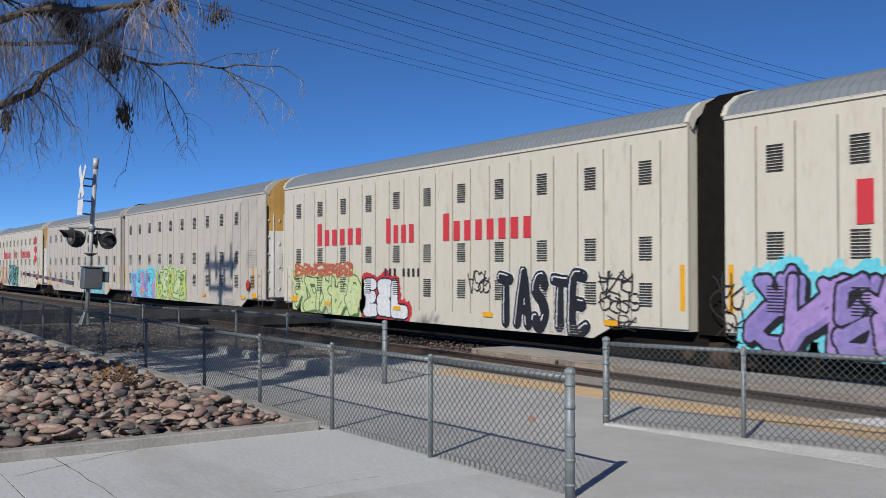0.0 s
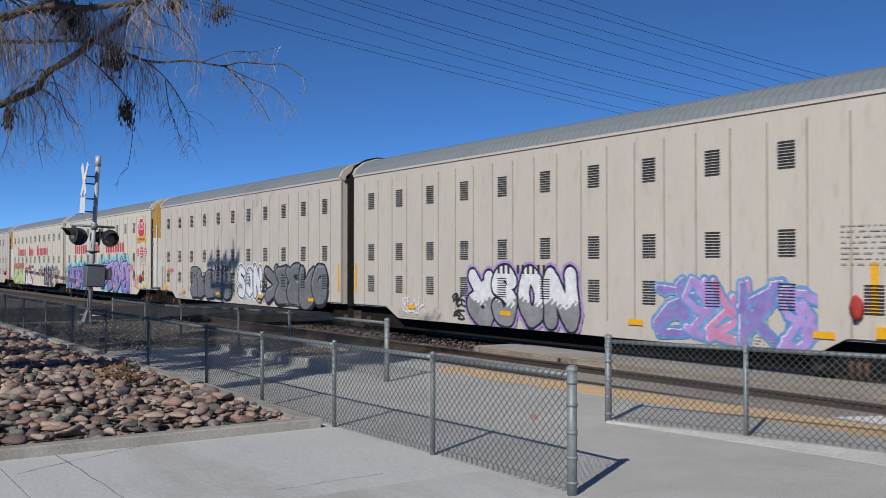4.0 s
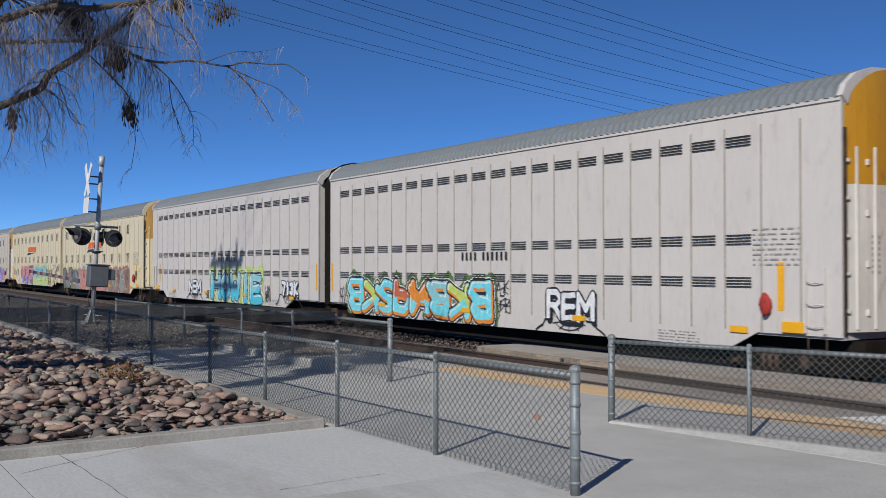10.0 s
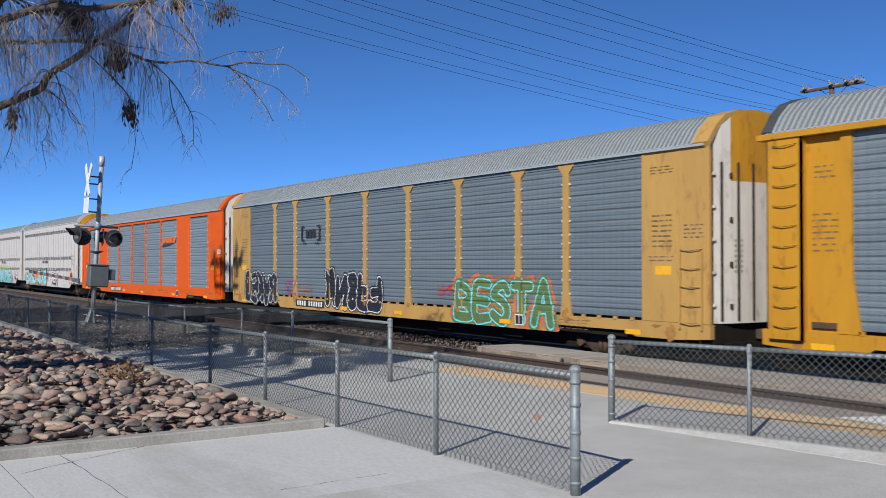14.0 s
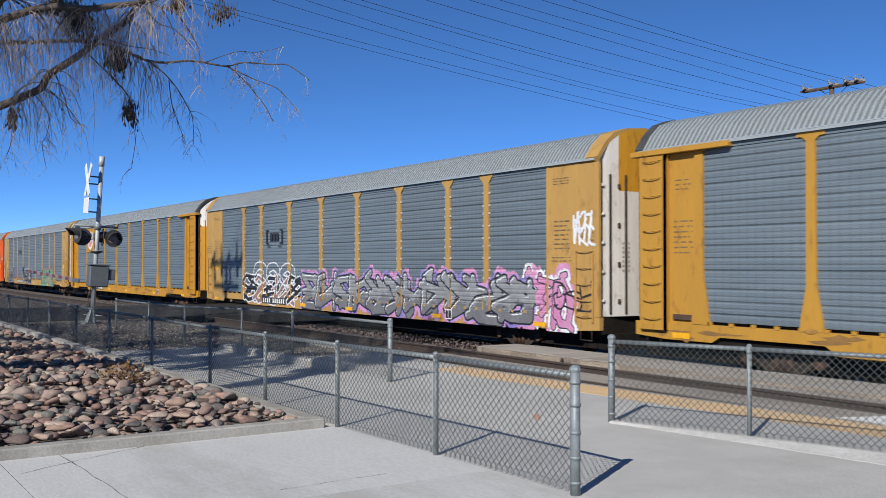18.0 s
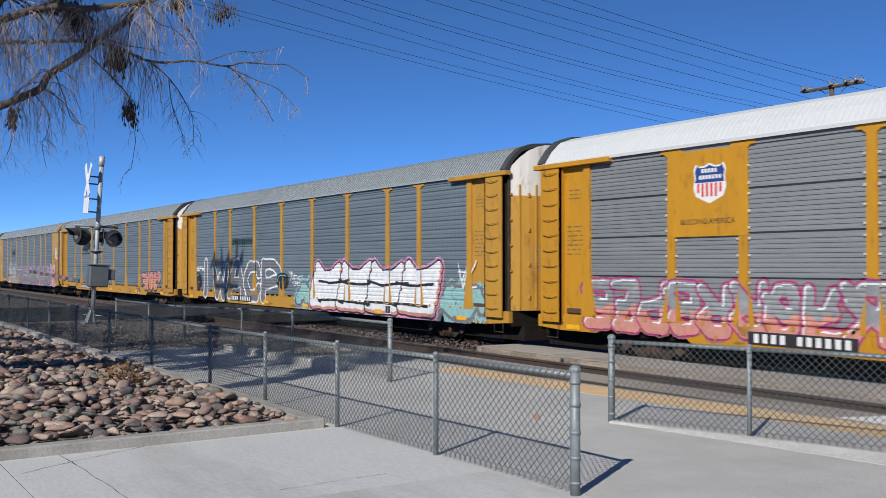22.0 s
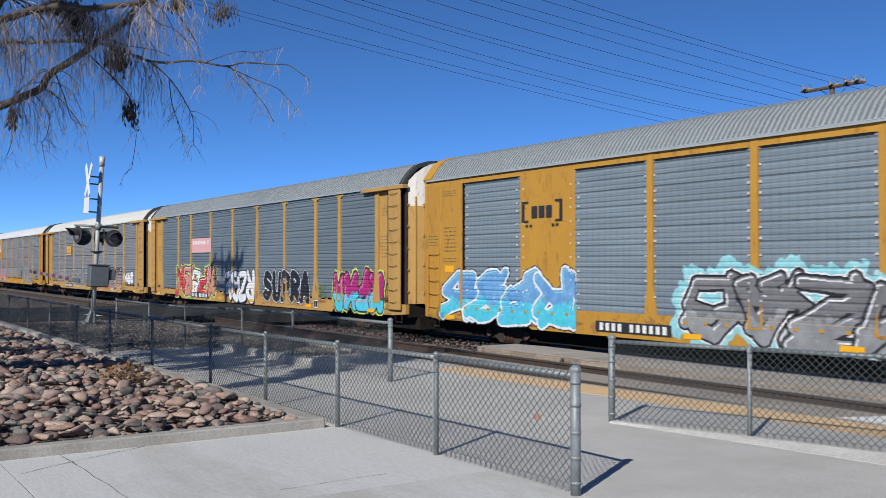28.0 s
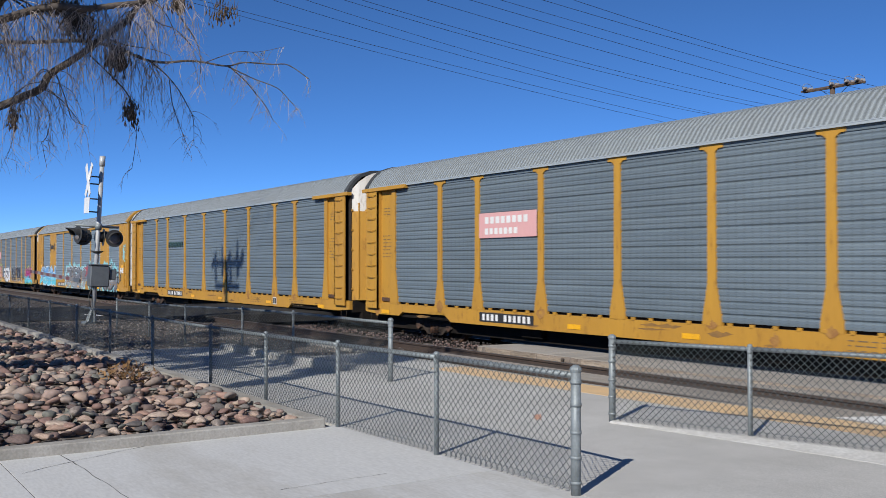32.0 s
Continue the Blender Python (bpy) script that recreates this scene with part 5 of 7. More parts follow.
flat(bm, [(8.55 + 0.74 * math.cos(radians(22.5 + 45 * i)), 4.45 + 0.70 * math.sin(radians(22.5 + 45 * i))) for i in range(8)], SIDE - 0.024, 1)
flat(bm, [(8.55 + 0.64 * math.cos(radians(22.5 + 45 * i)), 4.45 + 0.61 * math.sin(radians(22.5 + 45 * i))) for i in range(8)], SIDE - 0.026, 0)
flat(bm, [(7.68, 4.02), (9.35, 4.02), (9.5, 3.84), (9.38, 3.66), (8.5, 3.72), (7.72, 3.62), (7.82, 3.84)], SIDE - 0.030, 2)
part("badge", bm, [LOGORED, LOGOWHITE, TAPE, LOGOBLACK], c, "red octagonal badge with a yellow ribbon")
words(c, "125", 8.55, 4.40, 0.62, LOGOWHITE, SIDE - 0.034)
words(c, "ANNIVERSARY", 8.55, 3.78, 0.22, LOGOBLACK, SIDE - 0.036)
bm = bmesh.new()
for x in (7.85, 8.6, 9.3):
    r = 0.34 if x == 8.6 else 0.25
    flat(bm, arc(x, 3.12, r, r * 0.95, 22.5, 337.5, 7), SIDE - 0.022)
    for k in (-0.45, 0.0, 0.45):
        plate(bm, x - r * 0.6, x + r * 0.6, 3.10 + r * k - 0.03, 3.10 + r * k + 0.03, SIDE - 0.025, 1)
part("badge", bm, [LOGORED, LOGOWHITE], c, "three small red badges")
c = carrier(6, DULLWHITE, plain)
piece(c, "*****", -5.25, 0.05, 0.86, 2.2, [GREYSPRAY], BLACK, seed=22, style="bubble", weight=0.42, edge=0.06, drop=BLACK, glint=SILVER, lap=0.2)
piece(c, "SON", 0.95, 3.55, 0.95, 2.35, [SNOW], BLACK, seed=23, style="bubble", weight=0.40, edge=0.06, halo=SNOW, drop=BLACK, glint=SILVER, lap=0.1)
piece(c, "*****", 4.0, 9.65, 0.86, 2.4, [GREYSPRAY], BLACK, seed=24, style="bubble", weight=0.46, edge=0.07, drop=BLACK, glint=SILVER, lap=0.25)
tag(c, "***", -0.1, 0.5, 1.0, 1.35, LOGOBLACK, 222)
tag(c, "**", 3.2, 3.8, 0.80, 1.15, LOGOBLACK, 223, 0.05)
tag(c, "***", 3.45, 4.1, 1.25, 1.7, LOGOBLACK, 224, 0.05)
tag(c, "****", -9.0, -8.0, 2.0, 2.2, RED, 225, 0.02)
bars(c, "number_bar", (3, 6), -1.97, 0.18, 2.13, 2.37, LOGOBLACK, gap=0.55, y=SIDE - 0.026)
c = carrier(7, DULLWHITE, plain)
piece(c, "*SON", -3.7, 0.9, 0.74, 2.3, [SNOW, SNOW, SNOW], BLACK, cloud=LILAC, halo=LILAC, seed=25, style="bubble", weight=0.36, edge=0.07, drop=BLACK, blend=SILVER, lap=0.05, puff=0.11)
bars(c, "number_bar", (3, 6), -2.35, -0.2, 2.16, 2.40, LOGOBLACK, gap=0.55, y=SIDE - 0.026)
tag(c, "****", -7.3, -6.1, 0.9, 1.35, SNOW, 26, 0.045)
tag(c, "***", -4.5, -3.85, 1.2, 1.55, LOGOBLACK, 27, 0.05)
tag(c, "**", -4.45, -3.9, 0.78, 1.1, LOGOBLACK, 227, 0.05)
piece(c, "*****", 3.6, 7.6, 0.75, 2.1, [PURPLE, LILAC, PINK], BLUE, seed=28, glint=SNOW, style="wild", lap=0.3)
c = carrier(8, CREAM, "cream car carrier wagon with a ribbed grey roof and graffiti", roof_kind=RIBBED, top=5.3, door=(CREAM, TAN))
slanted_badge(c, -2.65, 1.35, 3.22, 3.92)
bars(c, "number_bar", (4, 6), -1.95, 0.2, 2.14, 2.36, LOGOBLACK, gap=0.55)
piece(c, "******", -5.6, -0.2, 1.25, 2.2, [SALMON, PINK], RUSTRED, seed=29, style="wild", weight=0.3, edge=0.03, worn=0.2, lap=0.3, cloud=SALMON, puff=0.08)
piece(c, "******", -5.2, -0.2, 0.74, 1.4, [LILAC, BROWN], PURPLE, seed=30, style="wild", weight=0.3, edge=0.03, worn=0.15, lap=0.3, layer=1)
piece(c, "****", 0.3, 6.0, 0.74, 2.2, [AQUA], BLUE, cloud=[STRAW, PALELIME], seed=31, style="wild", weight=0.28, edge=0.03, worn=0.12, blend=LIME, lap=0.15, puff=0.18)
tag(c, "***", 6.1, 7.2, 1.4, 1.95, LOGOBLACK, 32, 0.025)
tag(c, "****", 6.2, 7.5, 0.8, 1.35, LOGOBLACK, 232, 0.025)
piece(c, "JO", 7.95, 9.5, 0.90, 2.35, [CREAM], BLACK, seed=33, style="bubble", weight=0.2, edge=0.045, lap=0.2)
tag(c, "***", 9.6, 10.4, 1.9, 2.4, LOGOBLACK, 34, 0.04)
tag(c, "**", -8.2, -7.6, 1.4, 1.9, LOGOBLACK, 134)
c = carrier(9, CREAM, "cream car carrier wagon with ribbed grey roof and faded graffiti", roof_kind=RIBBED, top=5.3, door=(CREAM, TAN))
slanted_badge(c, -3.05, 1.05, 3.24, 3.92)
bars(c, "number_bar", (4, 6), -2.33, -0.27, 2.16, 2.38, LOGOBLACK, gap=0.55)
piece(c, "*****", -10.4, -5.6, 0.74, 2.1, [GREYSPRAY, SILVER, BROWN], BLACK, cloud=[STRAW, OLIVE], halo=OLIVE, seed=35, style="bubble", weight=0.44, edge=0.03, worn=0.12, lap=0.2, rim=0.03)
piece(c, "*****", -5.4, 1.8, 0.74, 2.05, [SALMON], BROWN, cloud=[AQUA, SALMON], seed=36, style="wild", weight=0.38, edge=0.03, worn=0.22, lap=0.2, layer=1)
piece(c, "******", 1.9, 7.2, 0.74, 2.2, [SILVER, BROWN], BROWN, cloud=[SALMON, BROWN], seed=37, style="bubble", weight=0.30, edge=0.035, worn=0.28, glint=STRAW, lap=0.3, puff=0.12, layer=2)
grey = "pale grey car carrier wagon with narrow vents and bright graffiti"
c = carrier(10, PALEGREY, grey, "wide", ("grey", MAX_ROOF, 0.21, 0.03, ROOFGREY), door=(DOORWHITE, GOLD))
bars(c, "number_bar", (4, 6), 0.0, 2.32, 2.54, 2.77, LOGOBLACK, gap=0.55)
piece(c, "NEM", -4.0, -2.3, 0.98, 1.68, [SNOW], BLACK, seed=38, weight=0.2, edge=0.035, drop=BLACK)
web(c, -3.15, 0.72, 0.98, 1.2, BLACK)
piece(c, "HOWIE", -0.8, 5.3, 0.74, 2.05, [PALECYAN], BLACK, cloud=[LIME, PALELIME], seed=39, weight=0.30, edge=0.05, glint=SNOW, blend=SKYBLUE, drop=BLACK, halo=SNOW, rim=0.03, lap=0.1, puff=0.26)
tag(c, "****", -1.5, -1.0, 0.8, 1.15, LOGOBLACK, 139, 0.03)
tag(c, "*****", 5.7, 6.2, 0.85, 1.5, LOGOBLACK, 140, 0.03)
piece(c, "713K", 7.35, 8.9, 1.15, 1.75, [SNOW], BLACK, seed=40, weight=0.26, edge=0.035, drop=BLACK, lap=0.1)
web(c, 8.05, 0.78, 1.22, 1.25, BLACK)
c = carrier(11, PALEGREY, grey, "wide", ("grey", MAX_ROOF, 0.21, 0.03, ROOFGREY), door=(DOORWHITE, GOLD))
bars(c, "number_bar", (4, 6), -2.21, 0.1, 2.53, 2.76, LOGOBLACK, gap=0.55)
piece(c, "********", -9.2, -0.7, 0.74, 1.95, [CYAN, LIME, CYAN, RUSTRED, ORANGESPRAY, PALECYAN, LIME], BLACK, cloud=OLIVE, seed=41, weight=0.30, edge=0.05, glint=SNOW, blend=CYAN, shade=ORANGESPRAY, halo=SNOW, rim=0.03, drop=BLACK, lap=0.15)
piece(c, "REM", 1.75, 3.5, 0.98, 1.75, [SNOW], BLACK, seed=42, weight=0.2, edge=0.04, drop=BLACK)
web(c, 2.6, 0.72, 1.02, 1.3, BLACK)
tag(c, "***", -0.45, 0.1, 1.55, 1.95, LOGOBLACK, 43, 0.025)
tag(c, "***", -0.4, 0.15, 1.1, 1.45, LOGOBLACK, 143, 0.025)
tag(c, "***", -9.9, -9.3, 1.0, 1.6, LOGOBLACK, 144, 0.025)

# the autoracks
c = autorack(0, "orange autorack wagon with grey corrugated panels", "P", ORANGE, panels=BLUEGREY, ends=("flush", "flush"), door=(ORANGE, DOORWHITE))
slanted_badge(c, 4.6, 7.0, 3.35, 3.85, OUT)
bars(c, "lettering_bar", (3,), 13.05, 13.5, 2.9, 3.12, LOGOWHITE, label="white lettering of plain bars", gap=0.3)
c = autorack(1, "faded yellow autorack wagon with grey panels and graffiti", "Y", TAN, ends=("flush", "flush"), door=(DOORWHITE, GOLD))
bracket_badge(c, -6.52, -4.88, 3.32, 3.90, LOGOBLACK, OUT)
piece(c, "*****", -12.3, -8.95, 0.80, 2.1, [BLACK], SNOW, seed=50, style="bubble", weight=0.40, edge=0.028, halo=BLACK, rim=0.05, lap=0.2)
piece(c, "*****", -4.4, -0.35, 0.78, 2.1, [BLACK], SNOW, seed=51, style="bubble", weight=0.34, edge=0.03, halo=BLACK, rim=0.05, cloud=BLACK, puff=0.07, lap=0.1)
piece(c, "BESTA", 4.1, 8.6, 0.78, 1.95, [OLIVE], CYAN, cloud=[RUSTRED, OLIVE], seed=52, style="bubble", weight=0.22, edge=0.04, lap=0.05)
tag(c, "***", -8.0, -7.0, 1.25, 1.75, MAGENTA, 53, 0.03)
tag(c, "***", -6.9, -5.7, 1.2, 1.65, BROWN, 153, 0.04)
tag(c, "***", 3.2, 4.0, 1.5, 1.8, RED, 154, 0.025)
c = autorack(2, "yellow autorack wagon with a shield badge and rust-stained panels", "T", GOLD)
part("badge_board", box(bmesh.new(), -9.0, -7.2, SIDE - 0.03, SIDE + 0.02, 3.25, 4.85, 0, 0.008), GOLD, c)
shield(c, -8.69, -7.38, 3.40, 4.68, SIDE - 0.034)
words(c, "BUILDING AMERICA", -4.05, 4.16, 0.43, LOGOBLACK, OUT)
piece(c, "******", -8.2, -4.85, 0.98, 2.05, [BLACK], GREYSPRAY, seed=54, style="wild", weight=0.26, edge=0.02, cloud=STRAW, puff=0.03, worn=0.2, lap=0.2)
c = autorack(3, "faded yellow autorack wagon covered with silver graffiti", "Y", TAN, ends=("flush", "flush"), door=(DOORWHITE, GOLD))
bracket_badge(c, -6.55, -4.88, 3.26, 3.86, LOGOBLACK, OUT)
piece(c, "*****", -9.0, -3.2, 0.80, 2.0, [BLACK, BROWN], SNOW, seed=55, style="wild", weight=0.20, edge=0.05, lap=0.3)
piece(c, "OOO", -7.9, -3.8, 1.55, 2.55, None, SNOW, seed=155, style="bubble", weight=0.34, edge=0.055, lap=0.15, layer=1)
piece(c, "***********", -2.8, 10.9, 0.76, 2.05, [SILVER], BLACK, seed=56, style="wild", weight=0.30, edge=0.05, cloud=[PINK, LILAC, PURPLE], glint=SNOW, blend=GREYSPRAY, lap=0.35, puff=0.14, layer=2)
piece(c, "***", 10.9, 12.6, 0.80, 2.1, [PINK], BLACK, seed=157, style="wild", weight=0.3, edge=0.03, cloud=[PINK, SNOW], lap=0.3, layer=1)
tag(c, "***", 12.0, 13.4, 1.3, 2.0, LOGOBLACK, 57, 0.05)
tag(c, "****", 12.8, 13.6, 2.9, 3.7, SNOW, 58, 0.07)
c = autorack(4, "yellow autorack wagon with grey corrugated panels", "T", YELLOW)
bm = bmesh.new()
for i in range(5):
    plate(bm, -6.9 + 0.12 * i, -5.9, 3.42 + i * 0.09, 3.47 + i * 0.09, OUT, 0, 0.05)
plate(bm, -5.85, -5.5, 3.35, 3.95, OUT, 0, 0.12)
plate(bm, -5.35, -4.85, 3.5, 3.95, OUT, 0, 0.06)
for i in range(14):
    plate(bm, -6.9 + i * 0.15, -6.8 + i * 0.15, 3.16, 3.26, OUT)
part("badge", bm, LOGOBLACK, c, "black badge of stripes and plain bars")
piece(c, "****", 7.65, 10.5, 0.98, 2.0, [SALMON], BLACK, seed=59, style="block", weight=0.30, edge=0.035, drop=BLACK, glint=PINK, lap=0.15)
piece(c, "O", 10.35, 11.15, 1.45, 2.15, [SALMON], BLACK, seed=159, style="bubble", weight=0.45, edge=0.04)
words(c, "R1", -1.65, 0.82, 0.26, LOGOBLACK, SIDE - 0.024)
c = autorack(5, "yellow autorack wagon with large white and dark graffiti", "T", YELLOW)
bars(c, "lettering_bar", (9,), -6.95, -4.5, 3.32, 3.58, LOGOGREEN, OUT, 0.05, gap=0.4)
piece(c, "IWACP", -11.3, -1.5, 0.80, 2.6, [GREYSPRAY], SNOW, seed=60, style="block", weight=0.24, edge=0.07, cloud=BLACK, puff=0.05, lap=0.05)
piece(c, "O", -1.9, -0.8, 1.45, 2.1, [BLACK], BLACK, seed=160, style="bubble", weight=0.5, edge=0.05, glint=CYAN, layer=1)
piece(c, "O", -11.9, -11.0, 1.2, 2.0, [BLACK], BLACK, seed=161, style="bubble", weight=0.5, edge=0.05, glint=CYAN, layer=1)
tag(c, "****", -11.7, -10.6, 2.1, 2.3, SNOW, 162, 0.035)
tag(c, "THE", -0.75, -0.35, 1.98, 2.14, SNOW, 163, 0.03)
tag(c, "MFK", -0.5, 0.35, 1.78, 1.98, SNOW, 164, 0.035)
tag(c, "CREW", -0.3, 0.5, 1.58, 1.74, SNOW, 165, 0.03)
piece(c, "**", 0.0, 2.4, 0.85, 1.75, [AQUA], BLACK, seed=166, style="wild", weight=0.5, edge=0.02, cloud=[AQUA, GREYSPRAY], puff=0.2, layer=1)
piece(c, "^^^^", 1.5, 10.2, 0.80, 2.6, [SNOW], BLACK, seed=61, style="block", weight=0.27, edge=0.055, halo=PINK, cloud=AQUA, puff=0.06, blend=SNOW, shade=SALMON, drop=BLACK, lean=0.22, lap=0.02, layer=2)
tag(c, "~~~~", 2.0, 9.9, 1.55, 1.95, BLACK, 161, 0.09)
tag(c, "[[[[", 1.9, 9.6, 0.95, 1.45, BLACK, 162, 0.09)
piece(c, "**", 9.7, 12.3, 0.85, 1.75, [AQUA], GREYSPRAY, seed=167, style="wild", weight=0.5, edge=0.02, cloud=[AQUA, GREYSPRAY], puff=0.2, layer=1)
tag(c, "**", 11.3, 12.2, 1.75, 2.5, SNOW, 62, 0.05)
c = autorack(6, "deep yellow autorack wagon with a white roof and a shield badge", "T", GOLD, "tiers", NEWGREY, ROOFWHITE, cap=DOORWHITE)
part("badge_board", box(bmesh.new(), -9.0, -7.0, SIDE - 0.03, SIDE + 0.02, 3.0, 4.85, 0, 0.008), GOLD, c)
shield(c, -8.42, -7.53, 3.70, 4.56, SIDE - 0.034)
words(c, "BUILDING AMERICA", -8.05, 3.27, 0.165, LOGOBLACK, SIDE - 0.034)
piece(c, "*********", -11.9, -3.95, 0.86, 2.1, [SILVER], MAGENTA, seed=64, style="block", weight=0.24, edge=0.035, cloud=BROWN, puff=0.05, blend=SALMON, glint=SNOW, worn=0.15, lap=0.1)
piece(c, "****", 4.1, 8.7, 0.86, 2.3, [NEWGREY], STRAW, seed=65, style="bubble", weight=0.40, edge=0.04, halo=BROWN, rim=0.04, worn=0.05, lap=0.15)
tag(c, "****", 3.15, 4.05, 1.2, 1.9, LOGOBLACK, 66, 0.035)
tag(c, "***", 9.4, 11.6, 1.4, 2.05, LOGOBLACK, 166, 0.03)
tag(c, "**", 11.9, 12.9, 1.2, 2.0, BROWN, 167, 0.05)
c = autorack(7, "faded yellow autorack wagon with a grey-white roof", "T", TAN, "tiers", NEWGREY, ROOFCREAM, cap=DOORWHITE)
bars(c, "badge", (3,), -6.54, -4.91, 3.30, 3.78, TAPE, OUT, label="yellow badge of plain bars", gap=0.2)
bm = bmesh.new()
plate(bm, -6.54, -4.91, 3.12, 3.22, OUT)
part("badge_line", bm, TAPE, c)
piece(c, "***", -8.7, -5.7, 1.15, 2.0, [SILVER], BLACK, seed=67, style="bubble", weight=0.3, edge=0.03, halo=SNOW, rim=0.03, lap=0.1)
piece(c, "*****", -4.6, 1.3, 1.0, 2.05, [NEWGREY], BLACK, seed=68, style="wild", weight=0.28, edge=0.03, halo=SNOW, rim=0.03, lap=0.2, layer=1)
tag(c, "**", 2.2, 3.0, 1.1, 1.7, LOGOBLACK, 170, 0.04)
tag(c, "***", 3.2, 4.2, 1.4, 2.2, LOGOBLACK, 171, 0.04)
piece(c, "***", 4.3, 6.0, 1.15, 2.0, None, BLACK, seed=172, style="wild", weight=0.16, edge=0.035, halo=SNOW, rim=0.03)
piece(c, "***", 5.9, 8.3, 0.95, 2.15, [NEWGREY, SILVER], BLACK, seed=69, style="bubble", weight=0.28, edge=0.05, halo=SNOW, rim=0.04, lap=0.25, shade=SALMON, layer=1)
tag(c, "****", 4.6, 8.7, 1.75, 2.25, LOGOBLACK, 173, 0.05)
tag(c, "***", 4.6, 6.2, 0.85, 1.1, RUSTRED, 174, 0.05)
piece(c, "***", 9.2, 11.1, 1.2, 1.98, [SNOW], BLACK, seed=169, style="bubble", weight=0.42, edge=0.04, lap=0.2, shade=SILVER)
c = autorack(8, "yellow autorack wagon with a faded red board and bright graffiti", "T", TAN)
bm = bmesh.new()
plate(bm, -6.95, -4.15, 3.0, 3.7, OUT)
board = part("faded_board", bm, LOGOPINK, c, "faded red board with pale bars")
bars(c, "lettering_bar", (8, 1), -6.75, -4.45, 3.40, 3.57, LOGOWHITE, OUT - 0.003, gap=0.3)
piece(c, "*****", -9.3, -3.6, 0.86, 2.25, [RED, SALMON, SNOW], BLACK, seed=70, style="wild", weight=0.28, edge=0.05, halo=LIME, lap=0.2, glint=SNOW)
piece(c, "****", -2.4, 1.1, 0.80, 2.15, [SNOW], BLACK, seed=71, style="bubble", weight=0.24, edge=0.05, drop=BLACK, lap=0.1, layer=1)
piece(c, "SUPRA", 2.15, 6.6, 0.90, 2.2, [BLACK], SNOW, seed=72, style="bubble", weight=0.34, edge=0.03, halo=BLACK, rim=0.03, lap=0.05)
piece(c, "****", 8.6, 12.2, 0.76, 2.2, [MAGENTA], BLACK, seed=73, style="block", weight=0.34, edge=0.05, cloud=LIME, puff=0.09, blend=SKYBLUE, glint=PINK, lap=0.1, layer=1)
tag(c, "**", 7.2, 7.9, 1.2, 1.7, OLIVE, 74, 0.06)
c = autorack(9, "yellow autorack wagon with closed panels, badge and grey graffiti", "P", YELLOW, panels=BLUEGREY, ends=("flush", "flush"), door=(DOORWHITE, DOORWHITE))
bracket_badge(c, -8.88, -7.22, 3.52, 4.08, LOGOBLACK, OUT)
piece(c, "****", -12.7, -7.0, 0.78, 2.25, [BLUE], SNOW, seed=75, style="wild", weight=0.32, edge=0.055, halo=BLACK, rim=0.03, cloud=BLACK, puff=0.05, blend=SKYBLUE, glint=PALECYAN, lap=0.1, lean=0.15)
piece(c, "****", -3.3, 2.6, 0.78, 2.2, [GREYSPRAY], BLACK, seed=76, style="wild", weight=0.30, edge=0.05, halo=SNOW, rim=0.03, cloud=[PALECYAN, PALECYAN], puff=0.22, glint=SNOW, blend=SILVER, lap=0.15, lean=0.15)
piece(c, "*****", 4.15, 10.7, 0.78, 2.2, [SILVER], BLACK, seed=77, style="wild", weight=0.34, edge=0.07, cloud=[PALECYAN, PALECYAN], puff=0.26, glint=SNOW, drop=BLACK, blend=GREYSPRAY, lap=0.15)
tag(c, "***", 12.55, 13.1, 2.6, 3.6, PALECYAN, 79, 0.10)
tag(c, "***", 11.9, 12.7, 1.85, 2.2, SNOW, 80, 0.07)
tag(c, "**", 2.9, 3.9, 1.5, 2.3, RED, 81, 0.09)
tag(c, "**", 11.0, 12.1, 1.2, 2.0, LOGOBLACK, 78, 0.08)
c = autorack(10, "yellow autorack wagon with plain blue-grey corrugated panels", "T", YELLOW)
bars(c, "lettering_bar", (9,), -6.95, -4.6, 3.34, 3.60, LOGOGREEN, OUT, 0.05, gap=0.4)
c = autorack(11, "yellow autorack wagon with a faded red board", "T", YELLOW)
bm = bmesh.new()
plate(bm, -7.0, -4.4, 3.15, 3.85, OUT)
part("faded_board", bm, LOGOPINK, c, "faded red board with pale bars")
bars(c, "lettering_bar", (8,), -6.75, -4.75, 3.55, 3.74, LOGOWHITE, OUT - 0.003, gap=0.3)
bars(c, "lettering_bar", (7,), -6.75, -5.2, 3.25, 3.42, LOGOWHITE, OUT - 0.003, gap=0.3)
autorack(12, "yellow autorack wagon with grey corrugated panels", "T", YELLOW)


# ---- axes of the view, used to lay out what hangs beside the camera ----
RIGHT, AHEAD = Vector((0.549, 0.8357, 0)), Vector((-0.8357, 0.549, 0))


def beside(right, up, ahead):
    return RIGHT * right + AHEAD * ahead + Vector((0, 0, up))


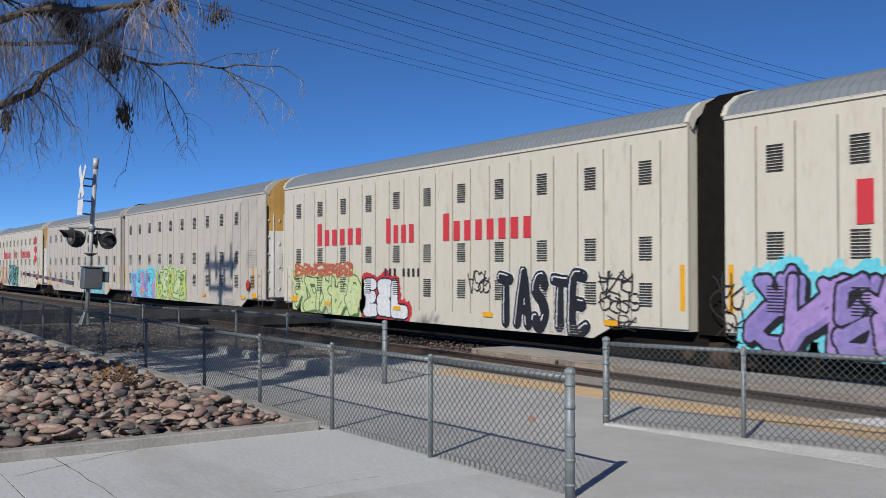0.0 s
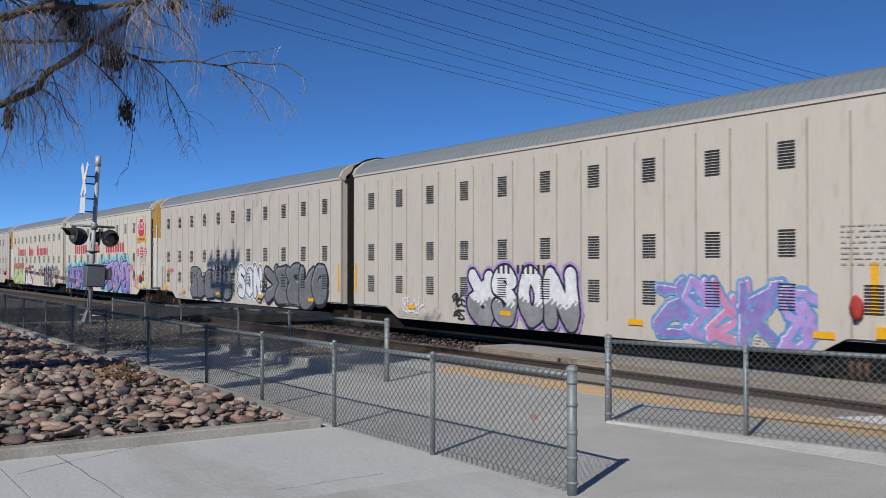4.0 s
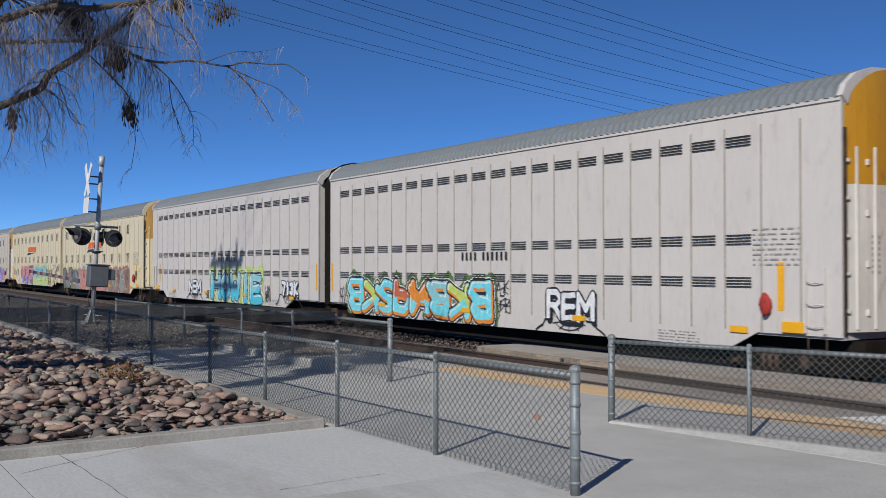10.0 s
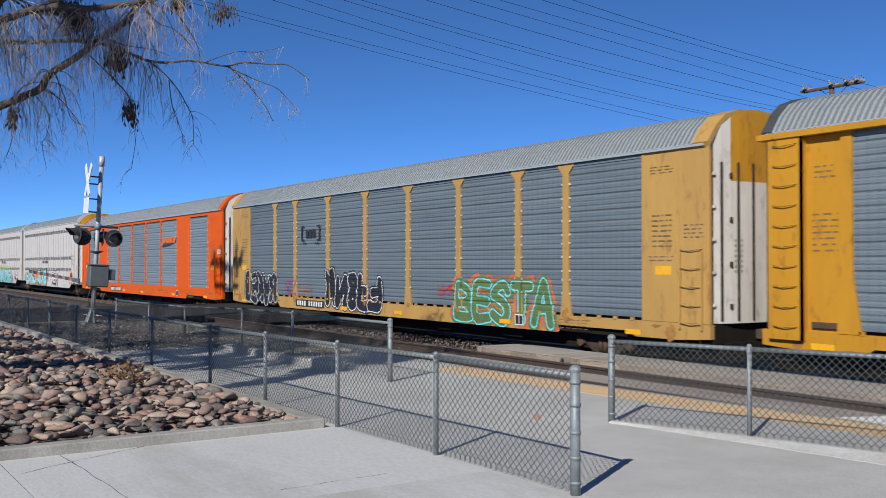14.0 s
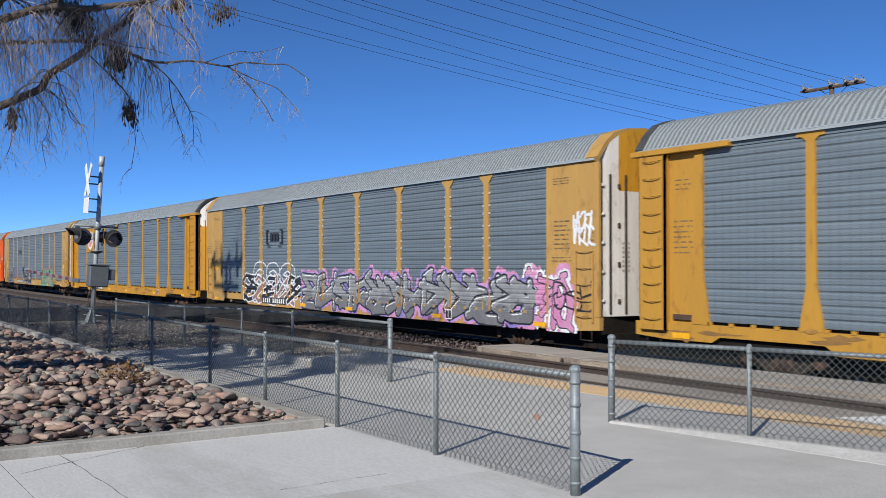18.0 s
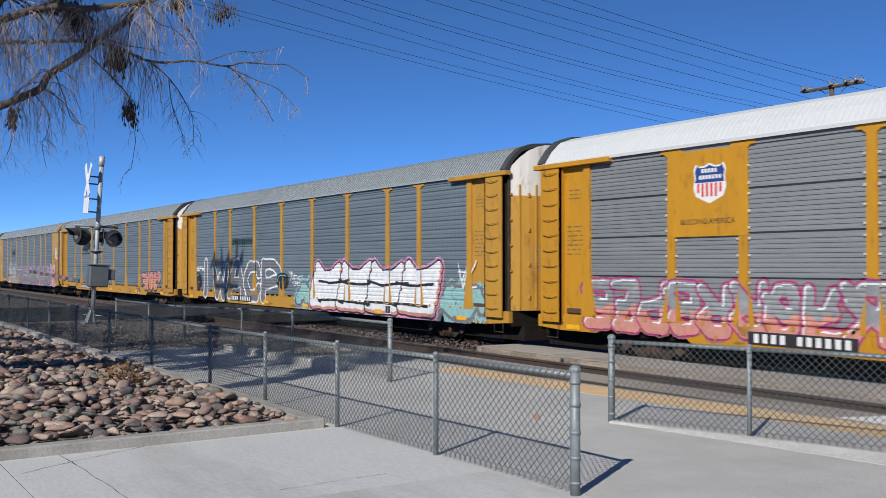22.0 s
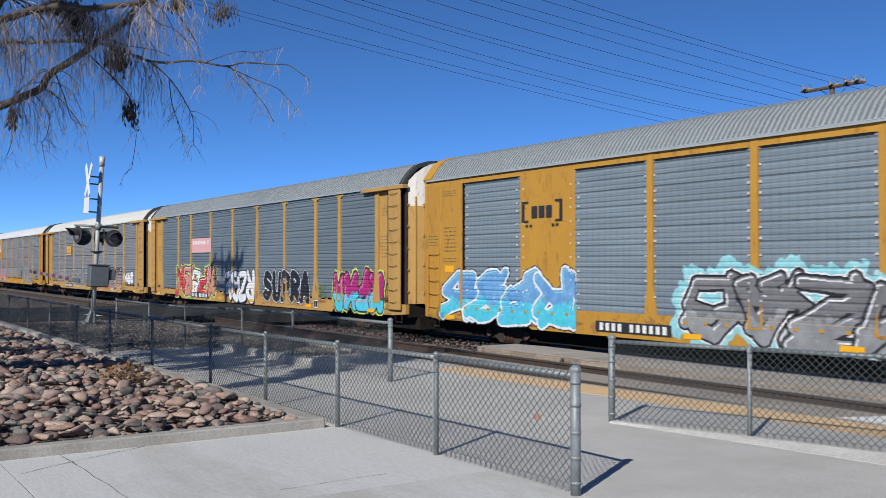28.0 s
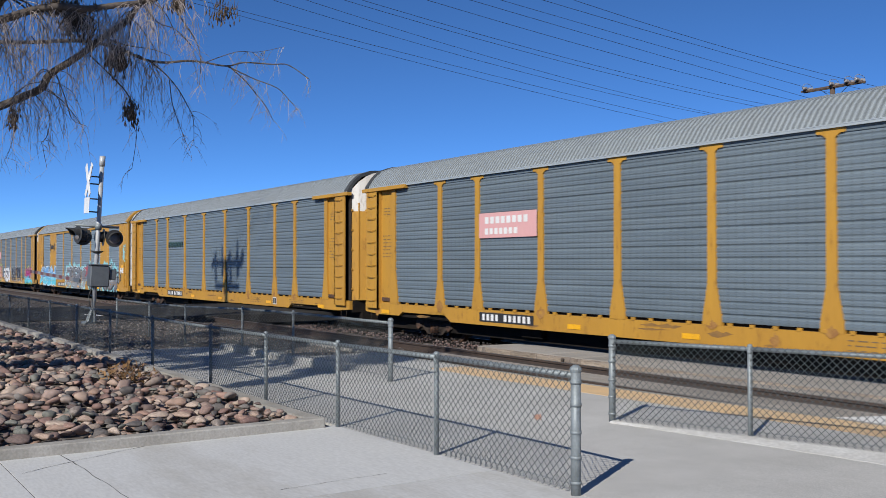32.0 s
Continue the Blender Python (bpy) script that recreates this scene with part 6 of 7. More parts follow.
# ---- stones ----
def palette(name, colours, island=False, rough=0.8, bump=0.3):
    """Stone whose colour changes from stone to stone, speckled and dusty."""
    m = bpy.data.materials.new(name)
    m.use_nodes = True
    n, l = m.node_tree.nodes, m.node_tree.links
    b = n["Principled BSDF"]
    src = n.new("ShaderNodeNewGeometry").outputs["Random Per Island"] if island else n.new("ShaderNodeObjectInfo").outputs["Random"]
    ramp = n.new("ShaderNodeValToRGB")
    ramp.color_ramp.interpolation = "CONSTANT"
    while len(ramp.color_ramp.elements) < len(colours):
        ramp.color_ramp.elements.new(0.5)
    for i, c in enumerate(colours):
        ramp.color_ramp.elements[i].position = i / len(colours)
        ramp.color_ramp.elements[i].color = (*c, 1)
    l.new(src, ramp.inputs[0])
    tc = n.new("ShaderNodeTexCoord")
    ns = n.new("ShaderNodeTexNoise")
    ns.inputs["Scale"].default_value, ns.inputs["Detail"].default_value = 9.0 if island else 4.0, 8
    l.new(tc.outputs["Object"], ns.inputs["Vector"])
    mr = n.new("ShaderNodeMapRange")
    mr.inputs["From Min"].default_value, mr.inputs["From Max"].default_value = 0.3, 0.7
    mr.inputs["To Min"].default_value, mr.inputs["To Max"].default_value = 0.65, 1.25
    l.new(ns.outputs["Fac"], mr.inputs["Value"])
    hsv = n.new("ShaderNodeHueSaturation")
    l.new(ramp.outputs[0], hsv.inputs["Color"])
    l.new(mr.outputs[0], hsv.inputs["Value"])
    l.new(hsv.outputs[0], b.inputs["Base Color"])
    b.inputs["Roughness"].default_value = rough
    bp = n.new("ShaderNodeBump")
    bp.inputs["Strength"].default_value, bp.inputs["Distance"].default_value = bump, 0.006
    l.new(ns.outputs["Fac"], bp.inputs["Height"])
    l.new(bp.outputs[0], b.inputs["Normal"])
    return m


RIVER = [(0.236, 0.158, 0.135), (0.331, 0.238, 0.189), (0.166, 0.148, 0.137), (0.284, 0.178, 0.144), (0.244, 0.203, 0.177), (0.110, 0.097, 0.092), (0.187, 0.114, 0.098),
         (0.389, 0.302, 0.244), (0.124, 0.087, 0.078), (0.268, 0.208, 0.175), (0.155, 0.153, 0.134), (0.315, 0.210, 0.161), (0.275, 0.196, 0.167)]
STONE_ONE = palette("river_stone", RIVER)
STONE_MANY = palette("river_stones", RIVER, True)
GRAVEL = palette("gravel", [(0.16, 0.135, 0.12), (0.23, 0.20, 0.18), (0.10, 0.09, 0.083), (0.18, 0.14, 0.12), (0.28, 0.255, 0.23)], True)
DULLSTONE = palette("dull_ballast_stones", [(0.08, 0.066, 0.058), (0.055, 0.046, 0.042), (0.11, 0.09, 0.08), (0.07, 0.058, 0.052)], True)
# near-black stones: the shade by the train is put into their colour
SHADESTONE = palette("shade_dark_stones", [(0.03, 0.024, 0.021), (0.045, 0.036, 0.032), (0.02, 0.018, 0.017)], True)
TRACKSTONE = palette("ballast_stones", [(0.13, 0.080, 0.070), (0.08, 0.055, 0.050), (0.165, 0.115, 0.10), (0.11, 0.078, 0.07), (0.19, 0.145, 0.135), (0.05, 0.040, 0.039)], True)


def stone_form(seed, subdivisions=2):
    bm = bmesh.new()
    bmesh.ops.create_icosphere(bm, subdivisions=subdivisions, radius=1.0)
    for v in bm.verts:
        v.co *= 1 + 0.30 * noise.noise(v.co * 0.9 + Vector((seed * 7.3, seed, 0))) + 0.07 * noise.noise(v.co * 2.5 + Vector((seed, 3, 1)))
    # worn flats where the stone once broke
    cut = random.Random(seed)
    for _ in range(7):
        n = Vector((cut.gauss(0, 1), cut.gauss(0, 1), cut.gauss(0, 1))).normalized()
        d = cut.uniform(0.48, 0.76)
        for v in bm.verts:
            over = v.co.dot(n) - d
            if over > 0:
                v.co -= n * over * 0.95
    co = np.array([v.co[:] for v in bm.verts])
    tri = np.array([[v.index for v in f.verts] for f in bm.faces])
    return bm, co, tri


def scatter(name, places, forms, mat, label, category, parent=None):
    """Many stones joined in one mesh. places: x, y, z, length, width, height, turn, tilt."""
    cos, tris, base = [], [], 0
    for i, (x, y, z, a, b, c, turn, tilt) in enumerate(places):
        co, tri = forms[i % len(forms)]
        m = np.array((Matrix.Rotation(turn, 3, "Z") @ Matrix.Rotation(tilt, 3, "X") @ Matrix.Diagonal((a, b, c))))
        cos.append(co @ m.T + (x, y, z))
        tris.append(tri + base)
        base += len(co)
    me = bpy.data.meshes.new(name)
    me.from_pydata(np.concatenate(cos).tolist(), [], np.concatenate(tris).tolist())
    me.materials.append(mat)
    me.shade_smooth()
    ob = new(name, me)
    ob.parent = parent
    return tagged(ob, label, category, kind="stuff")


def build_stones():
    rng = random.Random(11)
    z0 = level(-9.2)
    bm = bmesh.new()
    ys = [-6 + 10.4 * i / 12 for i in range(13)]
    xs = [-34 + 24.75 * i / 24 for i in range(25)]
    rise = lambda x, y: z0 + 0.0 + 0.10 * min(1, max(0, (4.3 - y) / 2.0)) * min(1, max(0, (-9.2 - x) / 2.5)) - 0.07 * min(1, max(0, (-12 - x) / 15))
    grid = [[bm.verts.new((x, y, rise(x, y))) for y in ys] for x in xs]
    for i in range(24):
        for j in range(12):
            bm.faces.new((grid[i][j], grid[i + 1][j], grid[i + 1][j + 1], grid[i][j + 1]))
    tagged(part("bed_soil", bm, GROUND), "brown soil under the stones of the planting bed", "soil", kind="structure")
    near, far = [], []
    x = -9.36
    while x > -31:
        step = 0.135 if x > -16 else 0.20
        y = 4.32
        while y > 0.12 * -x - 0.9:
            px, py = x + rng.uniform(-0.05, 0.05), y + rng.uniform(-0.06, 0.06)
            s = rng.choice((0.055, 0.065, 0.08, 0.085, 0.095, 0.105, 0.13)) * rng.uniform(0.8, 1.15) * (1.0 if x > -16 else 1.2)
            c = s * rng.uniform(0.30, 0.52)
            up = rise(px, py) + rng.uniform(-0.01, 0.12)
            p = (min(px, -9.30), min(py, 4.22), up, s, s * rng.uniform(0.55, 0.9), c, rng.uniform(0, 6.3), rng.gauss(0, 0.3))
            near.append(p)
            y -= step
        x -= step * 0.92
    forms = [stone_form(i) for i in range(8)]
    meshes = [shared("stone", bm, [STONE_ONE], True) for bm, co, tri in forms]
    pile = empty("stone_bed", pose(0, 0, 0), "bed of rounded river stones in browns, greys and pinks", "stones")
    for i, (x, y, z, a, b, c, turn, tilt) in enumerate(near[:300]):
        o = part("stone", meshes[i % 8], None, pile)
        o.matrix_local = Matrix.LocRotScale((x, y, z), Euler((tilt, 0, turn)), (a, b, c))
    far = scatter("stone_fill", near[300:], [(co, tri) for bm, co, tri in forms], STONE_MANY, "", "", pile)
    # gravel on the ground by the fences and ballast between the tracks
    small = [stone_form(20 + i, 1) for i in range(5)]
    data = [(co, tri) for bm, co, tri in small]
    for bm, co, tri in small:
        bm.free()
    grit = []
    for _ in range(7000):
        x = -16.6 - 26 * rng.random() ** 1.5
        y = rng.uniform(4.7, 9.2)
        if -42.5 < x < -31.5 and rng.random() < 0.9:
            continue
        s = rng.uniform(0.018, 0.05)
        grit.append((x, y, level(x) - 0.055, s, s * 0.8, s * 0.7, rng.uniform(0, 6.3), rng.uniform(-0.5, 0.5)))
    scatter("gravel", grit, data, GRAVEL, "loose brown and grey gravel beside the fence", "gravel")
    rocks = []
    for _ in range(15000):
        x = -10 - 50 * rng.random() ** 1.3
        y = rng.uniform(9.45, 15.6) if rng.random() < 0.8 else rng.uniform(15.6, 16.6)
        if x > -18.4 and y > 12.6 and y < 14.12:
            continue
        if -42 < x < -32 and y < 16:
            continue
        if x > -18 and 10.0 < y < 11.65:
            continue
        s = rng.uniform(0.025, 0.055)
        z = 0.42 if y < 12.0 else 0.26 if y < 12.75 else 0.16 if y < 15.6 else -0.18
        if 12.7 < y < 15.7:
            z = 0.21
        rocks.append((x, y, z + rng.uniform(0, 0.03), s, s * 0.85, s * 0.75, rng.uniform(0, 6.3), rng.uniform(-0.6, 0.6)))
    # stones nearest the train take the colour that stands for its shade
    scatter("oily_ballast", [p for p in rocks if p[1] >= 15.2 or (p[0] > -19 and p[1] > 14.0)], data, SHADESTONE, "ballast coloured as dark as the shade along the train", "ballast")
    scatter("track_ballast", [p for p in rocks if p[1] < 12.9], data, DULLSTONE, "dark grey-brown ballast of the near track", "ballast")
    rocks = [p for p in rocks if 12.9 <= p[1] < 15.2 and not (p[0] > -19 and p[1] > 14.0)]
    scatter("ballast", rocks, data, TRACKSTONE, "reddish-brown crushed stone ballast round the tracks", "ballast")


build_stones()

# ---- track bed, sleepers, road and small ground things ----
BEDDIRT = material("dusty_track_bed", (0.38, 0.34, 0.295), 0.95, 0, (0.21, 0.185, 0.16), 1.1, 30, 0.4, 0.6, 0.02, (0.25, 1, 1))
bed = sheet("track_bed", -17.5, 14, 9.305, 11.87, lambda x: 0.50, 0.2, BEDDIRT, 4)
shoulder = sheet("track_shoulder", -14.6, 14, 11.874, 12.74, lambda x: 0.30 + 0.20 * min(1, max(0, (x + 14.6) / 2.6)), 0.2, BEDDIRT, 40)
tagged(shoulder, "packed dirt shoulder between track and platform", "track bed", kind="structure")
tagged(bed, "dusty packed track bed between the platforms", "track bed", kind="structure")
GROOVE = material("oily_groove", (0.045, 0.036, 0.03), 0.8, 0, (0.08, 0.06, 0.05), 1.5, 40, 0.4, 0.4, 0.01, (0.3, 1, 1))
for y in (10.11, 11.55):
    g = sheet("rail_groove", -17.5, 14, y - 0.15, y + 0.17, lambda x: 0.508, 0.05, GROOVE, 2)
    tagged(g, "dark oily strip along a rail", "rail strip", kind="structure")
TIE = material("weathered_sleeper", (0.085, 0.068, 0.056), 0.9, 0, (0.07, 0.055, 0.045), 3, 30, 0.4, 0.6, 0.01, (3, 0.4, 1))
tie = shared("sleeper", box(bmesh.new(), -0.11, 0.11, -1.3, 1.3, -0.16, 0.0, 0, 0.012), [TIE])
for ob in [o for o in scene.objects if o.name in ("near_track", "far_track")]:
    for i in range(52):
        t = part("sleeper", tie, None, ob)
        t.location = (-18.2 - i * 0.54, 0, -0.165)
# black sheets laid below the train, painting the shade under it
SHADEBED = material("shade_black_track_bed", (0.022, 0.019, 0.017), 0.95, 0, (0.012, 0.011, 0.010), 2.0, 30, 0.4, 0.6, 0.02)
dull(SHADEBED)
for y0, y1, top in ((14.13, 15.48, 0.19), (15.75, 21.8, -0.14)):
    shade_sheet = sheet("oily_bed", -31.5, 14, y0, y1, lambda x: top, 0.12, SHADEBED, 4)
    tagged(shade_sheet, "black sheet painting the shade beneath the passing train", "track bed", kind="structure")
road = sheet("road", -42, -32, -60, 60, lambda x: 0.655, 0.3, ASPHALT, 2)
tagged(road, "dark asphalt road over the level crossing", "road", kind="structure")
bm = bmesh.new()
box(bm, -35.2, -34.0, 8.0, 8.35, 0.655, 0.66)
tagged(part("stop_line", bm, LOGOWHITE), "white painted stop mark on the asphalt road", "road marking")

fkerb = empty("fence_kerb", pose(0, 0, 0), "rough concrete kerb under the platform fence", "kerb", kind="structure")
bm = bmesh.new()
a, b = Vector((-7.55, 7.12, 0)), Vector((-0.8, 8.62, 0))
d = (b - a).normalized()
q = Vector((d.y, -d.x, 0))
rows, krng = [], random.Random(8)
for i in range(61):
    s = i / 60
    p, up = a + (b - a) * s, level(a.x + (b.x - a.x) * s)
    foot = 0.08 + 0.85 * s ** 1.2 + krng.uniform(-0.008, 0.008)
    rows.append([bm.verts.new((*(p + q * w).xy, z)) for w, z in ((-0.10, up - 0.1), (-0.10, up + 0.02), (0.06, up + 0.02 + 0.05 * s), (foot, up + 0.0035), (foot, up - 0.1))])
for u, v in zip(rows, rows[1:]):
    for k in range(4):
        bm.faces.new((u[k], v[k], v[k + 1], u[k + 1]))
bm.faces.new(rows[0])
bm.faces.new(list(reversed(rows[-1])))
bmesh.ops.recalc_face_normals(bm, faces=bm.faces)
part("kerb", bm, material("worn_kerb", (0.60, 0.595, 0.575), 0.9, 0, (0.40, 0.385, 0.36), 3.0, 30, 0.1, 0.3, 0.006), fkerb)
raised = sheet("platform_slab", -7.7, 12, 8.0, 8.555, lambda x: level(x) + 0.003, 0.1, WALKWAY, 6)
tagged(raised, "grey concrete strip beside the tactile paving", "pavement", kind="structure")
skerb = empty("shaded_kerb", pose(0, 0, 0), "rough pale concrete kerb blocks dappled with branch shade", "kerb", kind="structure")
PALEKERB = material("pale_rough_kerb", (0.50, 0.485, 0.455), 0.9, 0, (0.27, 0.255, 0.235), 3.5, 40, 0.3, 0.6, 0.012, (1, 1, 0.3), vary=0.15)
dull(PALEKERB)
for i in range(7):
    x, lift = -13.9 - i * 0.73, krng.uniform(-0.012, 0.012)
    bm = box(bmesh.new(), x - 0.70, x, 6.98 + krng.uniform(-0.01, 0.01), 7.20, 0.5, 0.835 - 0.007 * i + lift, 0, 0.03)
    for v in bm.verts:
        v.co += Vector((krng.uniform(-0.012, 0.012), krng.uniform(-0.012, 0.012), krng.uniform(-0.012, 0.012)))
    part("kerb_block", bm, PALEKERB, skerb)
end = sheet("walkway_end", -19.6, -16.505, 4.63, 6.97, level, 0.12, WALKWAY, 6)
tagged(end, "grey worn concrete at the end of the walkway", "walkway", kind="structure")
bm = bmesh.new()
prism(bm, [(-6.5, 9.45), (-5.2, 9.36), (-4.6, 9.85), (-6.25, 9.98)], "z", 0.49, 0.72)
tagged(part("white_plate", bm, LOGOWHITE), "white painted plate lying beside the rail", "plate")

MASON = material("weathered_edge_stone", (0.40, 0.335, 0.27), 0.95, 0, (0.22, 0.175, 0.14), 4.0, 30, 0.4, 0.8, 0.012, vary=0.22)
dull(MASON)
island = next(o for o in scene.objects if o.name == "island_platform")
forms, srng = [], random.Random(77)
for q in range(5):
    bm = bmesh.new()
    box(bm, -0.5, 0.5, -0.06, 0.06, -0.5, 0.5, 0, 0.035)
    for v in bm.verts:
        v.co += Vector((srng.uniform(-0.04, 0.04), srng.uniform(-0.012, 0.012), srng.uniform(-0.05, 0.05)))
    forms.append(shared("edge_stone", bm, [MASON]))
for z, h, lo, hi in ((0.475, 0.105, 0.5, 1.1), (0.345, 0.125, 0.22, 0.5)):
    x = -17.6
    while x < -6.5:
        w = srng.uniform(lo, hi)
        if srng.random() < 0.94:
            o = part("edge_stone", srng.choice(forms), None, island)
            o.location = (x + w / 2, 12.74 + srng.uniform(-0.03, 0.012) - (0.02 if z > 0.4 else 0.0), z + srng.uniform(-0.012, 0.008))
            o.scale = (w - 0.025, 1, h)
        x += w

STAIN = material("orange_paint_mark", (0.62, 0.22, 0.10), 0.9, 0, (0.40, 0.27, 0.20), 14, 60, 0.5, 0.1, 0.002)
bm = bmesh.new()
pts = [(-8.29 + rnd * (0.031 * math.cos(i * 0.449) - 0.20 * math.sin(i * 0.449)), 6.69 + rnd * (0.039 * math.cos(i * 0.449) + 0.163 * math.sin(i * 0.449))) for i, rnd in enumerate((1, .6, 1.1, .5, .9, .6, 1.2, .5, 1, .55, .9, .5, 1.1, .6))]
prism(bm, pts, "z", level(-8.3) - 0.02, level(-8.3) + 0.005)
tagged(part("paint_mark", bm, STAIN), "small orange spray mark on the concrete walkway", "paint mark")
CRACK = material("crack", (0.05, 0.045, 0.04), 0.95, 0, (0.03, 0.03, 0.03), 9, 60, 0.3, 0.0)
rng = random.Random(5)
for cx, cy, ang, ln in ((-9.0, 1.85, 0.02, 2.6), (-8.33, 1.42, 2.08, 1.5), (-6.6, 2.9, 1.62, 0.9)):
    crack = bmesh.new()
    x, y = cx, cy
    for i in range(14):
        nx, ny = x + math.cos(ang) * ln / 14 + rng.uniform(-0.012, 0.012), y + math.sin(ang) * ln / 14 + rng.uniform(-0.012, 0.012)
        z, w = level(x) + 0.002, rng.uniform(0.002, 0.005)
        crack.faces.new([crack.verts.new(p) for p in ((x, y - w, z), (nx, ny - w, z), (nx + w, ny + w, z), (x + w, y + w, z))])
        x, y = nx, ny
    tagged(part("pavement_crack", crack, CRACK), "thin dark crack in the concrete paving", "crack", kind="structure")

# a dry little plant among the stones
DRY = material("dry_leaves", (0.24, 0.13, 0.05), 0.8, 0, (0.13, 0.07, 0.03), 8, 40, 0.4, 0.2, 0.004, vary=0.3, island=True)
plant = empty("dry_plant", pose(-13.0, 3.5, 0.80), "small withered brown plant among the stones", "plant")
bm = bmesh.new()
for i in range(150):
    a, r, h = rng.uniform(0, 6.3), rng.uniform(0.02, 0.42), rng.uniform(0.0, 0.34)
    p, s = Vector((r * math.cos(a), r * math.sin(a), h * (1 - r) + 0.04)), rng.uniform(0.03, 0.06)
    u, v = Vector((rng.uniform(-1, 1), rng.uniform(-1, 1), rng.uniform(-0.3, 1))).normalized() * s, Vector((rng.uniform(-1, 1), rng.uniform(-1, 1), 0.2)).normalized() * s * 0.5
    bm.faces.new([bm.verts.new(p + w) for w in (-u, v, u, -v)])
part("leaves", bm, DRY, plant)
bm = bmesh.new()
for i in range(24):
    a = rng.uniform(0, 6.3)
    tube(bm, (0, 0, 0), (0.5 * math.cos(a) * rng.random(), 0.5 * math.sin(a) * rng.random(), rng.uniform(0.1, 0.36)), 0.005, 0.002, 4)
part("stems", bm, DRY, plant)

# ---- crossing signal ----
SIGNALBLACK = material("black_signal_paint", (0.025, 0.025, 0.026), 0.5, 0, (0.05, 0.048, 0.045), 6, 40, 0.3, 0.1, 0.002)
SIGNALGREY = material("signal_box_paint", (0.14, 0.155, 0.17), 0.5, 0.2, (0.10, 0.11, 0.12), 5, 40, 0.3, 0.1, 0.002)
LENS = material("dusty_lens", (0.20, 0.19, 0.19), 0.2, 0, (0.14, 0.12, 0.12), 6, 40, 0.3, 0.0)
SIGNWHITE = material("white_sign", (0.78, 0.78, 0.78), 0.45, 0, (0.66, 0.66, 0.66), 4, 40, 0.3, 0.0)
MAST = material("pale_galvanised_mast", (0.52, 0.53, 0.54), 0.5, 0.2, (0.36, 0.37, 0.38), 3, 40, 0.3, 0.05, 0.001)
# gate arm stripes: grey for the white ones, dark red for the red
GATEGREY = material("grey_gate_paint", (0.26, 0.25, 0.24), 0.6, 0, (0.16, 0.15, 0.14), 4, 40, 0.3, 0.0)
GATERED = material("red_gate_paint", (0.16, 0.03, 0.025), 0.5, 0, (0.11, 0.03, 0.025), 4, 40, 0.3, 0.0)


def signal_head(parent, place, facing):
    """A lamp head: round black backing, housing, lens and a long hood."""
    bm = bmesh.new()
    tube(bm, (0, 0, -0.02), (0, 0, 0.0), 0.26, seg=28)
    tube(bm, (0, 0, -0.26), (0, 0, -0.02), 0.12, 0.17, 16)
    head = part("lamp_head", bm, SIGNALBLACK, parent, "round black lamp head with a hood")
    q = Vector(facing).to_track_quat("Z", "Y")
    head.location, head.rotation_mode, head.rotation_quaternion = place, "QUATERNION", q
    up = q.inverted() @ Vector((0, 0, 1))
    a0 = math.atan2(up.y, up.x)
    bm = bmesh.new()
    rows = []
    for i in range(13):
        a = a0 - 1.75 + 3.5 * i / 12
        ln = 0.16 + 0.22 * math.cos(a - a0) ** 2 if abs(a - a0) < 1.57 else 0.12
        rows.append([bm.verts.new((r * math.cos(a), r * math.sin(a), z)) for r, z in ((0.185, 0.0), (0.18, ln), (0.172, ln), (0.172, 0.0))])
    for a, b in zip(rows, rows[1:]):
        for k in range(4):
            bm.faces.new((a[k], b[k], b[(k + 1) % 4], a[(k + 1) % 4]))
    part("hood", bm, SIGNALBLACK, head)
    bm = bmesh.new()
    bmesh.ops.create_uvsphere(bm, u_segments=20, v_segments=10, radius=0.168, matrix=Matrix.Translation((0, 0, 0.004)) @ Matrix.Diagonal((1, 1, 0.18, 1)))
    part("lens", bm, LENS, head, "dull grey lamp lens", True)
    return head


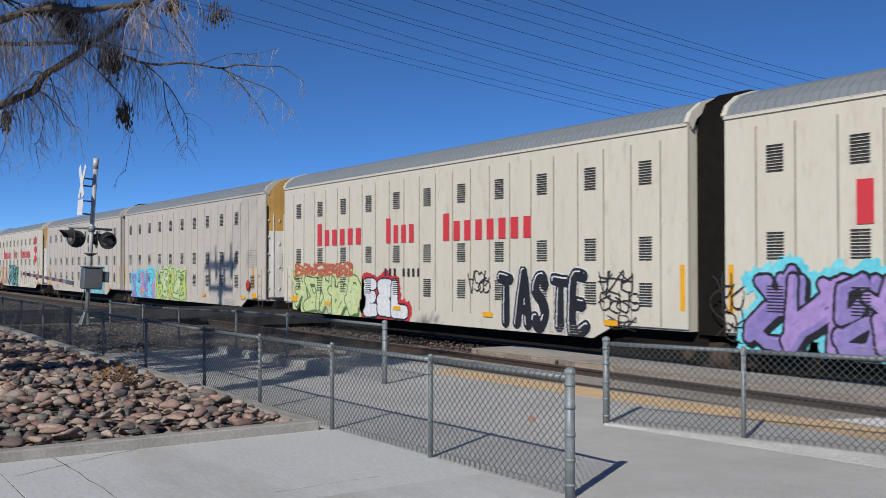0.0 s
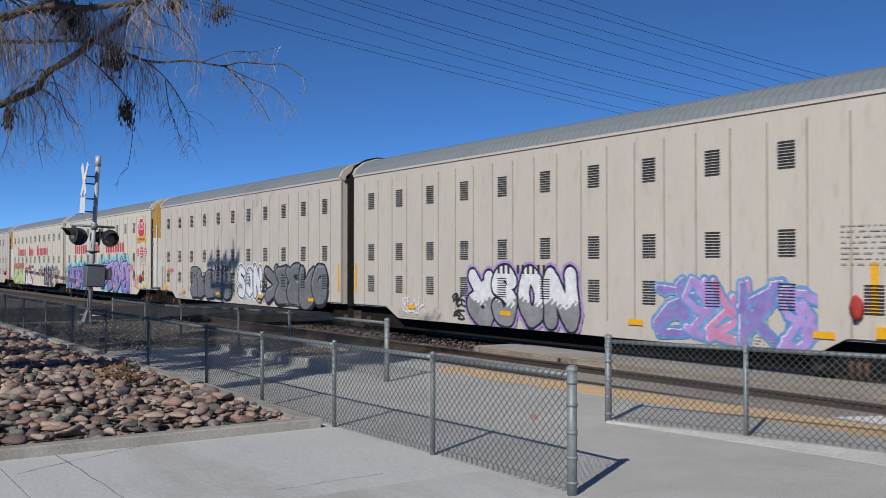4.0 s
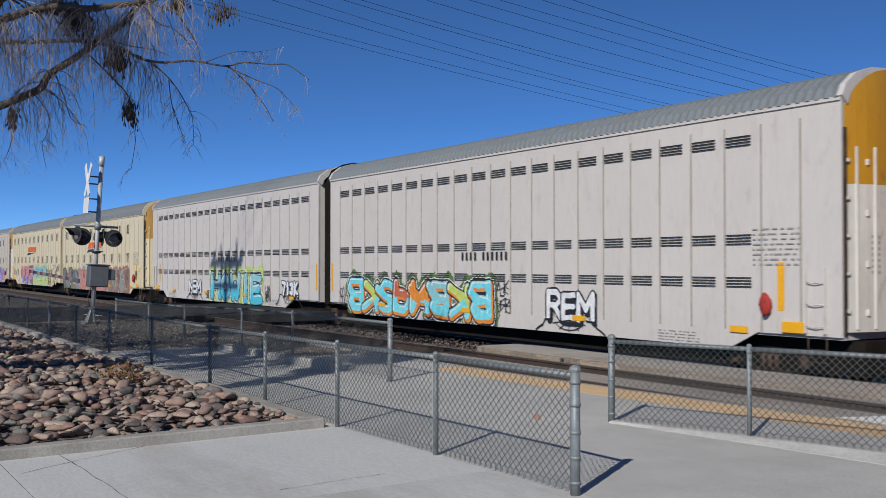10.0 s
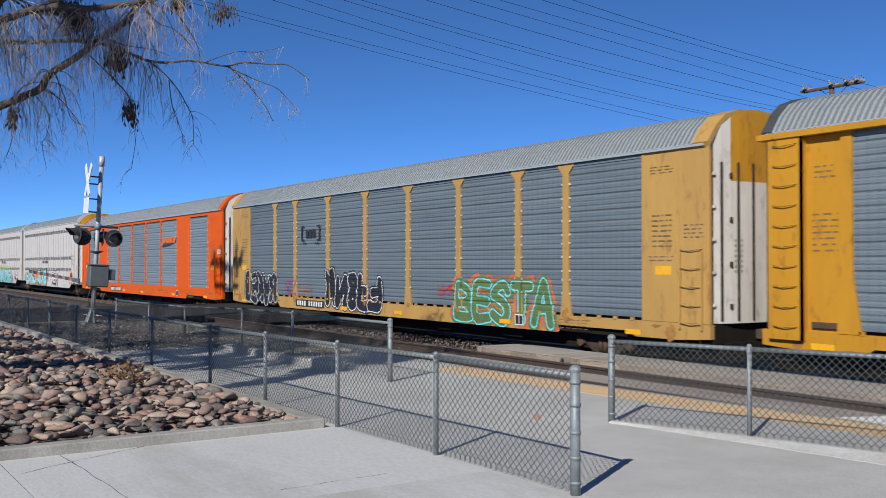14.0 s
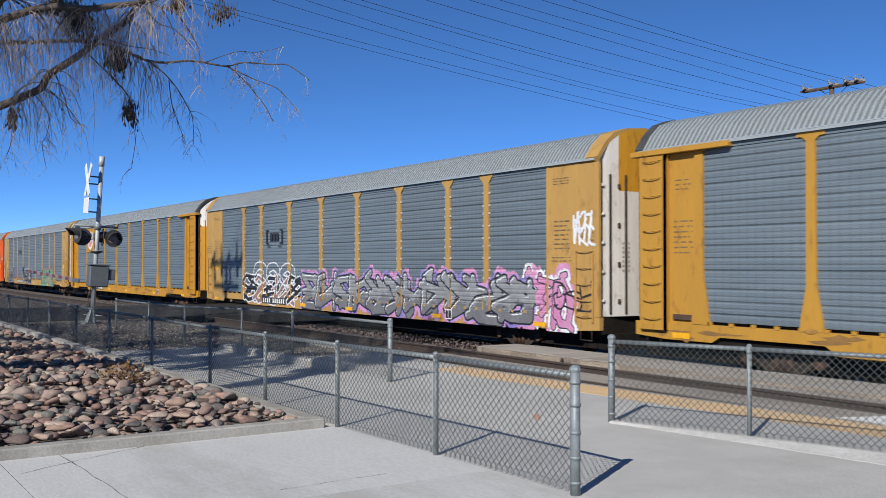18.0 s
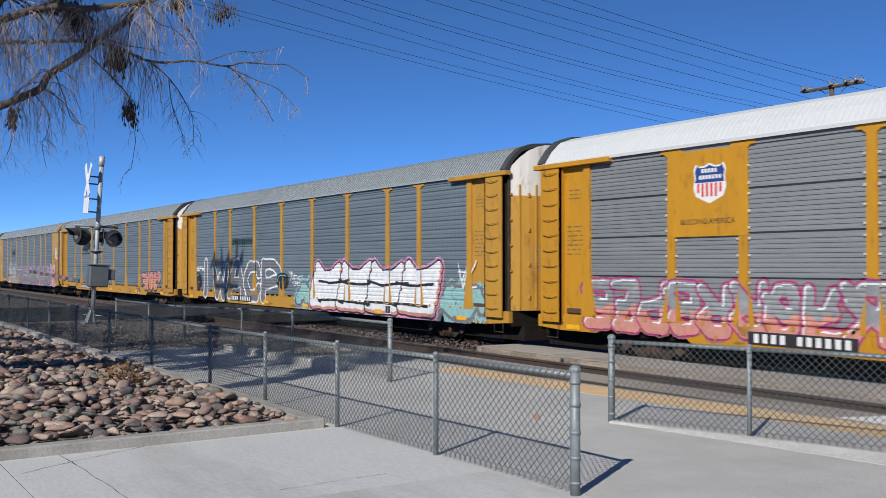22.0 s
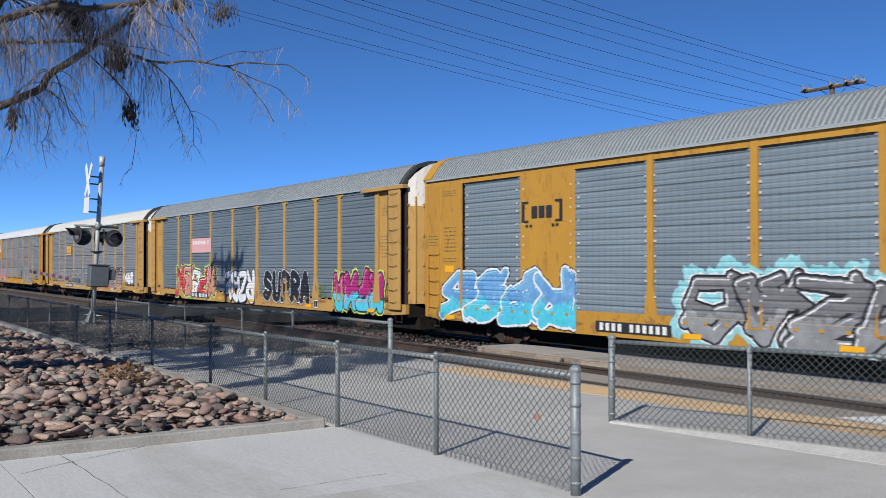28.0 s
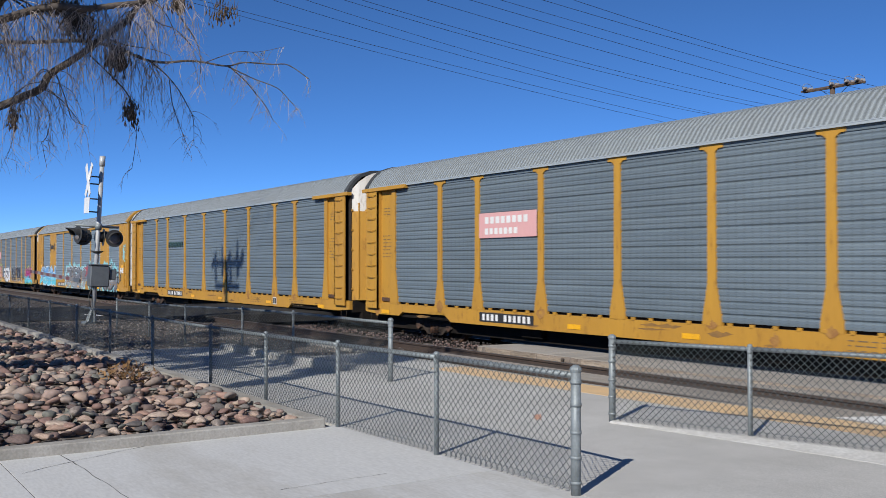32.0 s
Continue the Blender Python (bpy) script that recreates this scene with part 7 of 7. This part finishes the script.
def build_signal():
    sig = empty("crossing_signal", pose(-29.95, 7.06, 0.625, -2.56, 1.7, 0), "level crossing signal mast with lamps, crossbuck and grey box", "crossing signal")
    bm = bmesh.new()
    tube(bm, (0, 0, 0.02), (0, 0, 4.95), 0.066, seg=16)
    tube(bm, (0, 0, 4.75), (0, 0, 5.06), 0.085, seg=16)
    part("mast", bm, MAST, sig)
    bm = bmesh.new()
    box(bm, -0.28, 0.28, -0.28, 0.28, -0.02, 0.06, 0, 0.01)
    for i in range(4):
        a = i * math.pi / 2 + 0.78
        prism(bm, [(0.07, 0.06), (0.26, 0.06), (0.07, 0.5)], "y", -0.012, 0.012)
        bmesh.ops.rotate(bm, verts=bm.verts[-6:], cent=(0, 0, 0), matrix=Matrix.Rotation(a, 3, "Z"))
    part("base", bm, STEEL, sig)
    for z in (4.20, 4.42, 3.75, 3.36):
        part("bracket", box(bmesh.new(), -0.02, 0.02, -0.36, 0.0, z - 0.02, z + 0.02), SIGNALBLACK, sig)
    for s in (-1, 1):
        bm = box(bmesh.new(), -0.56, 0.56, -0.012, 0.012, -0.1, 0.1, 0, 0.004)
        bmesh.ops.rotate(bm, verts=bm.verts, cent=(0, 0, 0), matrix=Matrix.Rotation(s * 0.98, 3, "Y"))
        blade = part("crossbuck_blade", bm, SIGNWHITE, sig, "white crossbuck blade")
        blade.location = (0.0, -0.37 - 0.013 * s, 4.30)
    plate_ = part("track_count_plate", box(bmesh.new(), -0.30, 0.30, -0.385, -0.365, 3.30, 3.78, 0, 0.01), SIGNWHITE, sig, "white plate under the crossbuck")
    bm = bmesh.new()
    tube(bm, (-0.1, -0.66, 2.94), (-0.1, 0.62, 2.94), 0.035, seg=10)
    tube(bm, (0, 0, 2.84), (0, 0, 3.02), 0.1, seg=12)
    part("crossarm", bm, STEEL, sig)
    signal_head(sig, (0.05, -0.60, 2.66), (0.25, -1.0, 0.0))
    signal_head(sig, (-0.15, -0.40, 2.60), (-0.9, 0.2, 0.0))
    signal_head(sig, (0.20, 0.44, 2.60), (1.0, 0.0, 0.0))
    signal_head(sig, (-0.12, 0.20, 2.62), (0.1, 1.0, 0.0))
    part("bell_collar", tube(bmesh.new(), (0, 0, 2.12), (0, 0, 2.2), 0.08, 0.22, 12), SIGNALBLACK, sig)
    bm = bmesh.new()
    box(bm, -0.22, 0.22, -0.20, 0.36, 1.12, 1.76, 0, 0.03)
    gate = part("gate_box", bm, SIGNALGREY, sig, "grey gate mechanism box")
    part("box_lid", box(bmesh.new(), -0.24, 0.25, -0.22, 0.38, 1.765, 1.80, 0, 0.01), SIGNALGREY, gate)
    part("side_box", box(bmesh.new(), -0.10, 0.16, 0.365, 0.56, 1.34, 1.66, 0, 0.02), SIGNALGREY, sig)
    bm = bmesh.new()
    prev = Vector((0.05, -0.1, 1.1))
    for p in ((0.12, -0.2, 0.8), (0.1, -0.12, 0.5), (0.06, 0.16, 0.42)):
        tube(bm, prev, p, 0.016, seg=6)
        prev = Vector(p)
    part("cable", bm, SIGNALBLACK, sig)
    arm = part("gate_arm_root", box(bmesh.new(), -0.8, 0.0, -0.48, -0.42, 1.22, 1.34, 0, 0.01), SIGNALGREY, sig)
    for i in range(14):
        x = -0.8 - i * 0.5
        part("gate_arm_stripe", box(bmesh.new(), x - 0.5, x, -0.47, -0.43, 1.24, 1.34, 0, 0.004), GATERED if i % 2 else GATEGREY, arm)


build_signal()

# ---- utility poles and wires ----
WOOD = material("pole_wood", (0.13, 0.085, 0.06), 0.9, 0, (0.07, 0.05, 0.04), 3, 30, 0.4, 0.5, 0.01, (4, 4, 0.3))
PORCELAIN = material("porcelain", (0.28, 0.27, 0.26), 0.25, 0, (0.30, 0.28, 0.28), 6, 40, 0.3, 0.0)
CABLE = material("black_cable", (0.02, 0.02, 0.022), 0.6, 0, (0.03, 0.03, 0.03), 6, 40, 0.3, 0.0)
PINS = (-1.65, 0.12, 1.1, 1.75)


def utility_pole(x, y, ground, top, label, tall_pins=False):
    p = empty("utility_pole", pose(x, y, ground), label, "utility pole", "utility poles of the power line")
    h = top - ground
    part("pole", tube(bmesh.new(), (0, 0, -0.3), (0, 0, h + 0.0), 0.19, 0.14, 14), WOOD, p)
    for dy in (-0.14, 0.14):
        part("crossarm", box(bmesh.new(), -2.0, 2.0, dy - 0.05, dy + 0.05, h - 0.16, h - 0.04, 0, 0.01), WOOD, p)
    for s in (-1, 1):
        part("brace", tube(bmesh.new(), (s * 0.9, 0.2, h - 0.12), (0.0, 0.2, h - 0.8), 0.02, seg=6), STEEL, p)
    for px in PINS:
        bm = bmesh.new()
        tube(bm, (0, 0, 0), (0, 0, 0.1), 0.02, seg=8)
        for s in (-1, 1):
            for k in range(3):
                tube(bm, (0, s * (0.16 + k * 0.10), 0.07), (0, s * (0.235 + k * 0.10), 0.07), 0.115, 0.07, 10)
        for k in range(6):
            a, b = k / 6 * math.pi, (k + 1) / 6 * math.pi
            tube(bm, (0, -0.5 * math.cos(a), 0.1 + 0.28 * math.sin(a)), (0, -0.5 * math.cos(b), 0.1 + 0.28 * math.sin(b)), 0.018, seg=5)
        ins = part("insulator", bm, PORCELAIN, p)
        ins.location = (px, 0, h - 0.04)
    for drop in (1.05, 1.4, 1.95, 2.85, 4.1):
        part("cable_clamp", box(bmesh.new(), -0.25, 0.25, -0.1, 0.1, h - drop - 0.06, h - drop + 0.06, 0, 0.02), STEEL, p)
    if tall_pins:
        for px, z, dy in ((-1.4, 0.6, 0.0), (-0.7, 1.0, 0.3), (0.5, 0.9, 0.0), (1.2, 1.2, 0.3)):
            part("arrester", tube(bmesh.new(), (px, dy, h - 0.9), (px - 0.1, dy, h + z - 0.5), 0.13, 0.06, 10), STEEL, p)
        part("lower_arm", box(bmesh.new(), -1.5, 1.5, -0.08, 0.08, h - 1.25, h - 1.05, 0, 0.01), WOOD, p)


FAR, NEAR = Vector((-34.0, 49.3, 12.8)), Vector((-31.1, -2.9, 16.6))
utility_pole(FAR.x, FAR.y, -0.3, FAR.z, "wooden utility pole with crossarm and insulators behind the train")
utility_pole(NEAR.x, NEAR.y, 0.6, NEAR.z, "tall wooden utility pole with two crossarms beside the road", True)


def span_wire(off, far_drop, near_drop, sag, r):
    """One wire from pole to pole, hung the given drops below their tops."""
    bm = bmesh.new()
    a, b = NEAR + Vector((off, 0, -near_drop)), FAR + Vector((off, 0, -far_drop))
    pts = [a + (b - a) * (i / 20) - Vector((0, 0, sag * 4 * (i / 20) * (1 - i / 20))) for i in range(21)]
    # the line goes on beyond both poles
    pts = [a + NEAR - FAR, *pts, b + Vector((-3, 55, -0.8))]
    for p, q in zip(pts, pts[1:]):
        tube(bm, p, q, r, seg=5, cap=False)
    tagged(part("overhead_wire", bm, CABLE), "thin black overhead power wire", "overhead wire", "overhead wires of the power line")


for off, far_drop, near_drop, sag, r in (
        (1.1, -0.12, -1.1, 1.0, 0.011), (0.1, -0.12, 0.5, 0.3, 0.011), (-1.7, -0.12, 0.5, 0.1, 0.010),
        (-0.2, 1.05, 1.3, 0.1, 0.010), (0.0, 1.4, 1.2, 0.6, 0.010), (0.12, 1.85, 1.6, 1.0, 0.009), (-0.12, 2.0, 1.7, 1.0, 0.009),
        (0.12, 2.9, 1.6, 1.3, 0.008), (-0.12, 2.8, 2.1, 1.3, 0.008), (0.12, 4.1, 3.9, 0.3, 0.008), (-0.1, 4.1, 3.7, 0.6, 0.008)):
    span_wire(off, far_drop, near_drop, sag, r)

# ---- bare tree ----
BARK = material("grey_bark", (0.115, 0.092, 0.08), 0.9, 0, (0.035, 0.028, 0.024), 6, 40, 0.4, 0.6, 0.01, (1, 1, 0.4))
TWIG = material("pale_twig", (0.50, 0.425, 0.39), 0.85, 0, (0.17, 0.14, 0.125), 4, 40, 0.4, 0.2, 0.002, vary=0.3, island=True)
LEAF = material("dark_leaf", (0.055, 0.075, 0.035), 0.7, 0, (0.035, 0.05, 0.025), 5, 40, 0.4, 0.0, vary=0.3, island=True)
POD = material("dark_dry_pods", (0.055, 0.04, 0.028), 0.8, 0, (0.10, 0.065, 0.04), 9, 50, 0.4, 0.3, 0.004, vary=0.4, island=True)


def limb(bm, pts, r0, r1, seg=8):
    """A tapered branch along a smooth line through the points; gives back the line."""
    line = []
    n = len(pts)
    for i in range(n - 1):
        p0, p1, p2, p3 = pts[max(0, i - 1)], pts[i], pts[i + 1], pts[min(n - 1, i + 2)]
        for k in range(4):
            t = k / 4
            line.append(0.5 * ((2 * p1) + (p2 - p0) * t + (2 * p0 - 5 * p1 + 4 * p2 - p3) * t * t + (3 * p1 - p0 - 3 * p2 + p3) * t ** 3))
    line.append(pts[-1])
    rings = []
    for i, p in enumerate(line):
        d = (line[min(i + 1, len(line) - 1)] - line[max(i - 1, 0)]).normalized()
        q = d.to_track_quat("Z", "Y")
        r = (r0 + (r1 - r0) * i / (len(line) - 1)) * (1 + 0.10 * noise.noise(p * 3.0))
        rings.append([bm.verts.new(p + q @ Vector((r * math.cos(math.tau * k / seg), r * math.sin(math.tau * k / seg), 0))) for k in range(seg)])
    for a, b in zip(rings, rings[1:]):
        for k in range(seg):
            bm.faces.new((a[k], a[(k + 1) % seg], b[(k + 1) % seg], b[k])).smooth = True
    return line


def build_tree():
    rng = random.Random(21)
    D = 12.0
    def at(x, y, deep=0.0):
        """A place by its way right and up in tenths of a metre from the view's middle, D away."""
        return beside(x * 0.1, EYE + y * 0.1, D + deep)
    base = at(-80, 0)
    base.z = level(-14) + 0.05
    tree = empty("bare_tree", Matrix.Translation(base), "bare winter tree with drooping twigs and dark pod clusters", "tree")
    loc = lambda v: v - base
    bm = bmesh.new()
    limb(bm, [loc(p) for p in (base - Vector((0, 0, 0.3)), base + Vector((0.05, 0, 1.2)), base + Vector((0.1, 0.1, 2.6)), at(-74, 20), at(-70, 33))], 0.30, 0.16, 12)
    part("trunk", bm, BARK, tree)
    def seen(px, py, deep):
        """A place by its way across and down the view, in thousandths of the view's width, whatever its depth."""
        k = (D + deep) / D
        return beside((px - 500) * 0.01107 * k, EYE + (299 - py) * 0.01107 * k, D + deep)
    low = [
        ([(-45, 132), (-8, 122), (26, 108), (45, 99), (54, 84), (77, 69), (96, 56), (115, 41), (131, 30), (142, 22), (150, 11), (160, -4), (168, -26)], 0.056, 0.034, 0.0),
        ([(-45, 48), (0, 47), (38, 47), (77, 45), (102, 47), (124, 51), (144, 59), (163, 67), (185, 70), (210, 68), (230, 70), (255, 74), (274, 70), (306, 72), (325, 73), (348, 89)], 0.030, 0.005, 0.4),
        ([(-45, 30), (0, 21), (32, 11), (64, 6), (96, 9), (128, 5), (166, 0), (192, -14)], 0.055, 0.032, -0.6),
        ([(255, 74), (274, 83), (287, 89), (312, 99), (325, 112), (335, 123)], 0.009, 0.003, 0.4),
        ([(258, 75), (275, 90), (290, 108), (300, 121), (308, 137)], 0.009, 0.003, 0.5),
        ([(166, 67), (182, 80), (191, 89), (201, 102), (210, 118), (217, 134), (218, 163)], 0.010, 0.003, 0.4),
        ([(190, 90), (193, 115), (199, 134), (206, 153)], 0.007, 0.003, 0.3),
        ([(191, 2), (207, 26), (217, 41), (223, 54), (225, 70), (224, 96)], 0.010, 0.003, -0.3),
        ([(100, 62), (128, 89), (144, 108), (150, 128), (153, 153), (148, 190)], 0.010, 0.003, 0.1),
        ([(8, 116), (16, 134), (12, 160), (6, 178)], 0.008, 0.003, 0.2),
        ([(36, 104), (54, 128), (52, 152), (47, 163), (52, 190)], 0.006, 0.003, -0.2),
        ([(230, 70), (265, 58), (290, 58), (320, 52)], 0.006, 0.002, 0.5),
        ([(60, 79), (72, 110), (80, 134), (96, 142)], 0.008, 0.003, 0.1),
        ([(115, 41), (140, 50), (170, 55), (190, 62)], 0.008, 0.003, -0.2),
        ([(160, 0), (176, 24), (196, 32), (214, 50)], 0.009, 0.003, -0.4),
    ]
    high = [
        ([(-70, 33), (-62, 42), (-52, 50), (-44, 55)], 0.12, 0.03, -1.0),
        ([(-72, 30), (-80, 42), (-86, 52), (-88, 62)], 0.13, 0.03, 0.8),
        ([(-74, 22), (-84, 30), (-95, 38), (-104, 42)], 0.11, 0.03, -0.5),
        ([(-70, 33), (-70, 46), (-66, 60), (-64, 68)], 0.12, 0.03, 1.4),
        ([(-72, 28), (-68, 38), (-56, 46), (-40, 48)], 0.09, 0.02, 2.2),
        ([(-73, 26), (-72, 36), (-66, 43), (-58, 46), (-53, 46)], 0.08, 0.02, -3.4),
        ([(-73, 27), (-74, 38), (-68, 47), (-60, 51), (-52, 52)], 0.08, 0.02, -2.2),
    ]
    starts = []
    for q, (pts, r0, r1, deep) in enumerate(low):
        bm = bmesh.new()
        line = [loc(seen(x, y, deep)) for x, y in pts]
        if q < 3:
            line.insert(0, loc(at(*((-76, 8), (-73, 22), (-72, 26))[q])))
        starts.append(limb(bm, line, r0, r1))
        part("limb", bm, BARK, tree)
    for pts, r0, r1, deep in high:
        bm = bmesh.new()
        starts.append(limb(bm, [loc(at(x, y, deep if i else 0)) for i, (x, y) in enumerate(pts)], r0, r1))
        part("limb", bm, BARK, tree)
    # side branches and drooping twigs
    side, twigs = bmesh.new(), bmesh.new()

    def droop(p, way, length, r, bm, seg, pull=0.30, kinks=5):
        pts = [p]
        d = way.copy()
        for k in range(kinks):
            d = (d + Vector((rng.uniform(-0.22, 0.22), rng.uniform(-0.22, 0.22), -pull + rng.uniform(-0.12, 0.12)))).normalized()
            pts.append(pts[-1] + d * length / kinks)
        return limb(bm, pts, r, r * 0.35, seg)

    def sideways(up0, up1):
        return (RIGHT * rng.uniform(-1, 1) + AHEAD * rng.uniform(-0.7, 0.7) + Vector((0, 0, rng.uniform(up0, up1)))).normalized()
    def hang(p, length, r):
        """A twig that soon turns down and hangs, with small kinks and finer shoots."""
        b = droop(p, sideways(-0.6, 0.3), length, r, twigs, 3, rng.uniform(0.45, 0.8), 7)
        for _ in range(rng.choice((1, 2, 3))):
            droop(b[rng.randrange(5, len(b) - 2)], sideways(-1.0, -0.1), rng.uniform(0.10, 0.32), 0.0026, twigs, 3, 0.45, 4)
    for li, line in enumerate(starts):
        if li < 3:
            # bundles of twigs hang from the three great limbs
            for _ in range((22, 14, 36)[li]):
                s = rng.uniform(0.18, 1.0) if li != 1 else rng.uniform(0.12, 0.62)
                p = line[min(len(line) - 1, int(s * len(line)))]
                b = droop(p, sideways(-0.3, 0.5), rng.uniform(0.3, 0.75), rng.uniform(0.005, 0.009), side, 5, 0.34)
                for _ in range(6):
                    hang(b[rng.randrange(3, len(b))], rng.uniform(0.25, 0.85), rng.uniform(0.003, 0.0045))
            for _ in range((50, 28, 84)[li]):
                s = rng.random()
                p = line[min(len(line) - 1, int(s * len(line)))]
                tip = li == 1 and s > 0.6
                hang(p, rng.uniform(0.12, 0.35) if tip else rng.uniform(0.3, 1.0), rng.uniform(0.003, 0.005))
        elif li < 15:
            for _ in range(len(line) + 6):
                p = line[rng.randrange(2, len(line))]
                b = droop(p, sideways(-0.9, 0.1), rng.uniform(0.10, 0.38), rng.uniform(0.0025, 0.004), twigs, 3, 0.3, 4)
                for _ in range(rng.choice((0, 1, 1, 2))):
                    droop(b[rng.randrange(3, len(b))], sideways(-0.9, 0.1), rng.uniform(0.06, 0.18), 0.0022, twigs, 3, 0.3, 3)
        else:
            for _ in range(len(line) * 3):
                p = line[rng.randrange(1, len(line))]
                b = droop(p, sideways(-0.2, 0.6), rng.uniform(0.6, 1.6), rng.uniform(0.012, 0.022), side, 5)
                for _ in range(5):
                    droop(b[rng.randrange(3, len(b))], sideways(-0.9, 0.2), rng.uniform(0.3, 0.9), 0.008, twigs, 3)
    sb = part("side_branch_mass", side, BARK, tree)
    sb["kind"] = "stuff"
    tw = part("twig_mass", twigs, TWIG, tree)
    tw["kind"] = "stuff"
    # thick leaf clumps out of view, added to shade the fences, walkway and stones
    clumps = [(*c, 1.0) for c in ((-16.4, -0.9, 6.5, 1.1), (-17.9, -1.2, 6.2, 1.0), (-19.4, -1.5, 5.9, 1.0), (-15.6, 0.6, 7.6, 0.9), (-18.6, -0.2, 7.4, 0.9), (-21.0, -1.6, 6.2, 0.9), (-9.9, -0.2, 7.3, 0.5), (-10.9, 0.5, 7.4, 0.5), (-15.3, 0.2, 9.6, 1.1), (-16.6, -0.5, 10.2, 1.2), (-14.8, -1.4, 9.4, 1.0), (-18.0, -1.0, 10.4, 1.2), (-16.0, 1.0, 10.8, 1.1), (-19.4, -1.8, 9.8, 1.2), (-17.2, -2.2, 9.0, 1.1), (-22.6, -1.7, 6.0, 1.0), (-24.2, -1.8, 6.2, 1.0), (-25.8, -1.8, 6.0, 1.0), (-11.9, -4.67, 6.3, 0.45), (-11.46, -4.43, 6.3, 0.45), (-11.44, -3.94, 6.3, 0.45), (-11.65, -3.46, 6.3, 0.45), (-15.0, -3.7, 6.3, 0.75), (-18.3, -3.5, 6.3, 0.75), (-9.75, -0.5, 6.3, 0.45))]
    # slim ones hanging down, added for streaks of shade on kerb, paving and posts
    clumps += [(*c, 4.0) for c in ((-11.25, -0.3, 6.2, 0.15), (-11.6, -1.0, 6.0, 0.2), (-12.45, -0.4, 6.4, 0.17), (-12.95, -0.8, 6.0, 0.22), (-13.5, -0.3, 6.3, 0.16), (-14.2, -0.9, 6.1, 0.25), (-14.9, -0.5, 6.2, 0.3), (-15.4, -0.8, 6.4, 0.3), (-8.9, -1.97, 6.2, 0.22), (-9.1, -1.3, 6.1, 0.18), (-11.6, -1.97, 6.2, 0.25), (-11.9, -1.5, 6.3, 0.25), (-14.2, -1.97, 6.2, 0.3), (-16.9, -2.0, 6.2, 0.3))]
    for x, y, z, r, tall in clumps:
        bm = bmesh.new()
        for _ in range(560 if tall == 1.0 else 300):
            d = Vector((rng.gauss(0, 1), rng.gauss(0, 1), rng.gauss(0, 0.8))).normalized() * r * rng.random() ** 0.45
            d.z *= tall
            p = Vector((x, y, z)) + d - base
            u, v = Vector((rng.gauss(0, 1), rng.gauss(0, 1), rng.gauss(0, 1))).normalized() * 0.10, Vector((rng.gauss(0, 1), rng.gauss(0, 1), rng.gauss(0, 1))).normalized() * 0.05
            bm.faces.new([bm.verts.new(p + q) for q in (-u, v, u, -v)])
        part("leaf_clump", bm, LEAF, tree, "unseen leaf clump added to cast shade")
    for x, y, w, h, n in ((131, 66, 24, 28, 330), (147, 126, 16, 26, 120), (13, 131, 12, 22, 80), (250, 12, 36, 28, 70), (200, 4, 22, 16, 130), (84, 22, 36, 34, 420), (60, 6, 48, 14, 260), (100, 40, 14, 24, 50)):
        bm = bmesh.new()
        for _ in range(n):
            p = loc(seen(x + rng.gauss(0, w / 4.2), y + rng.gauss(0, h / 4.0), rng.gauss(0, 0.08)))
            ln = rng.uniform(0.035, 0.075)
            d = Vector((rng.uniform(-0.35, 0.35), rng.uniform(-0.35, 0.35), -1)).normalized() * ln
            tube(bm, p, p + d * 0.5, 0.004, 0.011, 5)
            tube(bm, p + d * 0.5, p + d, 0.011, 0.003, 5)
            tube(bm, p, p + Vector((rng.uniform(-0.03, 0.03), rng.uniform(-0.03, 0.03), rng.uniform(0.04, 0.10))), 0.0025, seg=3)
        part("pod_cluster", bm, POD, tree, "dark hanging pod cluster")["kind"] = "stuff"


build_tree()


def motions():
    places = {}
    for car, u in TRAIN:
        places[car] = u
        walk(car, [(0, placed(u)), (32, placed(u - SPEED * 32))])
    # the near wheels roll while they pass before the platform
    for wheel, dx, x, car in WHEELS:
        at = places[car] + x + dx
        first = max(0, math.ceil((at + 5) / SPEED * FPS))
        last = min(32 * FPS, math.floor((at + 46) / SPEED * FPS))
        if last < 0 or first > 32 * FPS:
            continue
        turn = lambda k: pose(dx, -0.752, 0.457, 0, -math.degrees(SPEED / 0.457 / FPS) * (k - first), 0)
        rows = [(k / FPS, turn(k)) for k in range(first, last + 1)]
        if first > 0:
            rows.insert(0, (0, turn(first)))
        if last < 32 * FPS:
            rows.append((32, turn(last)))
        walk(wheel, rows)


motions()
